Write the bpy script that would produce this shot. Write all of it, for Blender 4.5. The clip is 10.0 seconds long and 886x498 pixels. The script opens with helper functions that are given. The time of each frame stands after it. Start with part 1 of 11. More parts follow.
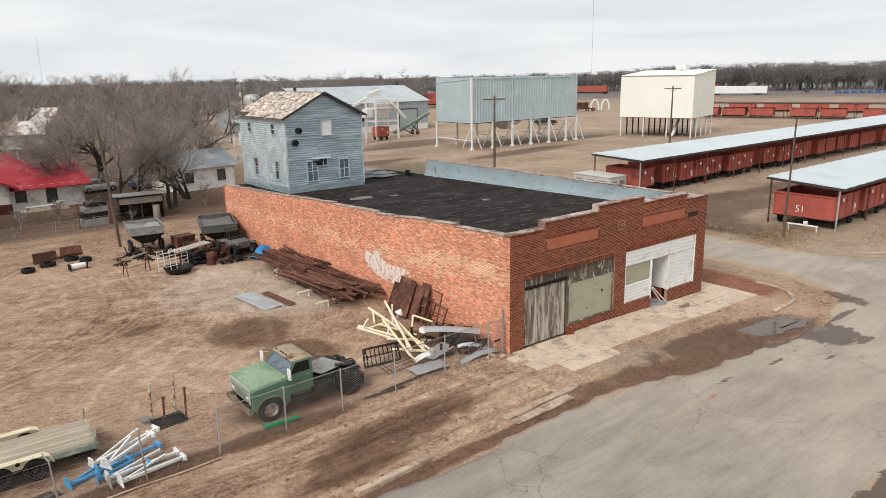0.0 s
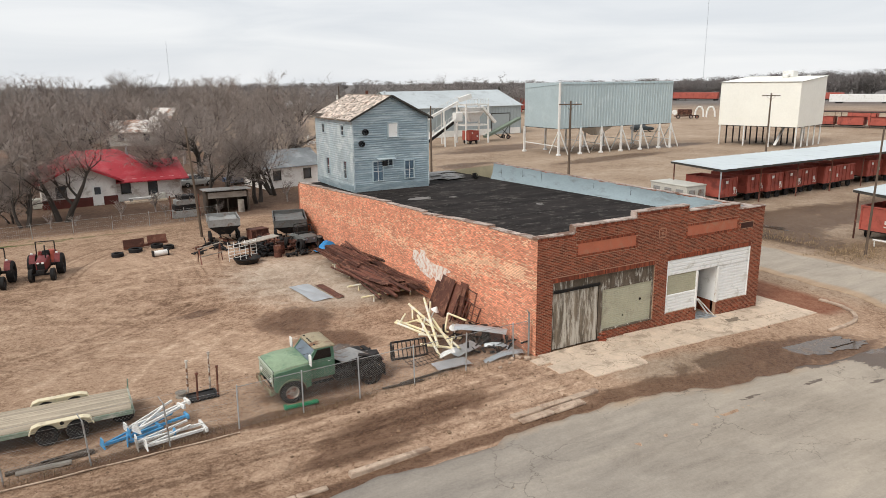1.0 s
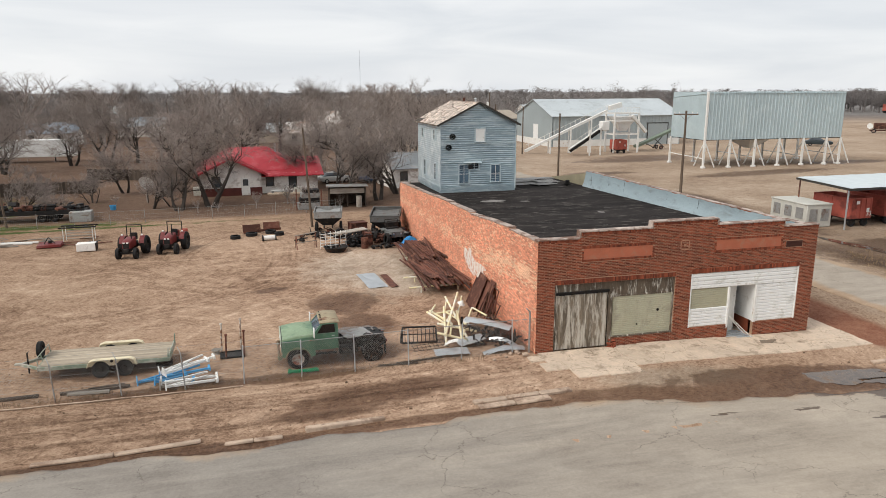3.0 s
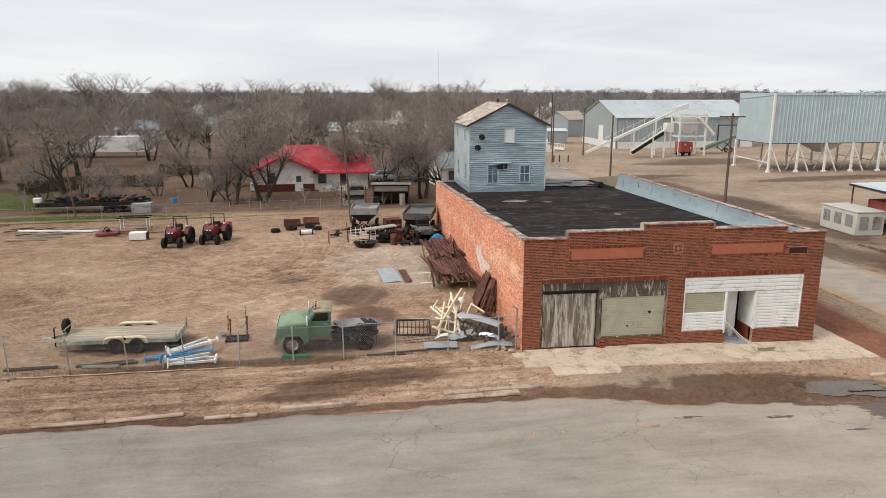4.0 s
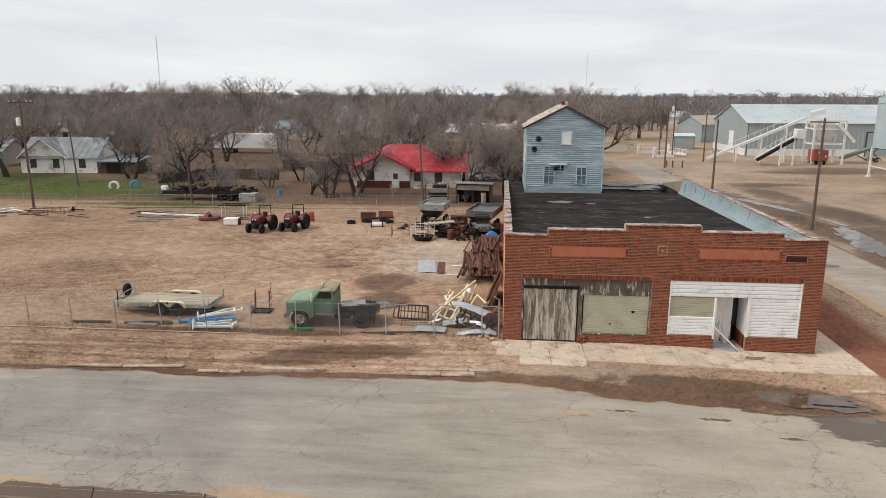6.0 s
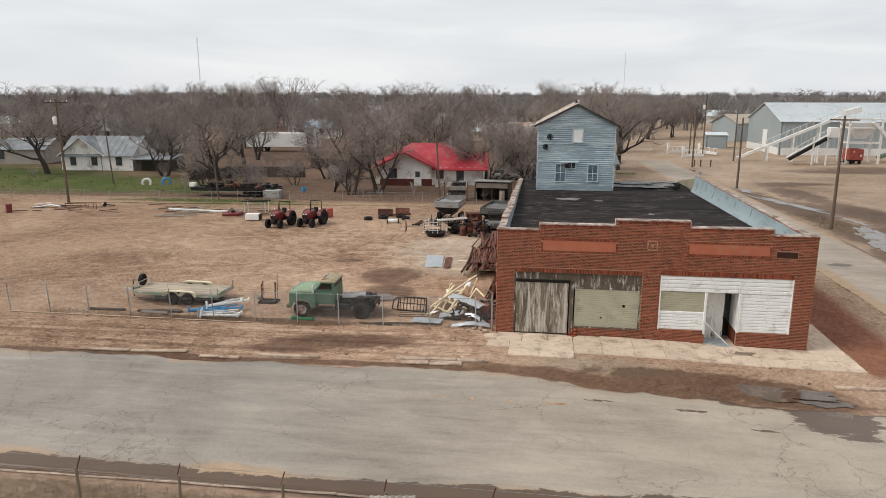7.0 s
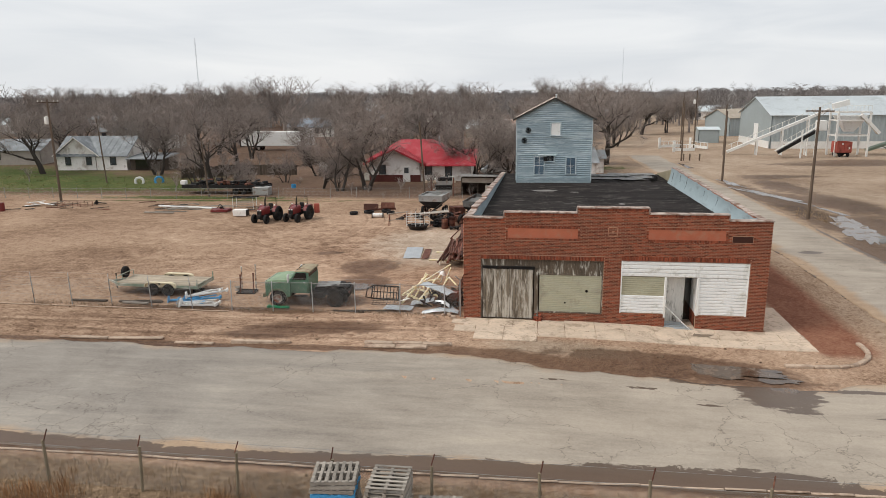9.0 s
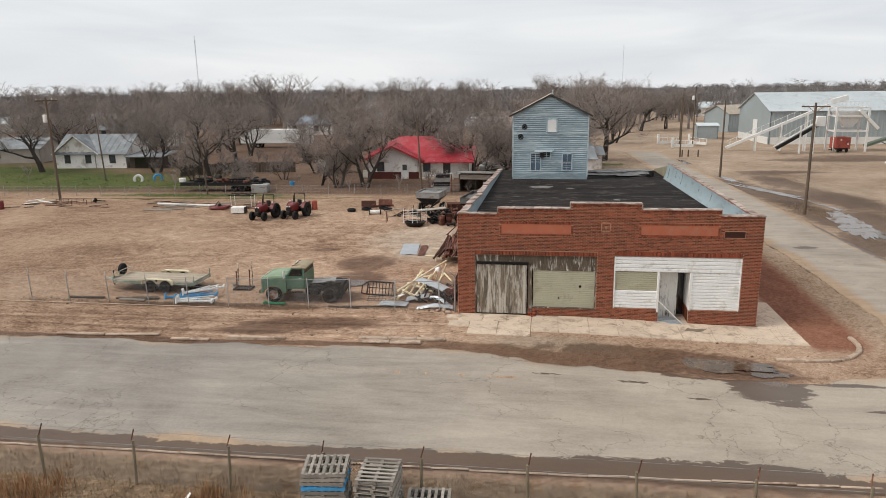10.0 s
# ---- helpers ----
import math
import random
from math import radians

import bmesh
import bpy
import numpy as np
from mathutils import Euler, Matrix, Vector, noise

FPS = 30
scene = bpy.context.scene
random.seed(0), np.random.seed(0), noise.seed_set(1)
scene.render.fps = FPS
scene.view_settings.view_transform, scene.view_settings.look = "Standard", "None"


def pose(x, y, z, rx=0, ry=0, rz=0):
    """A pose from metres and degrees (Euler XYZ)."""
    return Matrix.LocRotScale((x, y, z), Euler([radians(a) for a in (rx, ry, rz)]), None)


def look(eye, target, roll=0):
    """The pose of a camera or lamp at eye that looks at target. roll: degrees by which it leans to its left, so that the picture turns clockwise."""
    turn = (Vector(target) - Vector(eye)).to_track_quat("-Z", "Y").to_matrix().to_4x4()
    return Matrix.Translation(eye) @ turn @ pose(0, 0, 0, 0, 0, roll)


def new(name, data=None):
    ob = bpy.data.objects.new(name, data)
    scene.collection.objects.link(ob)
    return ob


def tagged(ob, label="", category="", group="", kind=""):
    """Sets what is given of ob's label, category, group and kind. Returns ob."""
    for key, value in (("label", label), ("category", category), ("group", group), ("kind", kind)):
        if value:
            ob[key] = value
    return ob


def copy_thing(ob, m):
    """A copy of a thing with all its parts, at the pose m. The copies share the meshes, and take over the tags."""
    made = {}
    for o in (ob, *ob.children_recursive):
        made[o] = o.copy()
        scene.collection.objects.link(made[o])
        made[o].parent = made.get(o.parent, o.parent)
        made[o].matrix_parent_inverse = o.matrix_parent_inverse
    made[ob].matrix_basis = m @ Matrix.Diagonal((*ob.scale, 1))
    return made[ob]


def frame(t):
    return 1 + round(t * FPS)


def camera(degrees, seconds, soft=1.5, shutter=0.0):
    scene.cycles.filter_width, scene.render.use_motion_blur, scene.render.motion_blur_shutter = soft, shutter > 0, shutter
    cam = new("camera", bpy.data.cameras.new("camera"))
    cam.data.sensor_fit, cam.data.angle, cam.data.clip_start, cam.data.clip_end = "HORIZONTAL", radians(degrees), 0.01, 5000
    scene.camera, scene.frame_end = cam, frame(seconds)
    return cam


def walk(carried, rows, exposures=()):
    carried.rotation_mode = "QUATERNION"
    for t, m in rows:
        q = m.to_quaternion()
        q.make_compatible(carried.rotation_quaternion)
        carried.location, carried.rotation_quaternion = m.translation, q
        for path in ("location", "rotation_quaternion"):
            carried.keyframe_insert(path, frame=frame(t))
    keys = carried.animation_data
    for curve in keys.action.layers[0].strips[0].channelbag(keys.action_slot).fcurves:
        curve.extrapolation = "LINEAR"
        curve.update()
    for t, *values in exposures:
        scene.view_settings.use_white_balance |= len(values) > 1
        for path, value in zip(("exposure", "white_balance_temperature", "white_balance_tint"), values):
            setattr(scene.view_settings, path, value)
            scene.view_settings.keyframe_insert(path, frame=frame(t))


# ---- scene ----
cam = camera(65.3, 10.0, soft=0.5)
PATH = [
    (0, (-19.792, -20.899, 11.975), (-18.605, -19.364, 11.488), -1.1),
    (0.5, (-18.795, -21.946, 11.913), (-17.705, -20.338, 11.435), -0.9),
    (1, (-17.661, -23.26, 11.901), (-16.713, -21.563, 11.431), -0.7),
    (1.5, (-16.32, -24.775, 11.939), (-15.503, -23.009, 11.474), -0.6),
    (2, (-14.84, -26.151, 11.946), (-14.141, -24.335, 11.486), -0.4),
    (2.5, (-13.288, -27.289, 11.874), (-12.697, -25.432, 11.422), -0.3),
    (4, (-7.789, -30.16, 11.968), (-7.531, -28.228, 11.521), -0.0),
    (4.5, (-5.725, -31.11, 11.994), (-5.57, -29.166, 11.548), -0.1),
    (5, (-3.69, -31.911, 12.025), (-3.641, -29.962, 11.58), -0.0),
    (5.5, (-1.794, -32.447, 12.008), (-1.86, -30.497, 11.566), 0.1),
    (7, (2.061, -33.668, 11.879), (1.786, -31.737, 11.438), -0.0),
    (7.5, (2.75, -33.916, 11.842), (2.471, -31.986, 11.396), -0.2),
    (8, (3.288, -34.186, 11.768), (3.008, -32.256, 11.324), -0.4),
    (8.5, (3.715, -34.435, 11.664), (3.433, -32.505, 11.22), -0.4),
    (9, (3.971, -34.605, 11.581), (3.689, -32.675, 11.137), -0.6),
    (9.5, (4.167, -34.733, 11.553), (3.886, -32.804, 11.107), -0.7),
    (10, (4.351, -34.766, 11.561), (4.066, -32.838, 11.109), -0.8),
]
walk(cam, [(t, look(eye, target, roll)) for t, eye, target, roll in PATH], [(0.0, 0.07), (2.5, 0.06), (5.0, 0.03), (8.0, 0.0), (10.0, 0.0)])

# ---- world, sun, exposure ----
world = bpy.data.worlds.new("overcast")
scene.world = world
world.use_nodes = True
wn, wl = world.node_tree.nodes, world.node_tree.links
wn.clear()
w_out = wn.new("ShaderNodeOutputWorld")
w_bg = wn.new("ShaderNodeBackground")
w_sky = wn.new("ShaderNodeTexSky")
w_sky.sky_type, w_sky.sun_disc = "NISHITA", False
w_sky.sun_elevation, w_sky.sun_rotation = radians(45), radians(250)
w_mix = wn.new("ShaderNodeMix")
w_mix.data_type = "RGBA"
w_mix.inputs[0].default_value = 0.94
w_scale = wn.new("ShaderNodeVectorMath")
w_scale.operation = "SCALE"
w_scale.inputs["Scale"].default_value = 0.10
w_tc = wn.new("ShaderNodeTexCoord")
w_map = wn.new("ShaderNodeMapping")
w_map.inputs["Scale"].default_value = (1.6, 1.6, 11.0)
w_noise = wn.new("ShaderNodeTexNoise")
w_noise.inputs["Scale"].default_value, w_noise.inputs["Detail"].default_value = 1.7, 6.0
w_noise.inputs["Distortion"].default_value = 0.6
w_ramp = wn.new("ShaderNodeValToRGB")
w_ramp.color_ramp.elements[0].position, w_ramp.color_ramp.elements[0].color = 0.30, (0.73, 0.76, 0.80, 1)
w_ramp.color_ramp.elements[1].position, w_ramp.color_ramp.elements[1].color = 0.68, (0.915, 0.925, 0.935, 1)
wl.new(w_tc.outputs["Generated"], w_map.inputs["Vector"])
wl.new(w_map.outputs["Vector"], w_noise.inputs["Vector"])
wl.new(w_noise.outputs["Fac"], w_ramp.inputs["Fac"])
wl.new(w_sky.outputs["Color"], w_scale.inputs[0])
wl.new(w_scale.outputs["Vector"], w_mix.inputs[6])
wl.new(w_ramp.outputs["Color"], w_mix.inputs[7])
wl.new(w_mix.outputs[2], w_bg.inputs["Color"])
w_bg.inputs["Strength"].default_value = 0.985
wl.new(w_bg.outputs["Background"], w_out.inputs["Surface"])

sun_data = bpy.data.lights.new("sun", "SUN")
sun_data.energy, sun_data.angle, sun_data.color = 2.2, radians(24), (1.0, 0.95, 0.87)
sun = new("sun", sun_data)
sun.matrix_world = look((-66, -12, 64), (-4, 10, 0))

# ---- mesh and thing helpers ----
V = Vector
RNG = random.Random(7)


class Geo:
    """Collects vertices and faces of one mesh."""

    def __init__(self):
        self.v, self.f, self.m = [], [], []

    def add(self, vs, fs, mi=0):
        n = len(self.v)
        self.v.extend(tuple(p) for p in vs)
        self.f.extend(tuple(i + n for i in face) for face in fs)
        self.m.extend([mi] * len(fs))
        return self

    def box(self, c, s, rot=None, mi=0):
        """A plain box with centre c, size s and an optional turn."""
        x, y, z = (k / 2 for k in s)
        vs = [V((a * x, b * y, d * z)) for a in (-1, 1) for b in (-1, 1) for d in (-1, 1)]
        if rot:
            vs = [rot @ p for p in vs]
        return self.add([p + V(c) for p in vs], [(0, 1, 3, 2), (4, 6, 7, 5), (0, 4, 5, 1), (2, 3, 7, 6), (0, 2, 6, 4), (1, 5, 7, 3)], mi)

    def cbox(self, c, s, b=0.01, rot=None, mi=0):
        """A box with chamfered edges."""
        h = [k / 2 for k in s]
        b = min(b, 0.45 * min(s))
        vs, at = [], {}
        for sx in (-1, 1):
            for sy in (-1, 1):
                for sz in (-1, 1):
                    sg = (sx, sy, sz)
                    for ax in range(3):
                        p = [sg[k] * (h[k] - (0 if k == ax else b)) for k in range(3)]
                        at[sg, ax] = len(vs)
                        vs.append(V(p))
        fs = []
        for ax in range(3):
            u, w = (ax + 1) % 3, (ax + 2) % 3
            for s0 in (-1, 1):
                ring = []
                for a, d in ((-1, -1), (1, -1), (1, 1), (-1, 1)):
                    sg = [0, 0, 0]
                    sg[ax], sg[u], sg[w] = s0, a, d
                    ring.append(at[tuple(sg), ax])
                fs.append(tuple(ring if s0 > 0 else ring[::-1]))
            for a in (-1, 1):
                for d in (-1, 1):
                    k0, k1 = [0, 0, 0], [0, 0, 0]
                    k0[u] = k1[u] = a
                    k0[w] = k1[w] = d
                    k0[ax], k1[ax] = -1, 1
                    k0, k1 = tuple(k0), tuple(k1)
                    q = (at[k0, u], at[k1, u], at[k1, w], at[k0, w])
                    fs.append(q if a * d < 0 else q[::-1])
        for sx in (-1, 1):
            for sy in (-1, 1):
                for sz in (-1, 1):
                    t = tuple(at[(sx, sy, sz), k] for k in range(3))
                    fs.append(t if sx * sy * sz > 0 else t[::-1])
        if rot:
            vs = [rot @ p for p in vs]
        return self.add([p + V(c) for p in vs], fs, mi)

    def tube(self, p0, p1, r0, r1=None, n=8, caps=True, mi=0):
        p0, p1 = V(p0), V(p1)
        r1 = r0 if r1 is None else r1
        d = (p1 - p0)
        if d.length < 1e-6:
            return self
        d.normalize()
        u = d.orthogonal().normalized()
        w = d.cross(u)
        vs = []
        for p, r in ((p0, r0), (p1, r1)):
            for k in range(n):
                a = 2 * math.pi * k / n
                vs.append(p + u * (r * math.cos(a)) + w * (r * math.sin(a)))
        fs = [(k, (k + 1) % n, n + (k + 1) % n, n + k) for k in range(n)]
        if caps:
            fs += [tuple(range(n))[::-1], tuple(range(n, 2 * n))]
        return self.add(vs, fs, mi)

    def pipe(self, pts, r, n=6, mi=0):
        for a, b in zip(pts, pts[1:]):
            self.tube(a, b, r, n=n, mi=mi)
        return self

    def bar(self, p0, p1, w, h, up=(0, 0, 1), mi=0):
        """A rectangular bar from p0 to p1, w across and h along up."""
        p0, p1 = V(p0), V(p1)
        d = p1 - p0
        ln = d.length
        d = d.normalized()
        side = d.cross(V(up))
        if side.length < 1e-4:
            side = d.orthogonal()
        side.normalize()
        top = side.cross(d)
        rot = Matrix((d, side, top)).transposed()
        return self.box((p0 + p1) / 2, (ln, w, h), rot, mi)

    def lathe(self, prof, c, axis="z", n=24, mi=0):
        """Turns a profile of (radius, height) pairs round an axis through c."""
        vs, fs = [], []
        for r, h in prof:
            for k in range(n):
                a = 2 * math.pi * k / n
                x, y = r * math.cos(a), r * math.sin(a)
                p = {"z": (x, y, h), "y": (x, h, -y), "x": (h, x, y)}[axis]
                vs.append(V(p) + V(c))
        for j in range(len(prof) - 1):
            for k in range(n):
                fs.append((j * n + k, j * n + (k + 1) % n, (j + 1) * n + (k + 1) % n, (j + 1) * n + k))
        return self.add(vs, fs, mi)

    def prism(self, poly, m, depth, mi=0):
        """A polygon of (x, z) pairs in the plane y = 0, pushed to y = depth, then laid by the matrix m."""
        n = len(poly)
        vs = [m @ V((x, 0, z)) for x, z in poly] + [m @ V((x, depth, z)) for x, z in poly]
        fs = [tuple(range(n)), tuple(range(n, 2 * n))[::-1]] + [(k, n + k, n + (k + 1) % n, (k + 1) % n) for k in range(n)]
        return self.add(vs, fs, mi)

    def sheet(self, fn, nu, nv, mi=0):
        """A grid of fn(u, v) for u and v from 0 to 1."""
        vs = [fn(i / nu, j / nv) for j in range(nv + 1) for i in range(nu + 1)]
        w = nu + 1
        fs = [(j * w + i, j * w + i + 1, (j + 1) * w + i + 1, (j + 1) * w + i) for j in range(nv) for i in range(nu)]
        return self.add(vs, fs, mi)

    def mesh(self, name, mats, smooth=40):
        me = bpy.data.meshes.new(name)
        me.from_pydata([tuple(p) for p in self.v], [], self.f)
        for mt in mats if isinstance(mats, (list, tuple)) else [mats]:
            me.materials.append(mt)
        if any(self.m):
            me.polygons.foreach_set("material_index", self.m)
        if smooth:
            me.polygons.foreach_set("use_smooth", [True] * len(me.polygons))
            me.set_sharp_from_angle(angle=radians(smooth))
        me.update()
        return me


def part(name, geo, material, parent, label="", smooth=40, m=None):
    """One mesh object under a thing or a part."""
    ob = new(name, geo if isinstance(geo, bpy.types.Mesh) else geo.mesh(name, material, smooth))
    ob.parent = parent
    if m is not None:
        ob.matrix_basis = m
    if label:
        ob["label"] = label
    return ob


def thing(name, label, category, m=None, group="", kind=""):
    ob = new(name)
    ob.empty_display_size = 0.2
    ob.matrix_basis = m if m is not None else Matrix()
    return tagged(ob, label, category, group, kind)


def solid(name, geo, material, label, category, m=None, group="", kind="", smooth=40):
    """A thing that is one mesh."""
    ob = new(name, geo.mesh(name, material, smooth))
    if m is not None:
        ob.matrix_basis = m
    return tagged(ob, label, category, group, kind)


def rotz(a):
    return Matrix.Rotation(radians(a), 3, "Z")


def rotx(a):
    return Matrix.Rotation(radians(a), 3, "X")


def roty(a):
    return Matrix.Rotation(radians(a), 3, "Y")


def smoothstep(a, b, x):
    t = min(1.0, max(0.0, (x - a) / (b - a)))
    return t * t * (3 - 2 * t)


def gz(x, y):
    """Height of the natural ground."""
    z = -0.2
    if -8 < y < 45:
        z += 0.12 * smoothstep(-14, -2, x) * (1 - smoothstep(2, 14, x)) * (1 - smoothstep(8, 30, abs(y)))
    z -= 0.12 * smoothstep(6, 15, x) * (1 - smoothstep(24, 40, x)) * (1 - smoothstep(2, 12, abs(y + 2)))
    return z


# ---- materials ----
def nodes_of(name):
    mt = bpy.data.materials.new(name)
    mt.use_nodes = True
    nt = mt.node_tree
    return mt, nt, nt.nodes, nt.links, nt.nodes["Principled BSDF"]


def noise_node(nt, scale, detail=4.0, rough=0.55, vec=None, distort=0.0):
    n = nt.nodes.new("ShaderNodeTexNoise")
    n.inputs["Scale"].default_value, n.inputs["Detail"].default_value = scale, detail
    n.inputs["Roughness"].default_value, n.inputs["Distortion"].default_value = rough, distort
    if vec is not None:
        nt.links.new(vec, n.inputs["Vector"])
    return n


def ramp_node(nt, fac, stops):
    r = nt.nodes.new("ShaderNodeValToRGB")
    el = r.color_ramp.elements
    while len(el) < len(stops):
        el.new(0.5)
    for e, (p, c) in zip(el, stops):
        e.position = p
        e.color = (*c, 1) if len(c) == 3 else c
    nt.links.new(fac, r.inputs["Fac"])
    return r


def mix_node(nt, fac, a, b, kind="MIX"):
    m = nt.nodes.new("ShaderNodeMix")
    m.data_type, m.blend_type = "RGBA", kind
    for sock, val in ((0, fac), (6, a), (7, b)):
        if isinstance(val, (int, float)):
            m.inputs[sock].default_value = val
        elif isinstance(val, tuple):
            m.inputs[sock].default_value = (*val, 1) if len(val) == 3 else val
        else:
            nt.links.new(val, m.inputs[sock])
    return m.outputs[2]


def math_node(nt, op, a, b=0.0, clamp=False):
    m = nt.nodes.new("ShaderNodeMath")
    m.operation, m.use_clamp = op, clamp
    for k, val in enumerate((a, b)):
        if isinstance(val, (int, float)):
            m.inputs[k].default_value = val
        else:
            nt.links.new(val, m.inputs[k])
    return m.outputs[0]


def bump_node(nt, height, strength, dist, bsdf):
    b = nt.nodes.new("ShaderNodeBump")
    b.inputs["Strength"].default_value, b.inputs["Distance"].default_value = strength, dist
    nt.links.new(height, b.inputs["Height"])
    nt.links.new(b.outputs["Normal"], bsdf.inputs["Normal"])


def place_of(nt, stretch=None):
    g = nt.nodes.new("ShaderNodeNewGeometry")
    if stretch is None:
        return g.outputs["Position"]
    mp = nt.nodes.new("ShaderNodeMapping")
    mp.inputs["Scale"].default_value = stretch
    nt.links.new(g.outputs["Position"], mp.inputs["Vector"])
    return mp.outputs["Vector"]


def shade(c, k):
    return tuple(min(1.0, v * k) for v in c)


def surface(name, base, rough=0.8, metal=0.0, vary=0.25, coarse=0.7, fine=14.0, stain=None, amount=0.45, stain_scale=1.5,
            bump=0.15, bump_scale=40.0, dist=0.01, stretch=None, island=0.0, spec=0.3, rough_vary=0.12):
    """A weathered surface: base colour with coarse and fine variation, and stains of a second colour with edges of their own."""
    mt, nt, ns, ln, bs = nodes_of(name)
    pos = place_of(nt, stretch)
    a = noise_node(nt, coarse, 4, 0.6, pos)
    b = noise_node(nt, fine, 5, 0.65, pos)
    mixed = math_node(nt, "ADD", math_node(nt, "MULTIPLY", a.outputs["Fac"], 0.55), math_node(nt, "MULTIPLY", b.outputs["Fac"], 0.45))
    r = ramp_node(nt, mixed, [(0.32, shade(base, 1 - vary)), (0.68, shade(base, 1 + vary))])
    col = r.outputs["Color"]
    if island:
        g = ns.new("ShaderNodeNewGeometry")
        oi = ns.new("ShaderNodeObjectInfo")
        rnd = math_node(nt, "FRACT", math_node(nt, "ADD", g.outputs["Random Per Island"], oi.outputs["Random"]))
        k = math_node(nt, "ADD", math_node(nt, "MULTIPLY", rnd, 2 * island), 1 - island)
        hv = ns.new("ShaderNodeHueSaturation")
        ln.new(k, hv.inputs["Value"])
        ln.new(col, hv.inputs["Color"])
        col = hv.outputs["Color"]
    if stain:
        s = noise_node(nt, stain_scale, 6, 0.7, pos, 0.4)
        fac = ramp_node(nt, s.outputs["Fac"], [(0.62 - 0.3 * amount, (0, 0, 0)), (0.74 - 0.3 * amount, (1, 1, 1))]).outputs["Color"]
        col = mix_node(nt, fac, col, stain)
    ln.new(col, bs.inputs["Base Color"])
    ln.new(math_node(nt, "ADD", math_node(nt, "MULTIPLY", b.outputs["Fac"], 2 * rough_vary), rough - rough_vary, True), bs.inputs["Roughness"])
    bs.inputs["Metallic"].default_value = metal
    bs.inputs["Specular IOR Level"].default_value = spec
    if bump:
        c = noise_node(nt, bump_scale, 4, 0.6, pos)
        bump_node(nt, c.outputs["Fac"], bump, dist, bs)
    return mt


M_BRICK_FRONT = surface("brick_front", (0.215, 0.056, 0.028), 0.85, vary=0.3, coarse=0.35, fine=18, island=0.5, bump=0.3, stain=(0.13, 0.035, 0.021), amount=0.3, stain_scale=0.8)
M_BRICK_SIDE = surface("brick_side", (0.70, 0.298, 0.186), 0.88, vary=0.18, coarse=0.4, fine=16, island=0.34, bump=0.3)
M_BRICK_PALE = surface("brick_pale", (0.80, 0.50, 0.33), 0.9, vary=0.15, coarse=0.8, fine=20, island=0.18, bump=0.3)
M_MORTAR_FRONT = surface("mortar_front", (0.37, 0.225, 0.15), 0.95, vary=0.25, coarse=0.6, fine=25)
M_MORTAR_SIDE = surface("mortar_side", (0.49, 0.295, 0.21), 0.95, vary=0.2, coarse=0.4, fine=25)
M_LIMEWASH = surface("limewash", (0.76, 0.70, 0.64), 0.95, vary=0.12, coarse=1.5, fine=9, stain=(0.62, 0.34, 0.24), amount=0.48, stain_scale=4.5)
M_RED_PANEL = surface("red_panel", (0.40, 0.125, 0.07), 0.8, vary=0.15, coarse=1.2, fine=12, stain=(0.36, 0.16, 0.10), amount=0.35, stain_scale=2)
M_ROOF_PATCH = surface("roof_patch", (0.20, 0.185, 0.175), 0.9, vary=0.3, coarse=1.2, fine=10)
M_BARN_ROOF = surface("dull_barn_roof", (0.49, 0.53, 0.545), 0.55, 0.2, vary=0.14, coarse=0.12, fine=2.0, stain=(0.40, 0.43, 0.44), amount=0.3, stain_scale=0.4, spec=0.4)
M_ROOF_SHEET = surface("weathered_roof_sheet", (0.27, 0.265, 0.255), 0.7, 0.1, vary=0.3, coarse=1.2, fine=14, stain=(0.12, 0.10, 0.085), amount=0.45, stain_scale=1.6)
M_COPING = surface("coping", (0.40, 0.33, 0.29), 0.9, vary=0.35, coarse=0.9, fine=14, stain=(0.19, 0.115, 0.085), amount=0.5, stain_scale=1.6, island=0.3)
M_TAR = surface("tar_roof", (0.024, 0.020, 0.0185), 0.88, vary=0.5, coarse=0.35, fine=6, stain=(0.105, 0.092, 0.083), amount=0.24, stain_scale=1.4, stretch=(0.7, 1.5, 1), bump=0.5, bump_scale=7, dist=0.03, island=0.3, spec=0.1)
M_FLASHING = surface("grey_blue_flashing", (0.285, 0.352, 0.38), 0.65, 0.05, vary=0.16, coarse=0.5, fine=8, stain=(0.215, 0.255, 0.265), amount=0.28, stain_scale=0.9, spec=0.4, stretch=(1, 0.6, 2))
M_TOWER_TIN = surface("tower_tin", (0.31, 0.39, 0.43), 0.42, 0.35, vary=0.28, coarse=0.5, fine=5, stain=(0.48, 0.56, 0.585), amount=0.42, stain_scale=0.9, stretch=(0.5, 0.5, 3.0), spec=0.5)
# lighter copy of the tower tin with the sunward face's brightness in it; also trim
M_TOWER_LIT_TRIM = surface("tower_lit_and_trim_tin", (0.45, 0.53, 0.56), 0.42, 0.3, vary=0.22, coarse=0.6, fine=6, stain=(0.62, 0.68, 0.69), amount=0.42, stain_scale=1.0, spec=0.5)
M_GALV = surface("galvanised", (0.50, 0.53, 0.55), 0.42, 0.6, vary=0.16, coarse=1.2, fine=20, spec=0.5)
M_GALV_ROOF = surface("galvanised_roof", (0.60, 0.655, 0.67), 0.5, 0.25, vary=0.10, coarse=0.12, fine=2.0, stain=(0.50, 0.55, 0.56), amount=0.22, stain_scale=0.3, spec=0.5)
M_BARN = surface("barn_steel", (0.34, 0.385, 0.395), 0.5, 0.15, vary=0.12, coarse=0.15, fine=3)
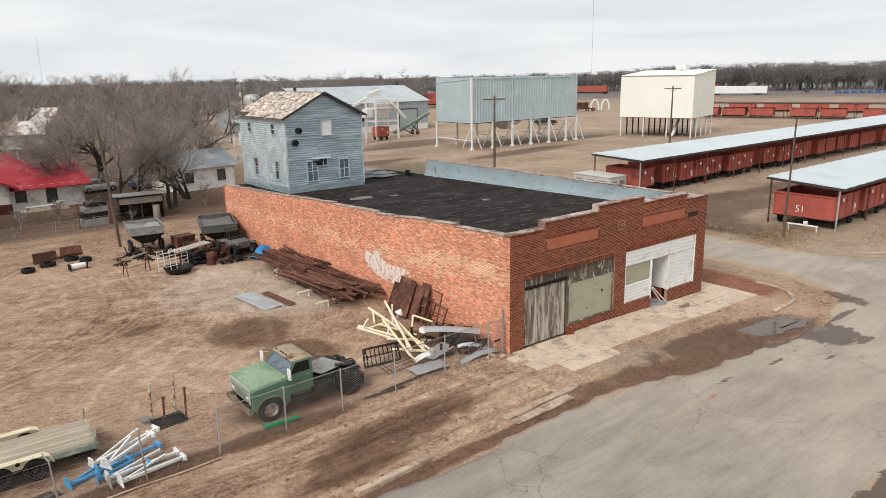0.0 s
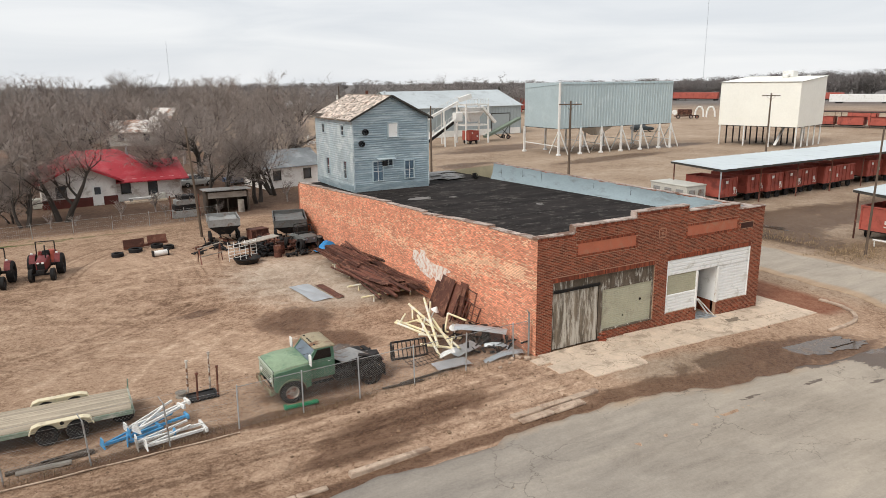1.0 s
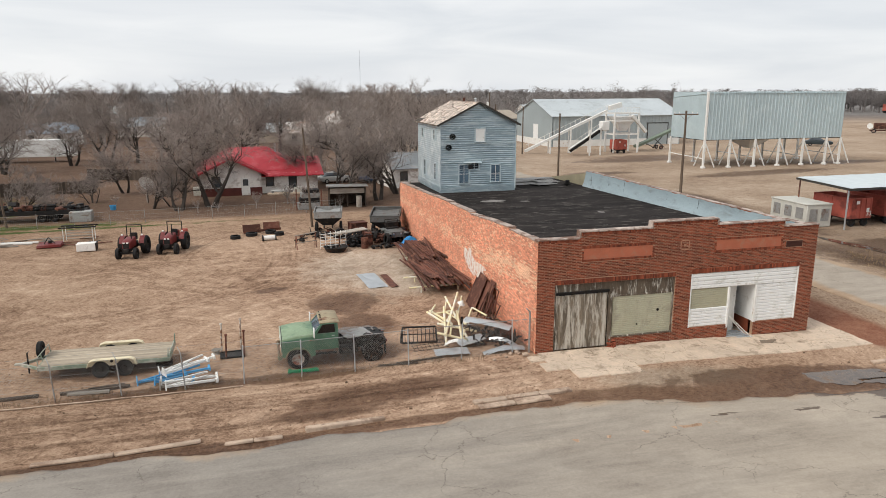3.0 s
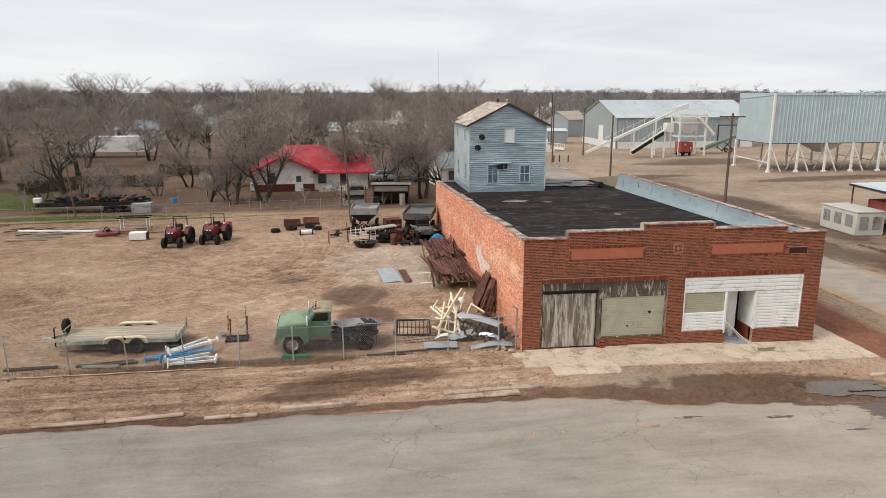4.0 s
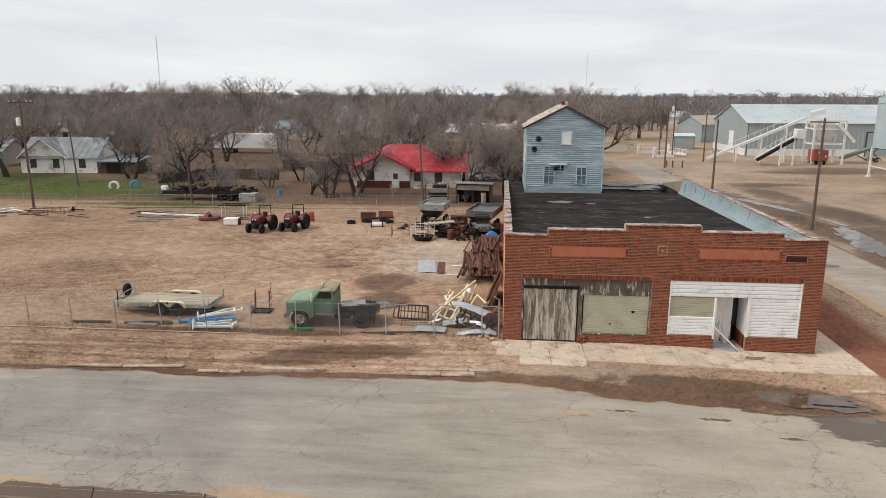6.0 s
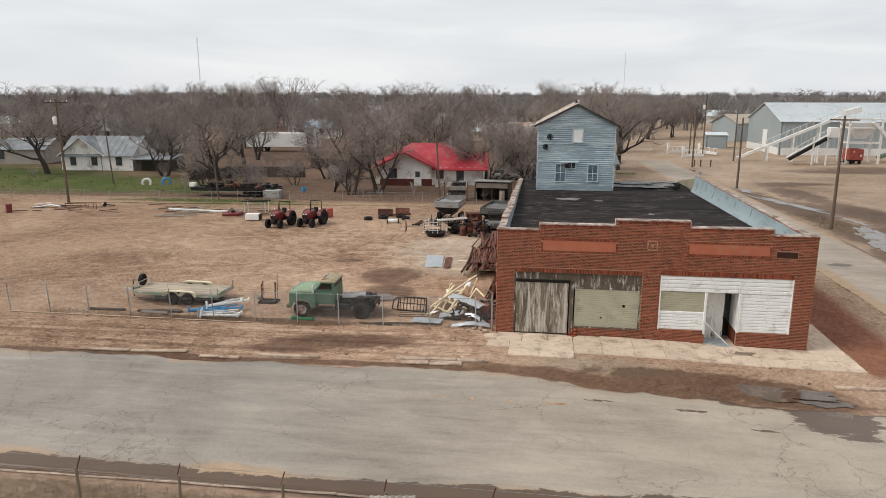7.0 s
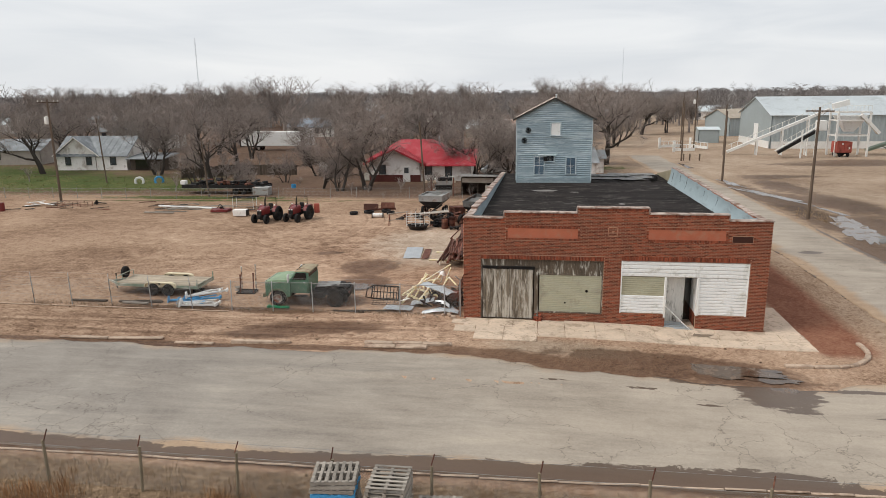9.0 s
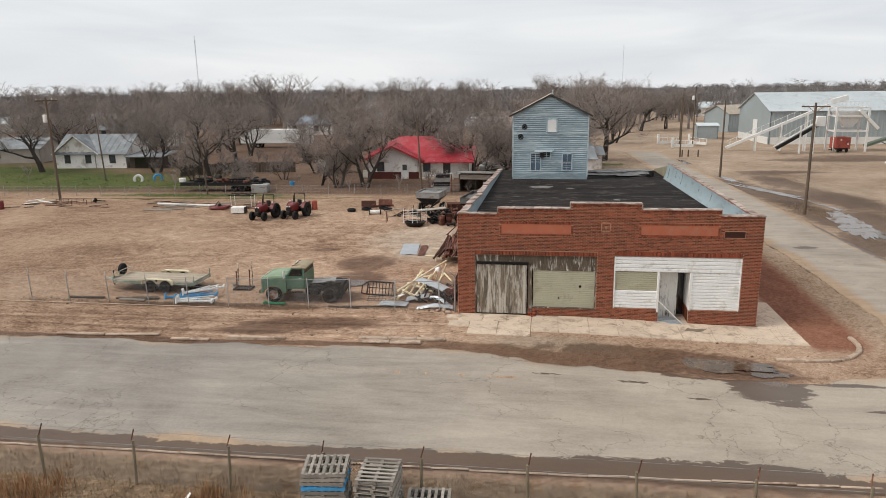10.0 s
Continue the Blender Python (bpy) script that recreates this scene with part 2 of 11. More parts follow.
M_BIN_BLUE = surface("bin_steel_blue", (0.44, 0.53, 0.555), 0.45, 0.2, vary=0.12, coarse=0.2, fine=3, stain=(0.50, 0.59, 0.61), amount=0.3, stain_scale=0.3)
M_BIN_WHITE = surface("bin_cream", (0.86, 0.85, 0.78), 0.55, 0.0, vary=0.06, coarse=0.2, fine=3)
M_WHITE_STEEL = surface("white_painted_steel", (0.74, 0.73, 0.70), 0.5, 0.0, vary=0.1, coarse=0.8, fine=10, stain=(0.40, 0.25, 0.15), amount=0.08, stain_scale=2.0)
M_WHITE_PANEL = surface("white_ribbed_panel", (0.80, 0.80, 0.785), 0.42, 0.0, vary=0.06, coarse=1.4, fine=10, stain=(0.60, 0.59, 0.55), amount=0.3, stain_scale=1.4, spec=0.5)
M_TAN_PANEL = surface("tan_panel", (0.42, 0.40, 0.29), 0.5, 0.1, vary=0.1, coarse=1.4, fine=10)
M_GARAGE = surface("garage_door_tan", (0.44, 0.42, 0.31), 0.5, 0.05, vary=0.1, coarse=1.1, fine=10, stain=(0.36, 0.33, 0.25), amount=0.3, stain_scale=1.2)
M_OLD_WOOD = surface("weathered_door_wood", (0.185, 0.15, 0.112), 0.9, vary=0.5, coarse=1.1, fine=9, stain=(0.50, 0.46, 0.395), amount=0.55, stain_scale=1.5, stretch=(3.6, 3.6, 0.45), bump=0.4, bump_scale=8, island=0.22)
M_OLD_BOARD = surface("weathered_board", (0.11, 0.085, 0.062), 0.9, vary=0.45, coarse=1.2, fine=9, stain=(0.60, 0.57, 0.50), amount=0.30, stain_scale=1.6, stretch=(3.0, 3.0, 0.6), bump=0.4, bump_scale=8)
M_GREY_WOOD = surface("grey_wood", (0.28, 0.25, 0.215), 0.9, vary=0.35, coarse=1.2, fine=14, stretch=(1, 6, 3), island=0.3)
M_POLE = surface("creosoted_pole", (0.125, 0.092, 0.068), 0.9, vary=0.4, coarse=1.0, fine=9, stretch=(6, 6, 0.6))
M_SHINGLE = surface("tan_shingle", (0.50, 0.42, 0.36), 0.92, vary=0.25, coarse=0.7, fine=9, island=0.5, stain=(0.26, 0.18, 0.14), amount=0.28, stain_scale=0.9)
M_CONCRETE = surface("sidewalk_concrete", (0.58, 0.465, 0.36), 0.9, vary=0.2, coarse=0.9, fine=9, stain=(0.36, 0.28, 0.21), amount=0.32, stain_scale=1.1, island=0.05, bump=0.25)
M_KERB = surface("kerb_concrete", (0.44, 0.335, 0.255), 0.9, vary=0.25, coarse=1.0, fine=9, stain=(0.26, 0.18, 0.13), amount=0.42, stain_scale=1.3, island=0.12)


def add_cracks(mt, scale, width, colour):
    """Thin wandering cracks in a slab's surface."""
    nt = mt.node_tree
    bs = next(n for n in nt.nodes if n.type == "BSDF_PRINCIPLED")
    src = bs.inputs["Base Color"].links[0].from_socket
    pos = place_of(nt)
    warp = noise_node(nt, 1.6, 5, 0.6, pos)
    off = nt.nodes.new("ShaderNodeVectorMath")
    off.operation = "MULTIPLY_ADD"
    nt.links.new(warp.outputs["Color"], off.inputs[0])
    off.inputs[1].default_value = (0.9, 0.9, 0.9)
    nt.links.new(pos, off.inputs[2])
    vo = nt.nodes.new("ShaderNodeTexVoronoi")
    vo.feature = "DISTANCE_TO_EDGE"
    vo.inputs["Scale"].default_value = scale
    nt.links.new(off.outputs["Vector"], vo.inputs["Vector"])
    line = ramp_node(nt, vo.outputs["Distance"], [(0.0, (1, 1, 1)), (width, (0, 0, 0))]).outputs["Color"]
    gate = noise_node(nt, 0.45, 3, 0.5, pos)
    line = mix_node(nt, ramp_node(nt, gate.outputs["Fac"], [(0.46, (0, 0, 0)), (0.52, (1, 1, 1))]).outputs["Color"], (0, 0, 0), line)
    nt.links.new(mix_node(nt, line, src, colour), bs.inputs["Base Color"])


add_cracks(M_CONCRETE, 0.62, 0.008, (0.20, 0.145, 0.10))
M_RUST = surface("rusted_steel", (0.115, 0.047, 0.033), 0.75, 0.1, vary=0.5, coarse=0.9, fine=12, stain=(0.24, 0.115, 0.075), amount=0.34, stain_scale=1.9, island=0.6)
M_DARK_STEEL = surface("dark_steel", (0.016, 0.015, 0.015), 0.6, 0.2, vary=0.5, coarse=1.5, fine=12, stain=(0.075, 0.045, 0.03), amount=0.2, stain_scale=3)
M_YELLOW = surface("cream_yellow_pipe", (0.78, 0.69, 0.43), 0.6, 0.0, vary=0.15, coarse=1.5, fine=10, stain=(0.76, 0.73, 0.64), amount=0.5, stain_scale=1.6)
M_WHITE_PAINT = surface("white_paint", (0.76, 0.75, 0.72), 0.55, vary=0.08, coarse=1, fine=9, stain=(0.45, 0.36, 0.27), amount=0.12, stain_scale=2.2)
M_BLUE_PAINT = surface("blue_paint", (0.07, 0.31, 0.58), 0.45, vary=0.25, coarse=1, fine=9)
M_TARP_BLUE = surface("blue_tarp", (0.03, 0.22, 0.50), 0.45, vary=0.3, coarse=3, fine=9)
M_GREEN_TRUCK = surface("faded_green_paint", (0.085, 0.175, 0.115), 0.42, 0.0, vary=0.2, coarse=0.9, fine=8, stain=(0.15, 0.215, 0.145), amount=0.38, stain_scale=0.9, spec=0.5, bump=0.05)
M_GREEN_ROOF = surface("sun_bleached_green", (0.20, 0.23, 0.15), 0.65, 0.0, vary=0.2, coarse=1.2, fine=8, stain=(0.17, 0.085, 0.05), amount=0.42, stain_scale=1.1)
M_PALE_POST = surface("pale_rusted_paint", (0.55, 0.50, 0.43), 0.8, vary=0.3, coarse=2, fine=12, stain=(0.19, 0.09, 0.05), amount=0.5, stain_scale=3)
M_GREEN_HOOD = surface("chalky_green_hood", (0.235, 0.315, 0.205), 0.6, 0.0, vary=0.22, coarse=1.0, fine=9, stain=(0.12, 0.21, 0.135), amount=0.35, stain_scale=1.1)
M_TAN_ROOF = surface("bleached_tan_roof", (0.34, 0.285, 0.19), 0.7, 0.0, vary=0.25, coarse=1.2, fine=9, stain=(0.18, 0.095, 0.055), amount=0.42, stain_scale=1.2)
M_GREEN_BRIGHT = surface("green_plastic", (0.02, 0.24, 0.11), 0.45, vary=0.15)
M_CHROME = surface("dull_chrome", (0.55, 0.56, 0.57), 0.3, 0.9, vary=0.15, stain=(0.25, 0.17, 0.12), amount=0.25, stain_scale=4)
M_RUBBER = surface("tyre_rubber", (0.014, 0.013, 0.013), 0.85, vary=0.4, coarse=2, fine=14, stain=(0.055, 0.042, 0.032), amount=0.2, stain_scale=2.5)
M_RIM = surface("rusty_rim", (0.42, 0.38, 0.34), 0.6, 0.3, vary=0.2, stain=(0.25, 0.08, 0.045), amount=0.55, stain_scale=3)
M_TRACTOR = surface("tractor_red", (0.145, 0.015, 0.014), 0.45, vary=0.25, coarse=1.5, fine=9, spec=0.5)
M_DECK = surface("trailer_deck_board", (0.38, 0.32, 0.245), 0.88, vary=0.3, coarse=0.9, fine=10, stretch=(0.6, 7, 3), island=0.22, stain=(0.30, 0.26, 0.20), amount=0.35, stain_scale=1.2)
M_TRAILER = surface("trailer_frame_green", (0.20, 0.25, 0.19), 0.6, vary=0.25, stain=(0.42, 0.40, 0.34), amount=0.5, stain_scale=1.4)
M_CREAM = surface("cream_fender", (0.68, 0.60, 0.42), 0.5, vary=0.1, stain=(0.5, 0.42, 0.3), amount=0.25, stain_scale=2)
M_WAGON = surface("wagon_red", (0.40, 0.098, 0.072), 0.6, vary=0.22, coarse=0.5, fine=5, stain=(0.22, 0.06, 0.047), amount=0.3, stain_scale=0.6)
M_RED_ROOF = surface("red_metal_roof", (0.37, 0.030, 0.042), 0.5, 0.1, vary=0.2, coarse=0.5, fine=5, stain=(0.42, 0.08, 0.09), amount=0.35, stain_scale=0.5, spec=0.4)
M_HOUSE_WHITE = surface("white_stucco", (0.80, 0.77, 0.73), 0.85, vary=0.12, coarse=0.5, fine=5, stain=(0.50, 0.44, 0.39), amount=0.3, stain_scale=0.7)
M_MAROON = surface("maroon_base_paint", (0.10, 0.028, 0.022), 0.8, vary=0.3)
M_GREY_ROOF = surface("grey_house_roof", (0.22, 0.235, 0.245), 0.75, 0.1, vary=0.25, coarse=0.5, fine=5, stain=(0.32, 0.335, 0.345), amount=0.35, stain_scale=0.5)
M_TRIM_DARK = surface("dark_trim", (0.05, 0.045, 0.04), 0.7, vary=0.3)
M_SHACK = surface("shack_board", (0.085, 0.066, 0.052), 0.92, vary=0.4, coarse=0.8, fine=6, stretch=(4, 4, 0.8), island=0.3)
M_BARK = surface("bark", (0.05, 0.041, 0.035), 0.95, vary=0.3, coarse=1.0, fine=7, stretch=(2, 2, 0.7))
M_TWIG = surface("twigs", (0.31, 0.263, 0.237), 0.95, vary=0.5, coarse=0.07, fine=0.9, bump=0)
M_WOODS = surface("far_twigs", (0.255, 0.232, 0.222), 0.95, vary=0.5, coarse=0.03, fine=0.3, bump=0)
M_EVERGREEN = surface("evergreen", (0.028, 0.04, 0.026), 0.95, vary=0.35, coarse=0.1, fine=1.0, bump=0)
M_WEED = surface("dry_weed", (0.30, 0.165, 0.08), 0.95, vary=0.3, coarse=1.0, fine=6, bump=0, island=0.3)
M_DRYGRASS = surface("dry_grass", (0.30, 0.215, 0.13), 0.95, vary=0.3, coarse=0.4, fine=3, bump=0, island=0.35)
M_AC = surface("beige_unit", (0.52, 0.51, 0.46), 0.6, vary=0.12, coarse=1, fine=8)
M_VENT = surface("brown_vent", (0.07, 0.028, 0.02), 0.8, vary=0.3)
M_FAN = surface("black_fan", (0.012, 0.012, 0.013), 0.6, vary=0.3)
M_SPREADER = surface("spreader_steel", (0.34, 0.34, 0.33), 0.55, 0.45, vary=0.25, coarse=1, fine=8, stain=(0.20, 0.12, 0.08), amount=0.3, stain_scale=1.5)


def glass_material(name, tint):
    mt, nt, ns, ln, bs = nodes_of(name)
    n = noise_node(nt, 1.2, 3, 0.5, place_of(nt))
    ln.new(ramp_node(nt, n.outputs["Fac"], [(0.3, shade(tint, 0.7)), (0.7, shade(tint, 1.3))]).outputs["Color"], bs.inputs["Base Color"])
    bs.inputs["Roughness"].default_value = 0.08
    bs.inputs["Specular IOR Level"].default_value = 0.8
    return mt


M_GLASS = glass_material("dusty_window_glass", (0.05, 0.06, 0.07))
# pane tint with the blue reflection of the sky put into it
M_SKY_GLASS = glass_material("sky_tinted_window_glass", (0.10, 0.15, 0.20))
# near-black sheet colour that stands for the shade inside openings and windows
M_DARK = glass_material("shade_in_opening", (0.012, 0.012, 0.012))


def ground_material():
    mt, nt, ns, ln, bs = nodes_of("bare_earth")
    pos = place_of(nt)
    big = noise_node(nt, 0.09, 5, 0.6, pos, 0.3)
    mid = noise_node(nt, 0.9, 6, 0.65, pos, 0.5)
    fine = noise_node(nt, 9.0, 10, 0.88, pos)
    clod = noise_node(nt, 3.0, 8, 0.8, pos, 1.0)
    mp = ns.new("ShaderNodeMapping")
    mp.inputs["Location"].default_value = (13.0, -16.0, 0)
    ln.new(pos, mp.inputs["Vector"])
    ring = ns.new("ShaderNodeTexWave")
    ring.wave_type, ring.rings_direction = "RINGS", "Z"
    ring.inputs["Scale"].default_value, ring.inputs["Distortion"].default_value = 0.85, 34.0
    ring.inputs["Detail"].default_value, ring.inputs["Detail Scale"].default_value = 6.0, 0.22
    ring.inputs["Detail Roughness"].default_value = 0.7
    ln.new(mp.outputs["Vector"], ring.inputs["Vector"])
    streak = noise_node(nt, 1.6, 8, 0.75, place_of(nt, (0.3, 2.2, 1)), 1.4)
    t = math_node(nt, "ADD", math_node(nt, "MULTIPLY", big.outputs["Fac"], 0.20), math_node(nt, "MULTIPLY", mid.outputs["Fac"], 0.13))
    t = math_node(nt, "ADD", t, math_node(nt, "MULTIPLY", fine.outputs["Fac"], 0.36))
    t = math_node(nt, "ADD", t, math_node(nt, "MULTIPLY", clod.outputs["Fac"], 0.25))
    t = math_node(nt, "ADD", t, math_node(nt, "MULTIPLY", streak.outputs["Fac"], 0.06))
    t = math_node(nt, "ADD", t, math_node(nt, "MULTIPLY", math_node(nt, "SUBTRACT", ring.outputs["Fac"], 0.5), 0.022))
    tr = ns.new("ShaderNodeAttribute")
    tr.attribute_name = "track"
    rut = math_node(nt, "MULTIPLY", tr.outputs["Fac"], ramp_node(nt, mid.outputs["Fac"], [(0.38, (0, 0, 0)), (0.56, (1, 1, 1))]).outputs["Color"])
    t = math_node(nt, "ADD", t, math_node(nt, "MULTIPLY", rut, 0.038))
    te = ns.new("ShaderNodeAttribute")
    te.attribute_name = "tread"
    edge = math_node(nt, "MULTIPLY", te.outputs["Fac"], ramp_node(nt, clod.outputs["Fac"], [(0.36, (0.1, 0.1, 0.1)), (0.6, (1, 1, 1))]).outputs["Color"])
    t = math_node(nt, "SUBTRACT", t, math_node(nt, "MULTIPLY", edge, 0.042))
    dirt = ramp_node(nt, t, [(0.395, (0.07, 0.037, 0.022)), (0.45, (0.185, 0.111, 0.070)), (0.505, (0.332, 0.219, 0.146)), (0.56, (0.448, 0.315, 0.219)), (0.63, (0.61, 0.47, 0.35))]).outputs["Color"]

    def masked(name, soft=0.18, warp=0.55):
        at = ns.new("ShaderNodeAttribute")
        at.attribute_name = name
        k = math_node(nt, "ADD", at.outputs["Fac"], math_node(nt, "MULTIPLY", math_node(nt, "SUBTRACT", mid.outputs["Fac"], 0.5), warp))
        k = math_node(nt, "ADD", k, math_node(nt, "MULTIPLY", math_node(nt, "SUBTRACT", fine.outputs["Fac"], 0.5), warp * 0.6))
        return ramp_node(nt, k, [(0.5 - soft, (0, 0, 0)), (0.5 + soft, (1, 1, 1))]).outputs["Color"]

    grit = ramp_node(nt, t, [(0.40, (0.165, 0.107, 0.070)), (0.48, (0.315, 0.228, 0.161)), (0.54, (0.415, 0.32, 0.238)), (0.62, (0.54, 0.44, 0.345))]).outputs["Color"]
    ap = ns.new("ShaderNodeAttribute")
    ap.attribute_name = "pale"
    dirt = mix_node(nt, ap.outputs["Fac"], dirt, mix_node(nt, 1.0, dirt, (1.32, 1.34, 1.38), "MULTIPLY"))
    col = mix_node(nt, masked("gravel"), dirt, grit)
    leafy = ramp_node(nt, t, [(0.40, (0.075, 0.046, 0.032)), (0.50, (0.145, 0.091, 0.063)), (0.62, (0.29, 0.20, 0.145))]).outputs["Color"]
    col = mix_node(nt, masked("litter", 0.22), col, leafy)
    # far woodland floor, with the grey haze of distance put into its colour
    hazed_floor = ramp_node(nt, t, [(0.40, (0.12, 0.108, 0.10)), (0.50, (0.175, 0.162, 0.153)), (0.62, (0.25, 0.235, 0.222))]).outputs["Color"]
    col = mix_node(nt, masked("hazy_woodland", 0.3), col, hazed_floor)
    straw = ramp_node(nt, t, [(0.42, (0.085, 0.054, 0.032)), (0.5, (0.255, 0.175, 0.112)), (0.57, (0.50, 0.37, 0.245))]).outputs["Color"]
    col = mix_node(nt, masked("straw", 0.2), col, straw)
    green = ramp_node(nt, t, [(0.40, (0.020, 0.031, 0.008)), (0.48, (0.054, 0.080, 0.018)), (0.52, (0.092, 0.108, 0.029)), (0.56, (0.17, 0.13, 0.07))]).outputs["Color"]
    col = mix_node(nt, masked("grass", 0.14, 1.5), col, green)
    sand = ramp_node(nt, t, [(0.40, (0.24, 0.17, 0.12)), (0.48, (0.44, 0.34, 0.258)), (0.54, (0.55, 0.445, 0.35)), (0.62, (0.65, 0.55, 0.45))]).outputs["Color"]
    col = mix_node(nt, masked("sand", 0.22, 0.8), col, sand)
    rubble = ramp_node(nt, t, [(0.40, (0.12, 0.045, 0.026)), (0.50, (0.225, 0.093, 0.056)), (0.60, (0.34, 0.175, 0.11))]).outputs["Color"]
    col = mix_node(nt, masked("red", 0.2), col, rubble)
    # damp ground; below the truck and trailer the same mask paints their shade
    wet_dark = masked("wet_dark", 0.085, 0.95)
    col = mix_node(nt, wet_dark, col, mix_node(nt, 1.0, col, (0.42, 0.365, 0.335), "MULTIPLY"))
    ln.new(col, bs.inputs["Base Color"])
    ln.new(mix_node(nt, wet_dark, (0.95, 0.95, 0.95), (0.58, 0.58, 0.58)), bs.inputs["Roughness"])
    bs.inputs["Specular IOR Level"].default_value = 0.15
    h = math_node(nt, "ADD", math_node(nt, "MULTIPLY", fine.outputs["Fac"], 0.5), math_node(nt, "MULTIPLY", mid.outputs["Fac"], 1.2))
    h = math_node(nt, "ADD", h, math_node(nt, "MULTIPLY", clod.outputs["Fac"], 1.0))
    h = math_node(nt, "SUBTRACT", h, math_node(nt, "MULTIPLY", rut, 0.5))
    h = math_node(nt, "ADD", h, math_node(nt, "MULTIPLY", edge, 0.6))
    bump_node(nt, h, 0.8, 0.10, bs)
    return mt


def road_material():
    mt, nt, ns, ln, bs = nodes_of("worn_road")
    pos = place_of(nt)
    stretched = place_of(nt, (0.16, 0.8, 1))
    lane = noise_node(nt, 1.3, 8, 0.72, stretched, 0.3)
    big = noise_node(nt, 0.16, 5, 0.65, pos, 0.5)
    fine = noise_node(nt, 11.0, 8, 0.82, pos)
    t = math_node(nt, "ADD", math_node(nt, "MULTIPLY", big.outputs["Fac"], 0.36), math_node(nt, "MULTIPLY", lane.outputs["Fac"], 0.32))
    t = math_node(nt, "ADD", t, math_node(nt, "MULTIPLY", fine.outputs["Fac"], 0.32))
    col = ramp_node(nt, t, [(0.36, (0.16, 0.139, 0.118)), (0.44, (0.225, 0.199, 0.172)), (0.53, (0.282, 0.254, 0.221)), (0.62, (0.35, 0.315, 0.27))]).outputs["Color"]
    # dry silt tracked on to the asphalt, thicker towards the corner
    ad = ns.new("ShaderNodeAttribute")
    ad.attribute_name = "dust"
    silt = ramp_node(nt, t, [(0.36, (0.21, 0.172, 0.135)), (0.44, (0.308, 0.26, 0.208)), (0.53, (0.378, 0.325, 0.264)), (0.62, (0.45, 0.388, 0.314))]).outputs["Color"]
    ks = math_node(nt, "ADD", ad.outputs["Fac"], math_node(nt, "MULTIPLY", math_node(nt, "SUBTRACT", lane.outputs["Fac"], 0.5), 1.2), True)
    col = mix_node(nt, ks, col, silt)
    # mud spread thinly along the edges
    at = ns.new("ShaderNodeAttribute")
    at.attribute_name = "mud"
    k = math_node(nt, "ADD", at.outputs["Fac"], math_node(nt, "MULTIPLY", math_node(nt, "SUBTRACT", big.outputs["Fac"], 0.5), 1.1))
    mud = ramp_node(nt, k, [(0.40, (0, 0, 0)), (0.62, (1, 1, 1))]).outputs["Color"]
    col = mix_node(nt, mud, col, ramp_node(nt, t, [(0.4, (0.26, 0.175, 0.112)), (0.6, (0.43, 0.315, 0.215))]).outputs["Color"])
    aw = ns.new("ShaderNodeAttribute")
    aw.attribute_name = "wet_dark"
    nw = noise_node(nt, 1.5, 9, 0.75, place_of(nt, (0.5, 1.0, 1)), 0.5)
    kw = math_node(nt, "ADD", aw.outputs["Fac"], math_node(nt, "MULTIPLY", math_node(nt, "SUBTRACT", nw.outputs["Fac"], 0.5), 1.0))
    wet_dark = ramp_node(nt, kw, [(0.49, (0, 0, 0)), (0.515, (1, 1, 1))]).outputs["Color"]
    dry = col
    # cracks
    warp = noise_node(nt, 0.9, 5, 0.6, pos)
    off = ns.new("ShaderNodeVectorMath")
    off.operation = "SCALE"
    ln.new(warp.outputs["Color"], off.inputs[0])
    off.inputs["Scale"].default_value = 1.5
    add = ns.new("ShaderNodeVectorMath")
    add.operation = "ADD"
    ln.new(pos, add.inputs[0])
    ln.new(off.outputs["Vector"], add.inputs[1])
    crack = None
    for sc, wd in ((0.26, 0.010), (0.62, 0.010)):
        vo = ns.new("ShaderNodeTexVoronoi")
        vo.feature = "DISTANCE_TO_EDGE"
        vo.inputs["Scale"].default_value = sc
        ln.new(add.outputs["Vector"], vo.inputs["Vector"])
        c = ramp_node(nt, vo.outputs["Distance"], [(0.0, (1, 1, 1)), (wd * sc * 2.0, (0, 0, 0))]).outputs["Color"]
        gate = noise_node(nt, 0.11 if sc < 0.5 else 0.2, 3, 0.5, pos)
        lo = 0.47 if sc < 0.5 else 0.56
        c = mix_node(nt, ramp_node(nt, gate.outputs["Fac"], [(lo, (0, 0, 0)), (lo + 0.06, (1, 1, 1))]).outputs["Color"], (0, 0, 0), c)
        crack = c if crack is None else mix_node(nt, 1.0, crack, c, "LIGHTEN")
    col = mix_node(nt, math_node(nt, "MULTIPLY", crack, 0.62), col, (0.075, 0.058, 0.045))
    col = mix_node(nt, wet_dark, col, mix_node(nt, 0.55, mix_node(nt, 1.0, dry, (0.36, 0.32, 0.30), "MULTIPLY"), (0.095, 0.062, 0.043)))
    ln.new(col, bs.inputs["Base Color"])
    ln.new(mix_node(nt, wet_dark, (0.85, 0.85, 0.85), (0.42, 0.42, 0.42)), bs.inputs["Roughness"])
    bs.inputs["Specular IOR Level"].default_value = 0.3
    h = math_node(nt, "SUBTRACT", math_node(nt, "MULTIPLY", fine.outputs["Fac"], 0.4), math_node(nt, "MULTIPLY", crack, 0.8))
    bump_node(nt, h, 0.35, 0.02, bs)
    return mt


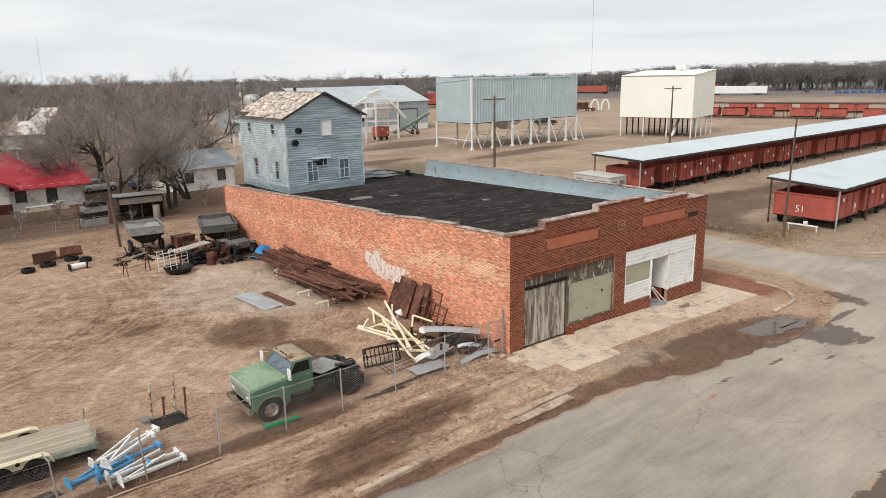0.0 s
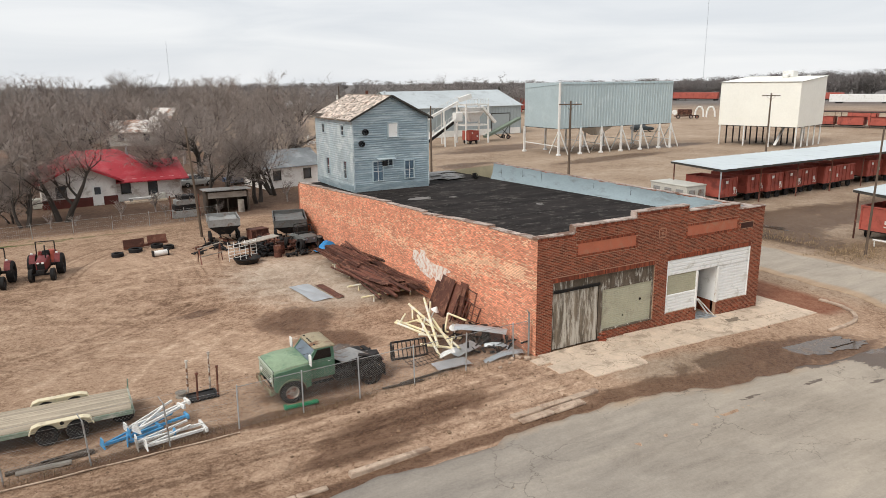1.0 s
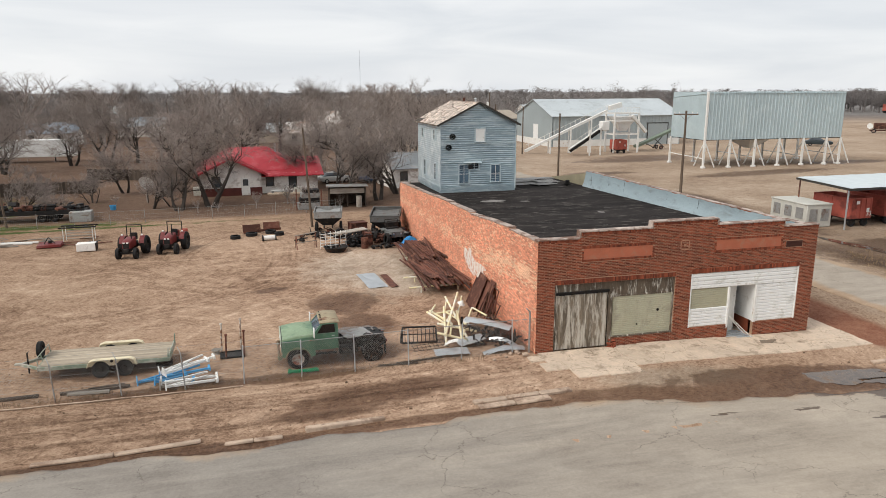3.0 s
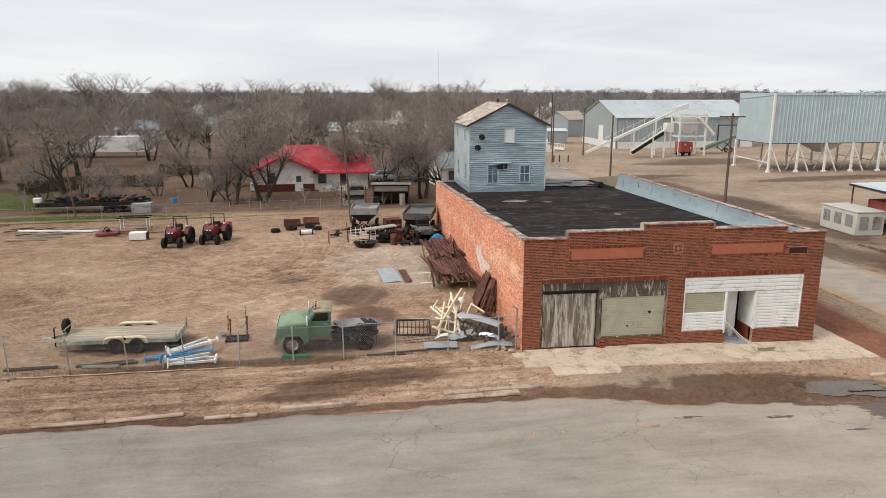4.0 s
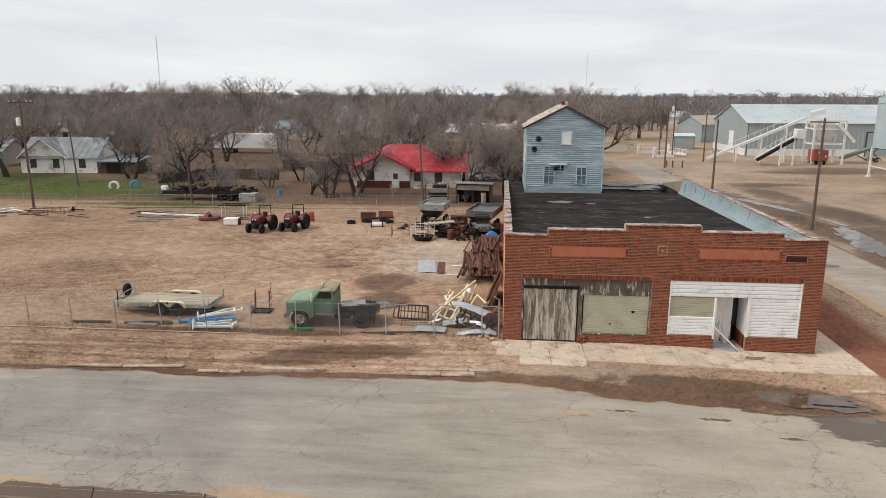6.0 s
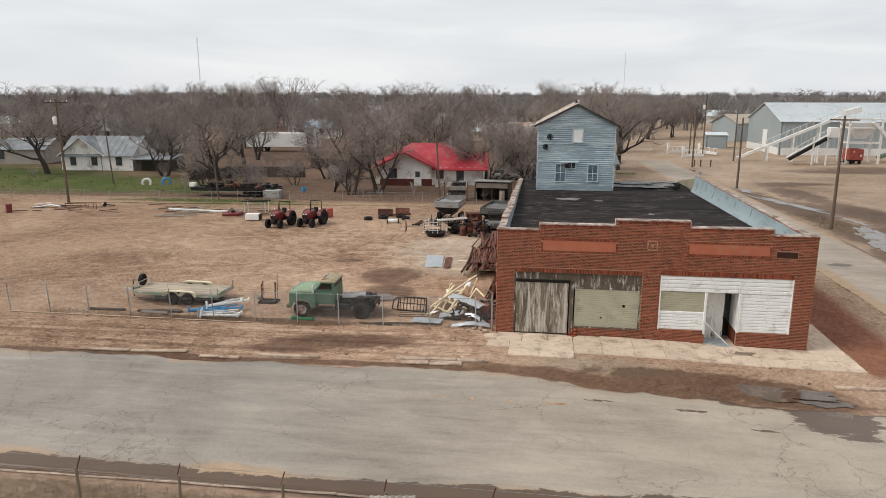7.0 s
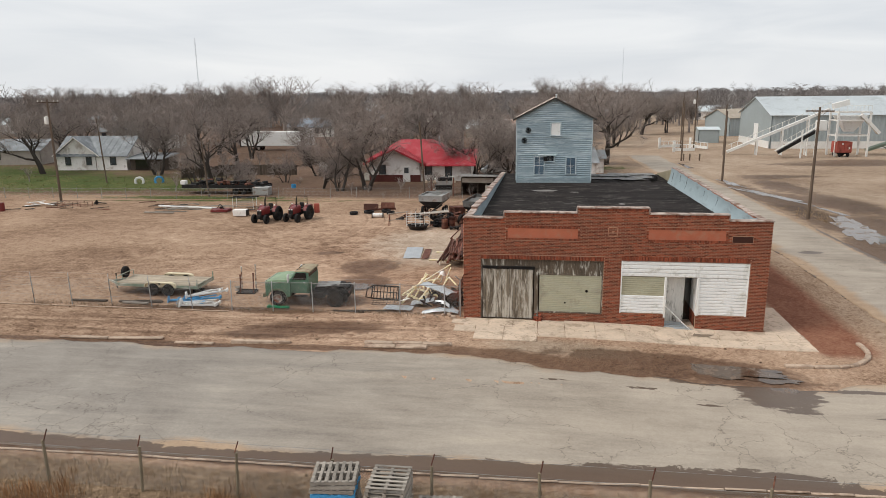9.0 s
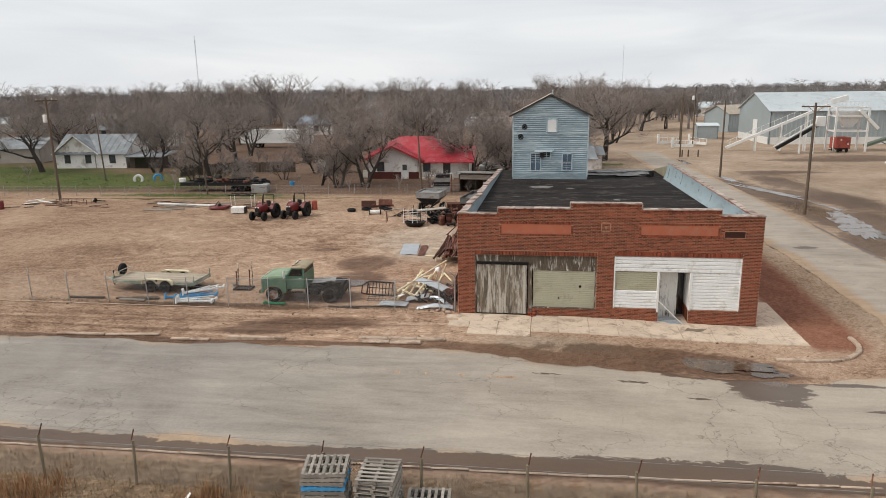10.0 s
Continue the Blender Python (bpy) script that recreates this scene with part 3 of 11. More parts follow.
def water_material():
    mt, nt, ns, ln, bs = nodes_of("muddy_water")
    silt = noise_node(nt, 1.1, 8, 0.7, place_of(nt), 0.8)
    ln.new(ramp_node(nt, silt.outputs["Fac"], [(0.42, (0.075, 0.05, 0.035)), (0.56, (0.12, 0.085, 0.062)), (0.62, (0.17, 0.12, 0.085))]).outputs["Color"], bs.inputs["Base Color"])
    ln.new(ramp_node(nt, silt.outputs["Fac"], [(0.46, (0.07, 0.07, 0.07)), (0.56, (0.22, 0.22, 0.22)), (0.62, (0.6, 0.6, 0.6))]).outputs["Color"], bs.inputs["Roughness"])
    bs.inputs["Specular IOR Level"].default_value = 0.4
    n = noise_node(nt, 3.0, 2, 0.5, place_of(nt))
    bump_node(nt, n.outputs["Fac"], 0.03, 0.02, bs)
    return mt


M_GROUND = ground_material()
M_ROAD = road_material()
M_WATER = water_material()


# ---- ground ----
def spread(lo, hi, step, far, growth=1.16):
    """Coordinates with an even step from lo to hi, then ever wider ones as far as far on both sides."""
    mid = list(np.arange(lo, hi + step / 2, step))
    out, d, left, right = [], step, [], []
    p = lo
    while p > -far:
        d *= growth
        p -= d
        left.append(p)
    p, d = hi, step
    while p < far:
        d *= growth
        p += d
        right.append(p)
    return np.array(left[::-1] + mid + right)


def blot(x, y, cx, cy, rx, ry, turn=0.0):
    """1 in the middle of an ellipse, 0.5 on its rim, 0 well outside."""
    c, s = math.cos(radians(turn)), math.sin(radians(turn))
    u, w = ((x - cx) * c + (y - cy) * s) / rx, (-(x - cx) * s + (y - cy) * c) / ry
    return np.clip(1.0 - 0.5 * np.sqrt(u * u + w * w), 0, 1)


def main_road_edges(x):
    wob = 0.35 * noise.noise((x * 0.35, 3.1, 0)) + 0.25 * noise.noise((x * 1.3, 7.7, 0))
    far = -5.25 - 0.2 * smoothstep(-2, -6, x) - 1.3 * smoothstep(-1, 7, x) - 0.5 * smoothstep(7, 12, x) + 1.2 * smoothstep(14, 19, x) + wob
    wob2 = 0.45 * noise.noise((x * 0.45, 13.1, 0)) + 0.3 * noise.noise((x * 1.6, 17.7, 0))
    return -15.12 + 0.12 * wob2, far


def side_road_edges(y):
    drift = -0.028 * y
    wob = 0.3 * noise.noise((y * 0.4, 23.1, 0)) + 0.2 * noise.noise((y * 1.5, 27.7, 0))
    corner = math.exp(-max(0.0, y + 5.4) / 2.2)
    return 21.6 + drift - 2.3 * corner + wob, 27.9 + drift + 5.0 * corner + 0.5 * wob


def build_ground():
    xs, ys = spread(-26, 18, 0.16, 3200, 1.15), spread(-19, 36, 0.16, 3200, 1.15)
    X, Y = np.meshgrid(xs, ys)
    x, y = X.ravel(), Y.ravel()
    n = len(x)
    z = np.empty(n)
    for i in range(n):
        a, b = x[i], y[i]
        h = gz(a, b)
        if -26 < a < 30 and -19 < b < 45:
            k = 0.028
            if b < -4.4 or a > 15.5:
                k = 0.008
            if 0 < a < 15 and -0.4 < b < 33:
                k = 0.0
            if -1 < a < 17.2 and -3.6 < b < 12 and not 0 < a < 15 or -1 < a < 17.2 and -3.6 < b <= 0:
                k = 0.003
            h += k * noise.fractal((a * 0.9, b * 0.9, 0.0), 1.0, 2.0, 4)
        if a > 60 or b > 130 or a < -90:
            d = max(a - 60, b - 130, -90 - a)
            h += 1.2 * noise.noise((a * 0.004, b * 0.004, 2.0)) * min(1.0, d / 200.0)
        z[i] = h
    w, hgt = len(xs), len(ys)
    idx = np.arange(w * hgt).reshape(hgt, w)
    quads = np.stack([idx[:-1, :-1], idx[:-1, 1:], idx[1:, 1:], idx[1:, :-1]], -1).reshape(-1, 4)
    me = bpy.data.meshes.new("ground")
    me.from_pydata(np.stack([x, y, z], 1).tolist(), [], quads.tolist())
    me.materials.append(M_GROUND)
    me.polygons.foreach_set("use_smooth", [True] * len(me.polygons))
    layer = {}
    wet_dark = np.zeros(n)
    for b in ((-7.7, 10.4, 1.9, 2.2, 25), (-7.0, 6.4, 1.6, 1.9, 40), (-11.8, 14.4, 1.1, 0.55, 10), (-7.4, -2.3, 3.6, 0.95, 6), (-10.2, -3.5, 2.0, 0.6, 0),
              (-15.5, -5.2, 8.5, 0.38, 0), (-5.0, -5.05, 7.0, 0.32, 0), (2.6, -5.35, 4.2, 1.0, -8), (6.6, -6.0, 5.2, 1.0, -5), (8.4, -4.9, 4.0, 0.7, -5), (10.0, -4.6, 4.6, 0.85, -6), (11.8, -5.9, 3.6, 1.0, -6),
              # among these, the ovals at truck and trailer put the shade beneath into the ground
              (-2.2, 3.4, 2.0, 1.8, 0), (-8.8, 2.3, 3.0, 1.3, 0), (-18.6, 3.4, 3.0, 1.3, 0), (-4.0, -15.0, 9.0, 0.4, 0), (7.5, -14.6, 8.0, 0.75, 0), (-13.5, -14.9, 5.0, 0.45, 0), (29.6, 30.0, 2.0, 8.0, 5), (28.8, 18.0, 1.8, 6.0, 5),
              (28.2, 47.0, 2.0, 12.0, 8), (-14.0, 0.4, 6.0, 0.45, 2), (-10.6, 0.3, 3.0, 0.5, 0), (38.0, 12.0, 9.0, 2.2, 2), (33.6, 27.0, 2.6, 8.0, 5), (34.5, 42.0, 3.0, 8.0, 10), (41.0, 15.5, 9.0, 2.0, 0), (33.0, 55.0, 2.4, 7.0, 8), (36.0, 66.0, 6.0, 2.0, 0), (60.0, 14.5, 16.0, 2.2, 2), (33.0, 12.0, 2.5, 5.0, 0),
              (60.0, 60.0, 14.0, 2.5, 8), (45.0, 80.0, 16.0, 2.0, 6), (60.0, 90.0, 12.0, 2.6, 4), (84.0, 70.0, 10.0, 3.0, 0), (-1.0, 27.5, 4.5, 3.5, 0), (16.0, 84.0, 6.0, 3.0, 30), (31.0, 9.0, 1.6, 5.0, 0)):
        wet_dark = np.maximum(wet_dark, blot(x, y, *b))
    layer["wet_dark"] = wet_dark
    grass = np.zeros(n)
    for b in ((-66, 53, 24, 9, 0), (-54, 49.5, 12, 4.5, 0), (-30, 38.6, 20, 0.35, 4), (-42, 50, 6, 4, 0), (-90, 60, 30, 12, 0), (12, 76, 5, 2.2, 0), (-36, 40.5, 12, 1.2, 2)):
        grass = np.maximum(grass, blot(x, y, *b))
    layer["grass"] = grass
    soft = lambda a, lo, hi: np.clip((a - lo) / (hi - lo), 0, 1)  # noqa: E731
    layer["litter"] = soft(y, 40, 43.5) * (1 - soft(x, 4, 14)) * 0.9
    layer["litter"] = np.maximum(layer["litter"], 0.9 * soft(np.hypot(x, y), 250, 380))
    # mask of the distant ground whose colour carries painted haze
    layer["hazy_woodland"] = soft(np.hypot(x, y), 220, 420)
    layer["gravel"] = np.maximum(np.clip(soft(x, 17, 24) + soft(y, 60, 75) * soft(x, 8, 14), 0, 1), blot(x, y, 5.0, -3.9, 3.2, 1.0, -4))
    layer["gravel"] = np.maximum(layer["gravel"], 0.86 * blot(x, y, -4.6, 17.5, 2.0, 7.5, -6))
    layer["pale"] = np.clip(soft(x, -24, -5) * (1 - soft(y, 30, 38)) * (1 - soft(x, -0.2, 0.2)) + 0.6 * soft(x, -0.2, 0.2) * (1 - soft(y, -1, 0)), 0, 1)
    layer["gravel"] = np.maximum(layer["gravel"], 0.8 * blot(x, y, -3.2, 19.0, 2.6, 7.0, -4))
    layer["straw"] = np.maximum.reduce([(1 - soft(y, -16.1, -15.3)) * 0.95, blot(x, y, 31.5, 4.0, 3.5, 2.0, 10), blot(x, y, 29.4, 36.5, 1.5, 4.6, 16),
                                        blot(x, y, 30.5, 10.5, 2.0, 4.0, 0)])
    layer["sand"] = np.maximum(blot(x, y, -5.6, 19.0, 3.4, 5.0, -6), blot(x, y, -3.9, 14.0, 2.2, 3.0, 0)) * (x < 0)
    layer["red"] = soft(x, 16.2, 17.0) * (1 - soft(x, 18.6, 20.4)) * soft(y, -4.0, -2.0) * (1 - soft(y, 30, 40)) * 0.95
    # tyre tracks: pairs of arcs turned in the yard and straight runs by the street
    track = np.zeros(n)
    for cx, cy, rad, a0, a1 in ((-14.5, 12.5, 6.2, -70, 80), (-14.5, 12.5, 8.0, -60, 95), (-13.0, 15.5, 5.0, -40, 150), (-13.0, 15.5, 6.8, -30, 140), (-16.0, 20.0, 9.0, -80, 40), (-16.0, 20.0, 10.8, -75, 35), (-12.0, 26.0, 7.0, 200, 330), (-12.0, 26.0, 8.8, 205, 325),
                                 (-30.0, 20.0, 14.0, -60, 50), (-30.0, 20.0, 15.8, -58, 46), (-20.0, 2.0, 9.0, 20, 150), (-20.0, 2.0, 10.8, 25, 145), (-6.0, 40.0, 22.0, 190, 265), (-6.0, 40.0, 23.8, 190, 265), (-18.0, 60.0, 34.0, 240, 300), (-18.0, 60.0, 35.8, 240, 300), (-40.0, -20.0, 42.0, 20, 80), (-40.0, -20.0, 43.8, 20, 80), (-22.0, 16.0, 4.0, 30, 300), (-22.0, 16.0, 5.7, 40, 290), (-10.5, 20.0, 4.2, 100, 330), (-10.5, 20.0, 6.0, 110, 320), (-26.0, 30.0, 12.0, 230, 340), (-26.0, 30.0, 13.8, 230, 340), (-4.0, 2.0, 11.0, 95, 165), (-4.0, 2.0, 12.8, 95, 165), (-9.0, 30.0, 14.0, 215, 300), (-9.0, 30.0, 15.8, 215, 300)):
        d = np.hypot(x - cx, y - cy) - rad
        ang = (np.degrees(np.arctan2(y - cy, x - cx)) - a0) % 360
        track = np.maximum(track, np.exp(-(d / 0.19) ** 2) * (ang < (a1 - a0) % 360))
    for yy, sl in ((-3.3, 0.01), (-2.0, 0.02), (-0.9, 0.0), (-4.1, -0.005)):
        track = np.maximum(track, np.exp(-((y - yy - sl * (x + 12)) / 0.16) ** 2) * (x < 0) * (x > -40) * 0.9)
    for xx, sl in ((30.6, -0.03), (32.4, -0.03), (36.0, 0.1)):
        track = np.maximum(track, np.exp(-((x - xx - sl * y) / 0.25) ** 2) * (y > -2) * (y < 80))
    track = np.maximum(track, np.exp(-((y - 86 - 0.08 * (x - 50)) / 2.4) ** 2) * (x > 32))
    track = np.maximum(track, np.exp(-((y - 47 - 0.02 * (x - 50)) / 1.6) ** 2) * (x > 34) * 0.8)
    # wheel marks of many turns in the yard: a pale pressed lane between two dark thrown-up edges
    tread = np.zeros(n)
    rr = random.Random(23)
    yard = (x < -0.6) * (x > -60) * (y > 1.2) * (y < 39)
    for k in range(46):
        cx, cy, rad = rr.uniform(-46, -2), rr.uniform(2, 36), rr.uniform(5, 24)
        a0, span, amp = rr.uniform(0, 360), rr.uniform(30, 130), rr.uniform(0.35, 1.0)
        if k < 12:
            cx, cy, rad, a0, span, amp = -12.5 + rr.gauss(0, 1.2), 15.5 + rr.gauss(0, 1.5), rr.uniform(3.5, 8.5), rr.uniform(-80, 20), rr.uniform(60, 150), rr.uniform(0.25, 0.6)
        ang = (np.degrees(np.arctan2(y - cy, x - cx)) - a0) % 360
        lane = (ang < span) * np.clip(np.minimum(ang, span - ang) / 12.0, 0, 1) * amp * yard
        for side in (-0.85, 0.85):
            d = np.abs(np.hypot(x - cx, y - cy) - rad - side)
            track = np.maximum(track, 0.8 * np.exp(-(d / 0.12) ** 2) * lane)
            tread = np.maximum(tread, np.exp(-((d - 0.24) / 0.09) ** 2) * lane)
    for k in range(9):
        yy, sl, amp = rr.uniform(-4.2, -0.6), rr.uniform(-0.02, 0.03), rr.uniform(0.4, 1.0)
        d = np.abs(y - yy - sl * (x + 12) - 0.15 * np.sin(x * 0.35 + k))
        tread = np.maximum(tread, np.exp(-(d / 0.08) ** 2) * (x < -0.5) * (x > -45) * amp)
    for k in range(12):
        xx, sl, amp = rr.uniform(29.5, 38), rr.uniform(-0.06, 0.12), rr.uniform(0.4, 1.0)
        d = np.abs(x - xx - sl * y - 0.4 * np.sin(y * 0.11 + k))
        tread = np.maximum(tread, np.exp(-(d / 0.3) ** 2) * (y > 4) * (y < 95) * amp)
    layer["track"] = track
    layer["tread"] = tread
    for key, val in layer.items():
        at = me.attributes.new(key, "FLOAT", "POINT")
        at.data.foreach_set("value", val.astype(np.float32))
    return tagged(new("ground", me), "bare brown dirt yard with tyre tracks, damp patches and painted shade under vehicles", "ground", kind="structure")


ROAD_WET = ((3.5, -14.75, 9.0, 0.62, 0), (9.0, -14.7, 5.0, 0.95, 0), (14.0, -14.95, 6.0, 0.55, 0), (-13.0, -14.95, 7.0, 0.62, 0), (-3.0, -14.9, 6.0, 0.42, 0), (-22.0, -15.0, 8.0, 0.6, 0), (13.4, -7.6, 1.7, 1.5, 20), (11.5, -6.6, 3.2, 0.6, -5), (16.4, -7.0, 1.6, 0.2, 0), (8.0, -7.9, 0.7, 0.1, 0), (4.6, -7.6, 0.8, 0.09, 0),
            (10.4, -9.1, 0.6, 0.1, 0), (13.6, -9.3, 0.7, 0.1, 0), (17.0, -9.5, 1.0, 0.12, 0), (19.5, -5.0, 0.8, 2.2, 0), (23.4, 17.7, 1.0, 0.45, 8), (27.6, 22.0, 0.7, 9.0, 0), (20.8, 10.0, 0.5, 9.0, 0), (27.2, 44.0, 0.6, 10.0, 0))


def build_road(name, label, edges, stations, along_x, lift, cuts=56):
    """A thin worn slab with ragged edges, as a strip of stations."""
    vs, fs, mud, wets, dust = [], [], [], [], []
    m = cuts + 3
    for s in stations:
        a, b = edges(s)
        for k in range(m):
            f = min(1.0, max(0.0, (k - 1) / cuts))
            c = a + (b - a) * f
            px, py = (s, c) if along_x else (c, s)
            drop = 0.12 if k in (0, m - 1) else 0.0
            crown = 0.05 * (1 - (2 * f - 1) ** 2)
            vs.append((px, py, gz(px, py) + lift + crown - drop))
            d = min(f, 1 - f) * abs(b - a)
            mud.append(max(0.0, 1 - d / 1.8) * (0.95 if f < 0.5 else 0.5) if along_x else max(0.0, 1 - d / 1.8) * 0.8)
            dust.append(smoothstep(-16, 12, px) if along_x else 0.8)
            wv = 0.0
            for b_ in ROAD_WET:
                wv = max(wv, float(blot(px, py, *b_)))
            wets.append(wv)
    for j in range(len(stations) - 1):
        for k in range(m - 1):
            q = (j * m + k, j * m + k + 1, (j + 1) * m + k + 1, (j + 1) * m + k)
            fs.append(q[::-1] if along_x else q)
    me = bpy.data.meshes.new(name)
    me.from_pydata(vs, [], fs)
    me.materials.append(M_ROAD)
    me.polygons.foreach_set("use_smooth", [True] * len(me.polygons))
    at = me.attributes.new("mud", "FLOAT", "POINT")
    at.data.foreach_set("value", np.array(mud, np.float32))
    at = me.attributes.new("wet_dark", "FLOAT", "POINT")
    at.data.foreach_set("value", np.array(wets, np.float32))
    at = me.attributes.new("dust", "FLOAT", "POINT")
    at.data.foreach_set("value", np.array(dust, np.float32))
    return tagged(new(name, me), label, "road", kind="structure")


build_ground()
build_road("road_main", "worn grey street with cracks and muddy ragged edges", main_road_edges, list(spread(-40, 40, 0.3, 900)), True, 0.024)
build_road("road_side", "worn grey side street with puddled edges", side_road_edges, list(np.arange(-8.2, 96, 0.4)), False, 0.034)


def blob_mesh(cx, cy, rx, ry, z, seed, turn=0, n=72, rough=0.45):
    g = Geo()
    pts = []
    c, s = math.cos(radians(turn)), math.sin(radians(turn))
    for k in range(n):
        a = 2 * math.pi * k / n
        ca, sa = math.cos(a), math.sin(a)
        r = 1 + rough * noise.fractal((ca * 1.7 + seed, sa * 1.7, seed * 0.37), 1.0, 2.0, 4)
        u, w = rx * r * ca, ry * r * sa
        pts.append((cx + u * c - w * s, cy + u * s + w * c, z))
    g.add([(cx, cy, z)] + pts, [(0, 1 + k, 1 + (k + 1) % n) for k in range(n)])
    return g


for k, (cx, cy, rx, ry, turn) in enumerate(((11.7, -5.45, 2.5, 0.62, -4), (13.6, -6.0, 1.0, 0.42, -10), (13.6, -7.35, 0.62, 0.42, 20), (-7.6, 5.3, 1.15, 0.85, -20), (29.3, 46.8, 0.75, 6.2, 20), (30.5, 26.5, 1.25, 5.6, -8), (31.8, 36.5, 0.3, 2.6, 12), (27.6, 57.5, 0.5, 3.6, 8),
                                            (25.9, 79.0, 0.5, 3.8, 6), (33.5, 14.5, 0.6, 3.4, 12))):
    zz = gz(cx, cy) + (0.045 if cx < 0 else 0.034 if cx < 14 else 0.05 if cx < 20 else 0.035)
    solid("puddle", blob_mesh(cx, cy, rx, ry, zz, 3.1 * k + 1, turn, 160, 0.42 if cx < 20 else 0.8), M_WATER, "shallow muddy puddle on the ground", "puddle", group="puddles", kind="structure", smooth=0)

# pavement slabs in front of and beside the brick building
pavement = thing("pavement", "cracked tan concrete pavement of poured slabs", "pavement", kind="structure")


def slab(x0, x1, y0, y1, seed, lift=0.0, thick=0.16):
    r = random.Random(seed)
    g = Geo()
    n = 5
    j = lambda: r.uniform(-0.03, 0.03)  # noqa: E731
    top, ring = [], []
    for a, b in (((x0, y0), (x1, y0)), ((x1, y0), (x1, y1)), ((x1, y1), (x0, y1)), ((x0, y1), (x0, y0))):
        for k in range(n):
            f = k / n
            e = 0.0 if k == 0 else 1.0
            ring.append((a[0] + (b[0] - a[0]) * f + e * j() * 0.5, a[1] + (b[1] - a[1]) * f + e * j() * 0.5))
    tilt = r.uniform(-0.012, 0.012)
    zt = lambda p: pave_z(p[0]) + lift + tilt * (p[1] - y0)  # noqa: E731
    m = len(ring)
    cx, cy = (x0 + x1) / 2, (y0 + y1) / 2
    inner = [(cx + (p[0] - cx) * 0.985, cy + (p[1] - cy) * 0.985) for p in ring]
    vs = [(p[0], p[1], zt(p) - thick) for p in ring] + [(p[0], p[1], zt(p) - 0.015) for p in ring] + [(p[0], p[1], zt(p)) for p in inner]
    fs = [(k, (k + 1) % m, m + (k + 1) % m, m + k) for k in range(m)] + [(m + k, m + (k + 1) % m, 2 * m + (k + 1) % m, 2 * m + k) for k in range(m)]
    fs.append(tuple(range(2 * m, 3 * m)))
    return g.add(vs, fs)


def pave_z(x):
    return max(gz(x, -0.1), gz(x, -1.2), gz(x, -2.5), gz(x, -3.2)) + 0.055


xcuts = [3.85, 5.2, 6.7, 8.1, 9.6, 11.1, 12.6, 14.1, 15.55, 16.75]
for k in range(len(xcuts) - 1):
    part("slab", slab(xcuts[k] + 0.006, xcuts[k + 1] - 0.006, -1.305, -0.02 if xcuts[k] < 15 else -0.3, k), M_CONCRETE, pavement)
    part("slab", slab(xcuts[k] + 0.006, xcuts[k + 1] - 0.006, -2.42 + 0.02 * math.sin(k * 2.3), -1.325, 40 + k, -0.012), M_CONCRETE, pavement)
for k, (a, b, c, d) in enumerate(((0.1, 1.35, -1.25, -0.05), (1.36, 2.6, -1.25, -0.05), (2.61, 3.84, -1.25, -0.05), (-0.3, 0.76, -2.1, -1.26), (0.77, 2.2, -3.12, -1.26), (2.21, 3.84, -3.2, -1.26), (-0.55, 0.5, -0.95, -0.35))):
    part("slab", slab(a, b, c, d, 80 + k, 0.0), M_CONCRETE, pavement)
for k in range(8):
    part("slab", slab(15.12, 16.72, -0.28 + 1.5 * k + 0.012, 1.22 + 1.5 * k - 0.012, 120 + k, -0.02), M_CONCRETE, pavement)


# kerb stones
def kerb_run(name, label, pts, seed, w=0.22, h=0.15, piece=1.25):
    """A broken concrete kerb through ground points, as single stones."""
    r = random.Random(seed)
    th = thing(name, label, "kerb", kind="structure")
    for (ax, ay), (bx, by) in zip(pts, pts[1:]):
        d = math.hypot(bx - ax, by - ay)
        n = max(1, round(d / piece))
        for k in range(n):
            f0, f1 = k / n, (k + 1) / n
            mx, my = ax + (bx - ax) * (f0 + f1) / 2, ay + (by - ay) * (f0 + f1) / 2
            ang = math.degrees(math.atan2(by - ay, bx - ax)) + r.uniform(-1.5, 1.5)
            g = Geo().cbox((0, 0, 0), (d / n - 0.012, w * r.uniform(0.9, 1.08), h), 0.035)
            part("kerb_stone", g, M_KERB, th, m=pose(mx, my, gz(mx, my) + 0.045 + r.uniform(-0.02, 0.015), r.uniform(-2, 2), r.uniform(-1, 1), ang))
    return th


kerb_run("kerb_1", "broken tan concrete kerb sunk in dirt", [(-19.75, -4.95), (-17.2, -4.82), (-14.4, -4.62)], 1, 0.22, 0.11, piece=2.6)
kerb_run("kerb_2", "short tan concrete kerb block in mud", [(-10.8, -4.72), (-7.85, -4.62)], 2, 0.24, 0.22, 3.0)
kerb_run("kerb_3", "broken tan concrete kerb beside the street", [(-4.3, -4.3), (-0.1, -4.15)], 3, 0.3)
kerb_run("kerb_4", "flat broken concrete gutter pieces", [(-4.2, -4.72), (-1.2, -4.62)], 4, 0.4, 0.1)
kerb_run("kerb_5", "flat broken concrete gutter pieces in mud", [(-13.6, -5.0), (-11.6, -4.98)], 9, 0.22, 0.1)
arc = [(14.6, -4.45), (15.8, -4.42)] + [(16.2 + 2.75 * math.sin(a), -1.65 - 2.75 * math.cos(a)) for a in np.linspace(0.25, 1.75, 9)]
kerb_run("kerb_6", "curved tan concrete kerb round the street corner", arc, 5, 0.24)
arc2 = [(33.0 + 3.0 * math.cos(a), -1.0 + 3.0 * math.sin(a)) for a in np.linspace(3.6, 4.6, 6)] + [(35.0, -3.6), (40.0, -3.5)]
kerb_run("kerb_7", "pale concrete kerb by the wagon sheds", arc2, 6, 0.24)

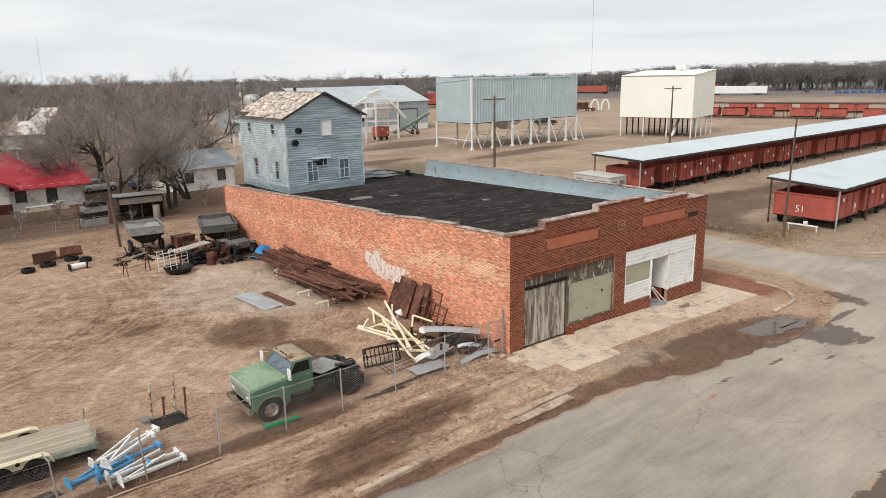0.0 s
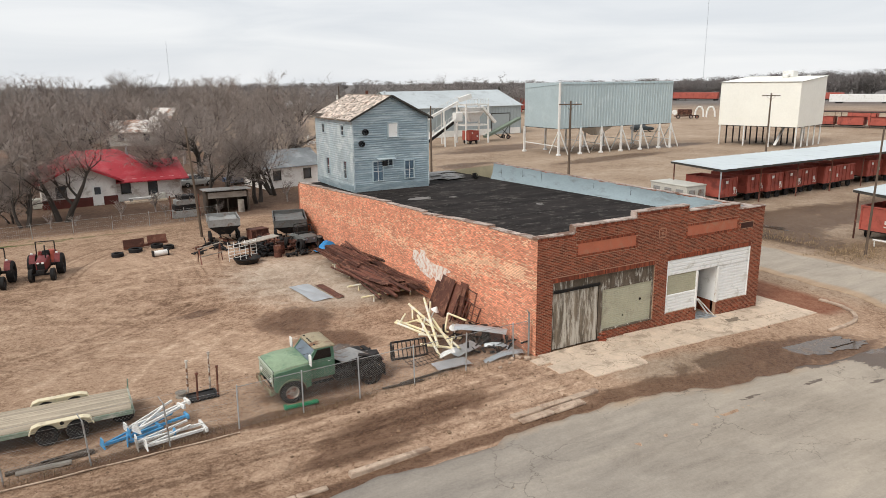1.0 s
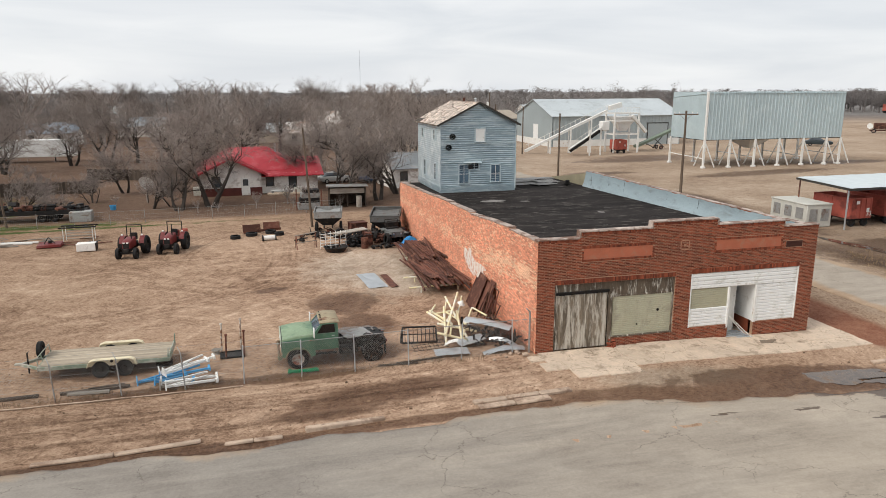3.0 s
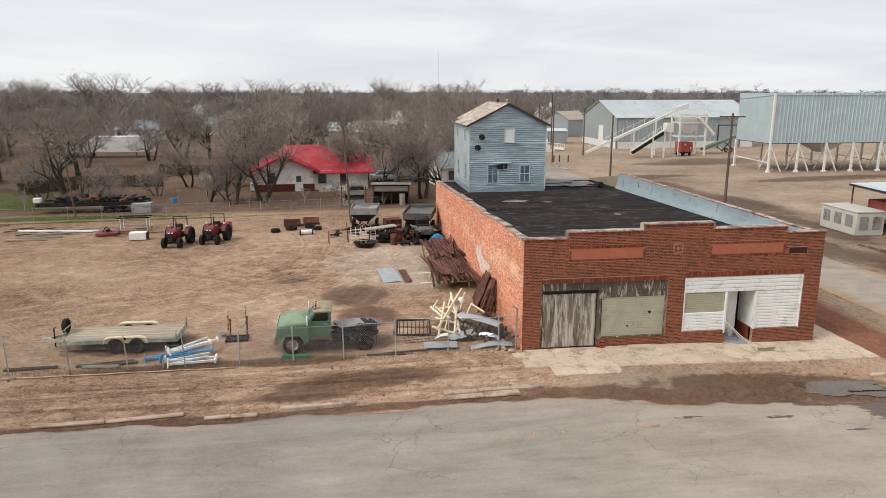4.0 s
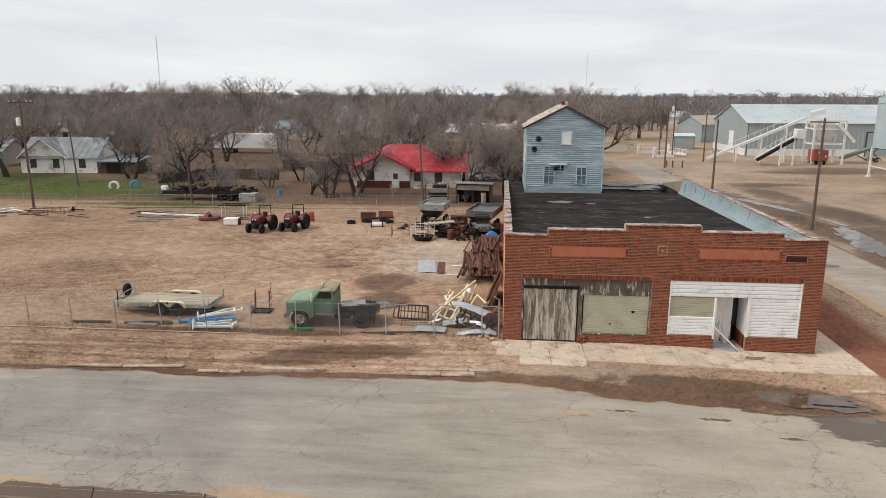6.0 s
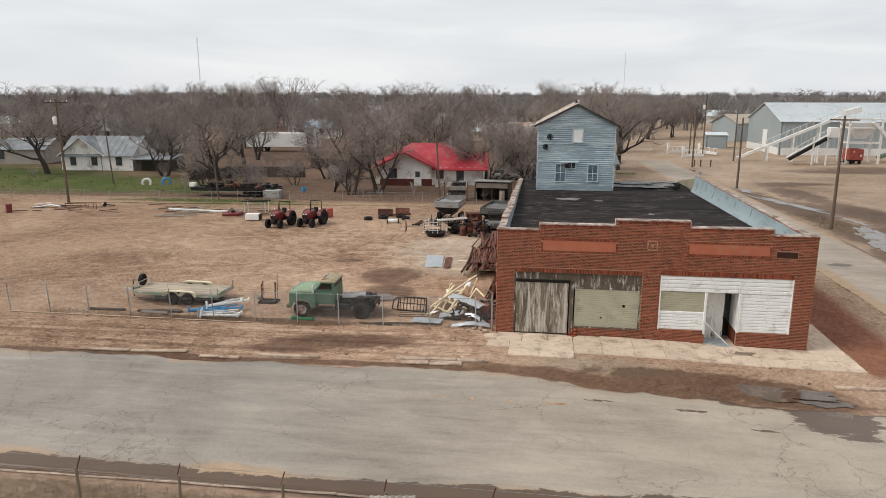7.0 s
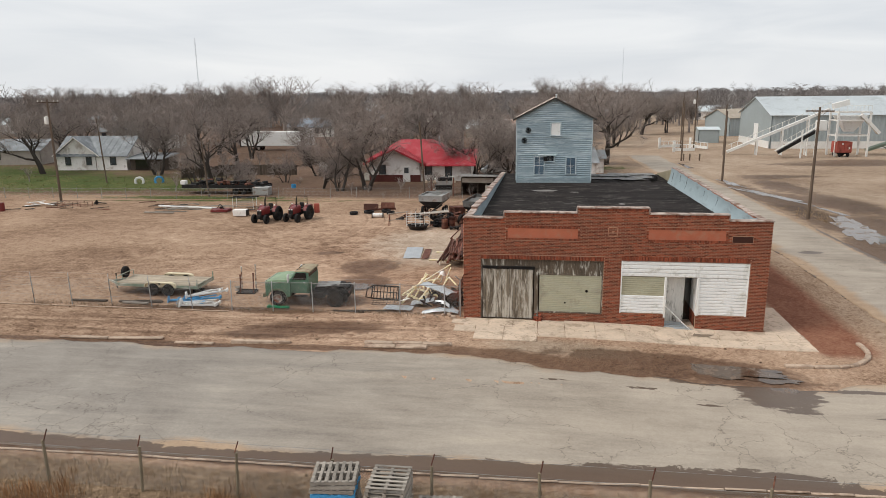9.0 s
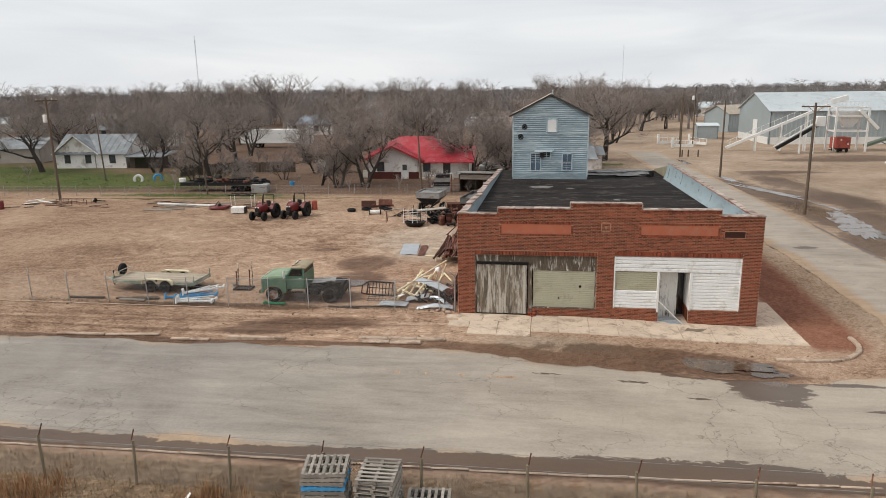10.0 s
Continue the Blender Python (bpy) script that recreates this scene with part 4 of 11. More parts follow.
# clods, stones and litter scattered on the dirt
g = Geo()
r = random.Random(5)
for k in range(1700):
    if k < 900:
        x, y = r.uniform(-24, 0.5), r.uniform(-4.6, 6)
    elif k < 1600:
        x, y = r.uniform(-24, -0.4), r.uniform(-4.4, 0.5)
    elif k < 2000:
        x, y = r.uniform(-1, 17), r.uniform(-5.0, -2.6)
    elif k < 2300:
        x, y = r.uniform(16.8, 20), r.uniform(-3.5, 14)
    else:
        x, y = r.uniform(-14, -0.3), r.uniform(0, 26)
    s = r.uniform(0.008, 0.026) * (2.4 if r.random() < 0.05 else 1)
    g.box((x, y, gz(x, y) + s * 0.4), (s * r.uniform(1, 2.2), s * r.uniform(1, 2), s), rotz(r.uniform(0, 180)) @ rotx(r.uniform(-25, 25)))
solid("loose_stones", g, surface("stones", (0.22, 0.145, 0.095), 0.9, vary=0.3, island=0.4), "small clods and stones scattered on the dirt", "stones", kind="stuff")


# ---- brick building ----
WB, DB = 15.0, 33.0
COURSE, BL, JOINT = 0.0735, 0.218, 0.020
FRONT_TOP = [(0.0, 2.08, 5.28), (2.08, 5.74, 5.58), (5.74, 9.17, 5.86), (9.17, 12.95, 5.58), (12.95, WB, 5.30)]
building = thing("brick_building", "old one-storey red brick shop with stepped parapet and black flat roof", "building")


def roof_z(y):
    return 4.42 - 0.020 * y


def front_top(x):
    for a, b, z in FRONT_TOP:
        if a <= x < b:
            return z
    return 5.3


SIDE_TOP = [(0.0, 3.8, 5.23, 5.08), (3.8, 7.2, 5.17, 4.97), (7.2, 10.7, 4.97, 4.68), (10.7, 15.5, 4.80, 4.62), (15.5, 20.0, 4.66, 4.44), (20.0, 26.0, 4.42, 4.12), (26.0, 33.0, 4.14, 3.82)]


def side_top(y):
    for a, b, z0, z1 in SIDE_TOP:
        if a <= y < b:
            return z0 + (z1 - z0) * (y - a) / (b - a)
    return 3.82


def lay_bricks(length, zlo, top, blocked, seed, header_every=0, pale=None):
    """Places of bricks on a wall: (along, height, half length, material)."""
    r = random.Random(seed)
    out = []
    row = 0
    z = zlo
    while z < 6.0:
        zc = z + COURSE / 2
        head = header_every and row % header_every == 3
        step = (BL / 2 + 0.002 if head else BL) + JOINT
        u = -step / 2 if row % 2 else 0.0
        while u < length:
            a, b = max(0.0, u), min(length, u + step - JOINT)
            u += step
            if b - a < 0.04:
                continue
            for x0, x1, z0, z1 in blocked:
                if z0 < zc < z1:
                    if a < x0 < b:
                        b = x0 - 0.006
                    if a < x1 < b:
                        a = x1 + 0.006
                    if x0 <= a and b <= x1:
                        b = a
            mid = (a + b) / 2
            if b - a < 0.04 or zc + COURSE / 2 > top(mid):
                continue
            mi = 0
            if pale is not None and r.random() < pale(mid, zc, head):
                mi = 1
            out.append((mid, zc, (b - a) / 2, mi))
        z += COURSE
        row += 1
    return out


def brick_mesh(name, rows, to_world, mats, seed, proud=0.010, hh=COURSE / 2 - 0.0108):
    r = random.Random(seed)
    vs, fs, mi = [], [], []
    for mid, zc, hl, m in rows:
        p = proud * r.uniform(0.7, 1.25)
        n = len(vs)
        for d, k in ((0.0, 1.0), (p, 0.97)):
            for su, sz in ((-1, -1), (1, -1), (1, 1), (-1, 1)):
                vs.append(to_world(mid + su * (hl - (1 - k) * 0.1), zc + sz * hh * k, d))
        fs += [(n + 4, n + 5, n + 6, n + 7), (n, n + 1, n + 5, n + 4), (n + 1, n + 2, n + 6, n + 5), (n + 2, n + 3, n + 7, n + 6), (n + 3, n, n + 4, n + 7)]
        mi += [m] * 5
    me = bpy.data.meshes.new(name)
    me.from_pydata(vs, [], fs)
    for mt in mats:
        me.materials.append(mt)
    me.polygons.foreach_set("material_index", mi)
    me.update()
    return me


OPEN_L, OPEN_R = (0.88, 7.10, -0.6, 3.16), (7.97, 14.10, -0.6, 3.22)
PAN_L, PAN_R = (2.25, 5.76, 4.29, 4.80), (9.20, 12.86, 4.33, 4.83)
VENT = (13.17, 14.15, 4.24, 4.56)

# wall cores: the front with its openings cut out as an outline of pieces
T = 0.34
LOW = -0.6
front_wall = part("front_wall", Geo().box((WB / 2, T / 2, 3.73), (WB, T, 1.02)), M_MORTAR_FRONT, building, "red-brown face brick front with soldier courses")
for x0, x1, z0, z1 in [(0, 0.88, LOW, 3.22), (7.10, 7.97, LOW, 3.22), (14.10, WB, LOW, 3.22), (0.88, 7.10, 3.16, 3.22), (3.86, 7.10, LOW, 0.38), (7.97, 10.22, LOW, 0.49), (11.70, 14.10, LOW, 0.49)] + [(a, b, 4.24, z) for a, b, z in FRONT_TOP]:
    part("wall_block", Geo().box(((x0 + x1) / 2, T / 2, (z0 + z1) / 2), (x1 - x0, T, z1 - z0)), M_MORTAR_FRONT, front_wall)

blocked = [(0.88, 7.10, 0.38, 3.16 + 0.225), (0.88, 3.86, -0.6, 0.4), (7.97, 14.10, 0.49, 3.22 + 0.225), (10.22, 11.70, -0.6, 0.5),
           (PAN_L[0] - 0.1, PAN_L[1] + 0.1, PAN_L[2] - 0.11, PAN_L[3] + 0.11), (PAN_R[0] - 0.1, PAN_R[1] + 0.1, PAN_R[2] - 0.11, PAN_R[3] + 0.11), (VENT[0], VENT[1], VENT[2], VENT[3])]
front_rows = lay_bricks(WB, -0.55, front_top, blocked, 11)
to_front = lambda u, z, d: (u, -d, z)  # noqa: E731
single, rest = [], []
for row in front_rows:
    near_pier = row[0] < 0.86 and row[1] < 3.1
    (single if near_pier and len(single) < 210 and row[2] > 0.09 else rest).append(row)
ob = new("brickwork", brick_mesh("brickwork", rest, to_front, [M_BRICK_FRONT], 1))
ob.parent, ob["kind"] = front_wall, "stuff"

# soldier courses and panel frames, standing bricks
soldier = []


def stand_row(x0, x1, z0, z1):
    n = round((x1 - x0) / 0.0735)
    st = (x1 - x0) / n
    for k in range(n):
        soldier.append((x0 + (k + 0.5) * st, (z0 + z1) / 2, st / 2 - 0.005, (z1 - z0) / 2 - 0.006))


stand_row(0.88, 7.10, 3.165, 3.385)
stand_row(7.97, 14.10, 3.225, 3.445)
for p in (PAN_L, PAN_R):
    stand_row(p[0] - 0.1, p[1] + 0.1, p[3], p[3] + 0.11)
    stand_row(p[0] - 0.1, p[1] + 0.1, p[2] - 0.11, p[2])
for a, b, z in FRONT_TOP:
    stand_row(a, b, z - 0.11, z)
g = Geo()
for x, z, hx, hz in soldier:
    g.box((x, -0.008, z), (2 * hx, 0.020, 2 * hz))
ob = part("soldier_course", g, M_BRICK_FRONT, front_wall, "upright brick course over the openings", 0)
ob["kind"] = "stuff"
for p in (PAN_L, PAN_R):
    for x in (p[0] - 0.05, p[1] + 0.05):
        for k in range(int((p[3] - p[2]) / 0.0735)):
            part("brick", Geo().box((x, -0.006, p[2] + (k + 0.5) * 0.0735), (0.095, 0.016, 0.062)), M_BRICK_FRONT, front_wall, smooth=0)
for p in (PAN_L, PAN_R):
    part("sign_panel", Geo().cbox(((p[0] + p[1]) / 2, 0.003, (p[2] + p[3]) / 2), (p[1] - p[0], 0.02, p[3] - p[2]), 0.006), M_RED_PANEL, front_wall, "faded orange-red blank sign panel")
g = Geo().cbox(((VENT[0] + VENT[1]) / 2, 0.01, (VENT[2] + VENT[3]) / 2), (0.96, 0.03, 0.31), 0.008)
for k in range(7):
    g.box(((VENT[0] + VENT[1]) / 2, -0.012, VENT[2] + 0.045 + k * 0.04), (0.9, 0.012, 0.022), rotx(25))
part("vent_grille", g, M_VENT, front_wall, "dark brown wall vent")
g = Geo()
for cx, cz, w, h in ((7.48, 4.90, 0.42, 0.06), (7.48, 4.46, 0.42, 0.06), (7.26, 4.68, 0.06, 0.38), (7.70, 4.68, 0.06, 0.38), (7.48, 4.68, 0.13, 0.13)):
    g.cbox((cx, -0.006, cz), (w, 0.016, h), 0.004)
part("brick_ornament", g, surface("faded_ornament", (0.42, 0.22, 0.14), 0.9, vary=0.3), front_wall, "small plain ornament of pale bricks")

# coping along the stepped front and down its steps
g = Geo()
for k, (a, b, z) in enumerate(FRONT_TOP):
    o0 = 0.05 if k and FRONT_TOP[k - 1][2] < z else (0.04 if k == 0 else -0.05)
    o1 = 0.05 if k < 4 and FRONT_TOP[k + 1][2] < z else (0.04 if k == 4 else -0.05)
    n = max(2, round((b - a) / 0.95))
    xs_ = np.linspace(a - o0, b + o1, n + 1)
    for q in range(n):
        part("coping_stone", Geo().cbox(((xs_[q] + xs_[q + 1]) / 2, T / 2, z + 0.03 + RNG.uniform(-0.006, 0.006)), (xs_[q + 1] - xs_[q] - 0.006, T + 0.1, 0.07), 0.015), M_COPING, building)
for k in range(4):
    z0, z1 = sorted((FRONT_TOP[k][2], FRONT_TOP[k + 1][2]))
    x = FRONT_TOP[k][1] + (-0.03 if FRONT_TOP[k + 1][2] > FRONT_TOP[k][2] else 0.03)
    part("coping_stone", Geo().cbox((x, T / 2, (z0 + z1) / 2 + 0.02), (0.06, T + 0.08, z1 - z0 - 0.03), 0.012), M_COPING, building)

# side walls
profile = [(DB, LOW), (T, LOW)]
for a, b, z0, z1 in SIDE_TOP:
    profile += [(max(a, T), z0), (b, z1)]
core = Geo().prism(profile, rotz(90).to_4x4(), -0.33)
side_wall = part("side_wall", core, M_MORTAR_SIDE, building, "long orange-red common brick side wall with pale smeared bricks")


def pale_chance(y, z, head):
    p = 0.07
    band = smoothstep(0.75, 0.3, abs(z - 3.45 + 0.05 * y))
    p += (0.8 if head else 0.52) * band * smoothstep(9, 5, y)
    p += 0.30 * smoothstep(0.5, 0.15, abs(z - 2.75 + 0.01 * y)) * smoothstep(3, 7, y)
    p += 0.07 * smoothstep(1.4, 2.4, z) * (1 - smoothstep(5.0, 5.4, z))
    p *= 0.6 + 0.9 * smoothstep(-0.3, 0.4, noise.noise((y * 0.55, z * 1.3, 3.0)))
    q = ((y - 9.6) / 1.9) ** 2 + ((z - 1.75 - 0.06 * (y - 10)) / 0.45) ** 2
    return 0.1 if q < 1.2 else p


side_rows = lay_bricks(DB, -0.5, side_top, [], 12, 6, pale_chance)
to_side = lambda u, z, d: (-d, u, z)  # noqa: E731
s_single, s_rest = [], []
for row in side_rows:
    (s_single if row[0] < 2.2 and 1.0 < row[1] < 3.4 and len(s_single) < 240 and row[2] > 0.09 else s_rest).append(row)
ob = new("brickwork", brick_mesh("brickwork_side", s_rest, to_side, [M_BRICK_SIDE, M_BRICK_PALE], 2, 0.014))
ob.parent, ob["kind"] = side_wall, "stuff"

# spilled limewash on the side wall: irregular thin crust
for k, (cy, cz, ry, rz, turn) in enumerate(((9.7, 1.68, 1.7, 0.46, -4), (10.9, 1.95, 0.8, 0.55, 0), (8.6, 1.50, 0.85, 0.40, -10))):
    bl = blob_mesh(0, 0, ry, rz, 0, 40 + k, turn, 90, 0.6)
    bl.v = [(-0.020 - 0.002 * k, cy + p[0], cz + p[1]) for p in bl.v]
    bl.f = [f[::-1] for f in bl.f]
    part("limewash_patch", bl, M_LIMEWASH, side_wall, "patch of spilled white limewash", 0)

for a, b, z0, z1 in SIDE_TOP:
    n = max(2, round((b - a) / 0.8))
    for q in range(n):
        f0, f1 = q / n, (q + 1) / n
        y0, y1 = a + (b - a) * f0, a + (b - a) * f1
        zz0, zz1 = z0 + (z1 - z0) * f0, z0 + (z1 - z0) * f1
        ang = math.degrees(math.atan2(zz1 - zz0, y1 - y0))
        part("coping_stone", Geo().cbox((0.165, (y0 + y1) / 2, (zz0 + zz1) / 2 + 0.025 + RNG.uniform(-0.012, 0.03)), (RNG.uniform(0.38, 0.45), y1 - y0 - RNG.uniform(0.0, 0.05), 0.06), 0.015, rotx(ang + RNG.uniform(-1.2, 1.2))), M_COPING, building)
# inner face of the side parapet
g = Geo()
for a, b, z0, z1 in SIDE_TOP:
    a = max(a, T)
    g.add([(0.345, a, roof_z(a) - 0.02), (0.345, b, roof_z(b) - 0.02), (0.345, b, z1 - 0.02), (0.345, a, z0 - 0.02)], [(0, 1, 2, 3)])
part("flashing", g, M_FLASHING, building, "grey-blue painted flashing", 0)

# far side wall with its grey-blue inner face
RP = 25.6
g = Geo()
g.box((WB - 0.17, (T + RP) / 2, (LOW + 5.17) / 2), (0.34, RP - T, 5.17 - LOW))
back_face = Geo().add([(WB - 0.344, RP, roof_z(RP) - 0.02), (WB - 0.344, DB - 0.02, roof_z(DB) - 0.02), (WB - 0.344, DB - 0.02, 3.85), (WB - 0.344, RP, 5.0)], [(3, 2, 1, 0)])
part("parapet_end", back_face, surface("olive_plaster", (0.30, 0.265, 0.18), 0.9, vary=0.25), building, "olive-tan plastered end of the parapet", 0)
g.add([(WB - 0.34, RP, LOW), (WB, RP, LOW), (WB, DB, LOW), (WB - 0.34, DB, LOW), (WB - 0.34, RP, 5.0), (WB, RP, 5.0), (WB, DB, 3.85), (WB - 0.34, DB, 3.85)],
      [(0, 3, 2, 1), (4, 5, 6, 7), (0, 1, 5, 4), (2, 3, 7, 6), (0, 4, 7, 3), (1, 2, 6, 5)])
part("far_wall", g, surface("far_wall_brick", (0.33, 0.12, 0.07), 0.9, vary=0.3, island=0.1), building, "red brick far wall")
g = Geo()
N = 26


def lean(u, v):
    y = T + 0.02 + u * (RP - T)
    wob = 0.03 * noise.noise((y * 0.6, v * 2.0, 9.0)) + 0.02 * noise.noise((y * 2.3, v * 3.0, 4.0))
    rag = v ** 3 * (0.07 * noise.noise((y * 1.1, 2.0, 0.0)) + 0.05 * noise.noise((y * 3.1, 5.0, 0.0)))
    return (WB - 0.36 - 0.30 * (1 - v) ** 2 + wob, y, roof_z(y) - 0.02 + v * (5.19 - roof_z(y)) + rag)


g.sheet(lean, 110, 6)
part("flashing", g, M_FLASHING, building, "long grey-blue painted parapet flashing", 30)
r = random.Random(31)
for k in range(6):
    y = (3.1, 9.4, 13.0, 18.8, 21.3, 24.2)[k]
    v0, v1 = r.uniform(0.0, 0.5), r.uniform(0.65, 1.0)
    pts, q = [], 7
    for i in range(q + 1):
        v = v0 + (v1 - v0) * i / q
        yy = y + 0.35 * (v - v0) + 0.10 * noise.noise((v * 6.0, k * 3.0, 1.0))
        px, py, pz = lean((yy - T - 0.02) / (RP - T), v)
        pts.append((px - 0.012, py, pz))
    g = Geo()
    for a, b in zip(pts, pts[1:]):
        g.bar(a, b, 0.010, 0.008 + 0.02 * r.random())
    part("flashing_lap", g, M_TAR, building, "open dark lap in the flashing")
for k in range(27):
    y0, y1 = T + (RP - T) * k / 27, T + (RP - T) * (k + 1) / 27
    part("coping_stone", Geo().cbox((WB - 0.15, (y0 + y1) / 2, 5.20 + RNG.uniform(-0.025, 0.02)), (RNG.uniform(0.30, 0.36), y1 - y0 - 0.004, 0.05), 0.012, rotz(RNG.uniform(-2, 2))), M_COPING, building)
# back wall
g = Geo().box((WB / 2, DB + 0.15, (LOW + 3.7) / 2), (WB, 0.3, 3.7 - LOW))
part("back_wall", g, bpy.data.materials["far_wall_brick"], building, "plain brick back wall")

# roof deck of overlapping tarred felt strips
roof = part("roof", Geo().add([(0.33, T, roof_z(T) - 0.05), (WB - 0.34, T, roof_z(T) - 0.05), (WB - 0.34, DB, roof_z(DB) - 0.05), (0.33, DB, roof_z(DB) - 0.05),
                               (0.33, T, roof_z(T) - 0.30), (WB - 0.34, T, roof_z(T) - 0.30), (WB - 0.34, DB, roof_z(DB) - 0.30), (0.33, DB, roof_z(DB) - 0.30)],
                              [(0, 1, 2, 3), (7, 6, 5, 4), (0, 4, 5, 1), (1, 5, 6, 2), (2, 6, 7, 3), (3, 7, 4, 0)]), M_TAR, building, "black tarred felt flat roof", 0)
for k in range(34):
    y0 = T + 0.01 + k * 0.96
    y1 = min(DB - 0.02, y0 + 1.03)
    rr = random.Random(900 + k)

    def strip(u, v, y0=y0, y1=y1, k=k):
        x = 0.345 + u * (WB - 0.70)
        wob = 0.05 * noise.noise((x * 0.5, k * 3.0, 0)) if 0 < v < 1 else 0.06 * noise.noise((x * 0.4, k * 5.0 + v, 0))
        y = y0 + v * (y1 - y0) + (wob if v in (0.0, 1.0) else 0)
        y = min(DB - 0.02, max(T + 0.005, y))
        up = 0.010 + 0.012 * (1 - v) + 0.012 * noise.noise((x * 0.9, y * 0.9, 5.0))
        return (x, y, roof_z(y) - 0.03 + up)

    part("roofing_strip", Geo().sheet(strip, 40, 3), M_TAR, roof, smooth=30)
# white debris, strips that stand for light wrinkle lines, and a shallow water spot
g = Geo()
r = random.Random(3)
for k in range(200):
    x, y = r.uniform(0.8, 14), r.uniform(1.0, 32)
    ln_ = r.uniform(0.08, 0.5)
    ln_ *= 1.0 + 2.0 * (k % 3 == 0)
    g.box((x, y, roof_z(y) + 0.012), (ln_, r.uniform(0.012, 0.035), 0.010), rotz(r.uniform(-4, 4)))
ob = part("roof_litter", g, surface("felt_scraps_and_wrinkles", (0.11, 0.10, 0.095), 0.9, vary=0.4), roof, "grey scraps and thin strips standing for light wrinkle lines in the felt")
ob["kind"] = "stuff"
for k, (x, y, rx, ry) in enumerate(((4.2, 19.0, 0.95, 0.45), (6.3, 18.2, 0.35, 0.2), (9.2, 12.0, 0.2, 0.3))):
    part("roof_patch", blob_mesh(x, y, rx, ry, roof_z(y) + 0.016, 70 + k), M_ROOF_PATCH, roof, "pale dried puddle mark", 0)
# loose corrugated sheets at the back of the roof
for k, (x, y, w, d, a) in enumerate(((9.6, 28.6, 3.2, 2.0, 4), (12.2, 29.8, 3.0, 2.2, -6), (9.2, 31.2, 2.6, 1.8, 10), (11.6, 27.4, 2.2, 1.3, 15), (13.0, 31.8, 2.4, 1.4, 2), (11.2, 31.6, 2.6, 1.6, -12), (10.4, 30.0, 2.8, 1.6, 8))):
    def rib(u, v, w=w, d=d, k=k):
        return ((u - 0.5) * w, (v - 0.5) * d, 0.012 * math.cos(u * w / 0.15 * 2 * math.pi) + 0.03 * noise.noise((u * 3, v * 3, k)))
    solid("roof_sheet", Geo().sheet(rib, 60, 6), M_ROOF_SHEET, "loose galvanised corrugated sheet on the flat roof", "metal sheet", pose(x, y, roof_z(y) + 0.06 + 0.015 * k, -1.1, 0, a), group="roof sheets")
solid("tar_bucket", Geo().lathe([(0.0, 0), (0.16, 0), (0.19, 0.36), (0.17, 0.36), (0.15, 0.04), (0, 0.04)], (0, 0, 0)), M_DARK_STEEL, "small black tar bucket on the roof", "bucket", pose(13.6, 27.0, roof_z(27.0) + 0.02))
g = Geo()
rr = random.Random(77)
for k in range(26):
    a, l = rr.uniform(0, 6.28), rr.uniform(0.15, 0.4)
    g.bar((0, 0, 0), (l * math.cos(a), l * math.sin(a), rr.uniform(0.1, 0.35)), 0.04, 0.02)
solid("rag_heap", g, M_DARK_STEEL, "dark heap of rags on the roof", "rags", pose(13.2, 26.2, roof_z(26.2) + 0.01))

# left opening: frame, weathered swing door, boarded transom, roll door
for nm, c, sz in (("door_jamb", (0.92, 0.12, 1.5), (0.08, 0.16, 3.3)), ("door_post", (3.74, 0.12, 1.3), (0.20, 0.18, 2.75)), ("door_jamb", (7.06, 0.12, 1.75), (0.08, 0.16, 2.8)), ("door_head", (5.45, 0.13, 2.41), (3.2, 0.14, 0.09))):
    part(nm, Geo().cbox(c, sz, 0.008), M_OLD_BOARD, building, "dark weathered timber frame")
transom = part("transom", Geo().box((3.99, 0.14, 2.9), (6.2, 0.02, 0.5)), M_DARK_STEEL, building, "boarded transom above the doors")
r = random.Random(21)
x = 0.90
while x < 7.08:
    w = min(r.uniform(0.12, 0.16), 7.08 - x)
    lo = 2.68 if x < 3.62 else 2.46
    part("board", Geo().box((x + w / 2, 0.10 + r.uniform(-0.006, 0.006), (lo + 3.155) / 2), (w - 0.006, 0.03, 3.155 - lo)), M_OLD_BOARD, transom, smooth=0)
    x += w
part("door_track", Geo().bar((0.98, 0.03, 2.72), (3.66, 0.03, 2.72), 0.05, 0.10).bar((0.98, 0.0, 2.78), (3.66, 0.0, 2.78), 0.09, 0.02), M_DARK_STEEL, building, "black sliding door track")
door = part("wooden_door", Geo().box((2.28, 0.10, 1.32), (2.62, 0.03, 2.64)), M_DARK_STEEL, building, "large weathered plank door with peeling white paint")
x = 0.98
while x < 3.56:
    w = min(r.uniform(0.125, 0.15), 3.58 - x)
    part("plank", Geo().cbox((x + w / 2, 0.07 + r.uniform(-0.004, 0.004), 1.32 + r.uniform(-0.02, 0.0)), (w - 0.008, 0.03, 2.63), 0.004), M_OLD_WOOD, door)
    x += w
g = Geo()


def slat_panel(x0, x1, z0, z1, pitch, depth, y):
    n = max(1, round((z1 - z0) / pitch))
    prof = []
    for k in range(n):
        a, b = z0 + (z1 - z0) * k / n, z0 + (z1 - z0) * (k + 1) / n
        prof += [(y, a), (y - depth, a + (b - a) * 0.16), (y - depth, a + (b - a) * 0.82)]
    prof += [(y, z1), (y + 0.03, z1), (y + 0.03, z0)]
    m = len(prof)
    gg = Geo()
    gg.add([(x0, p, q) for p, q in prof] + [(x1, p, q) for p, q in prof], [(k, m + k, m + (k + 1) % m, (k + 1) % m) for k in range(m)])
    return gg


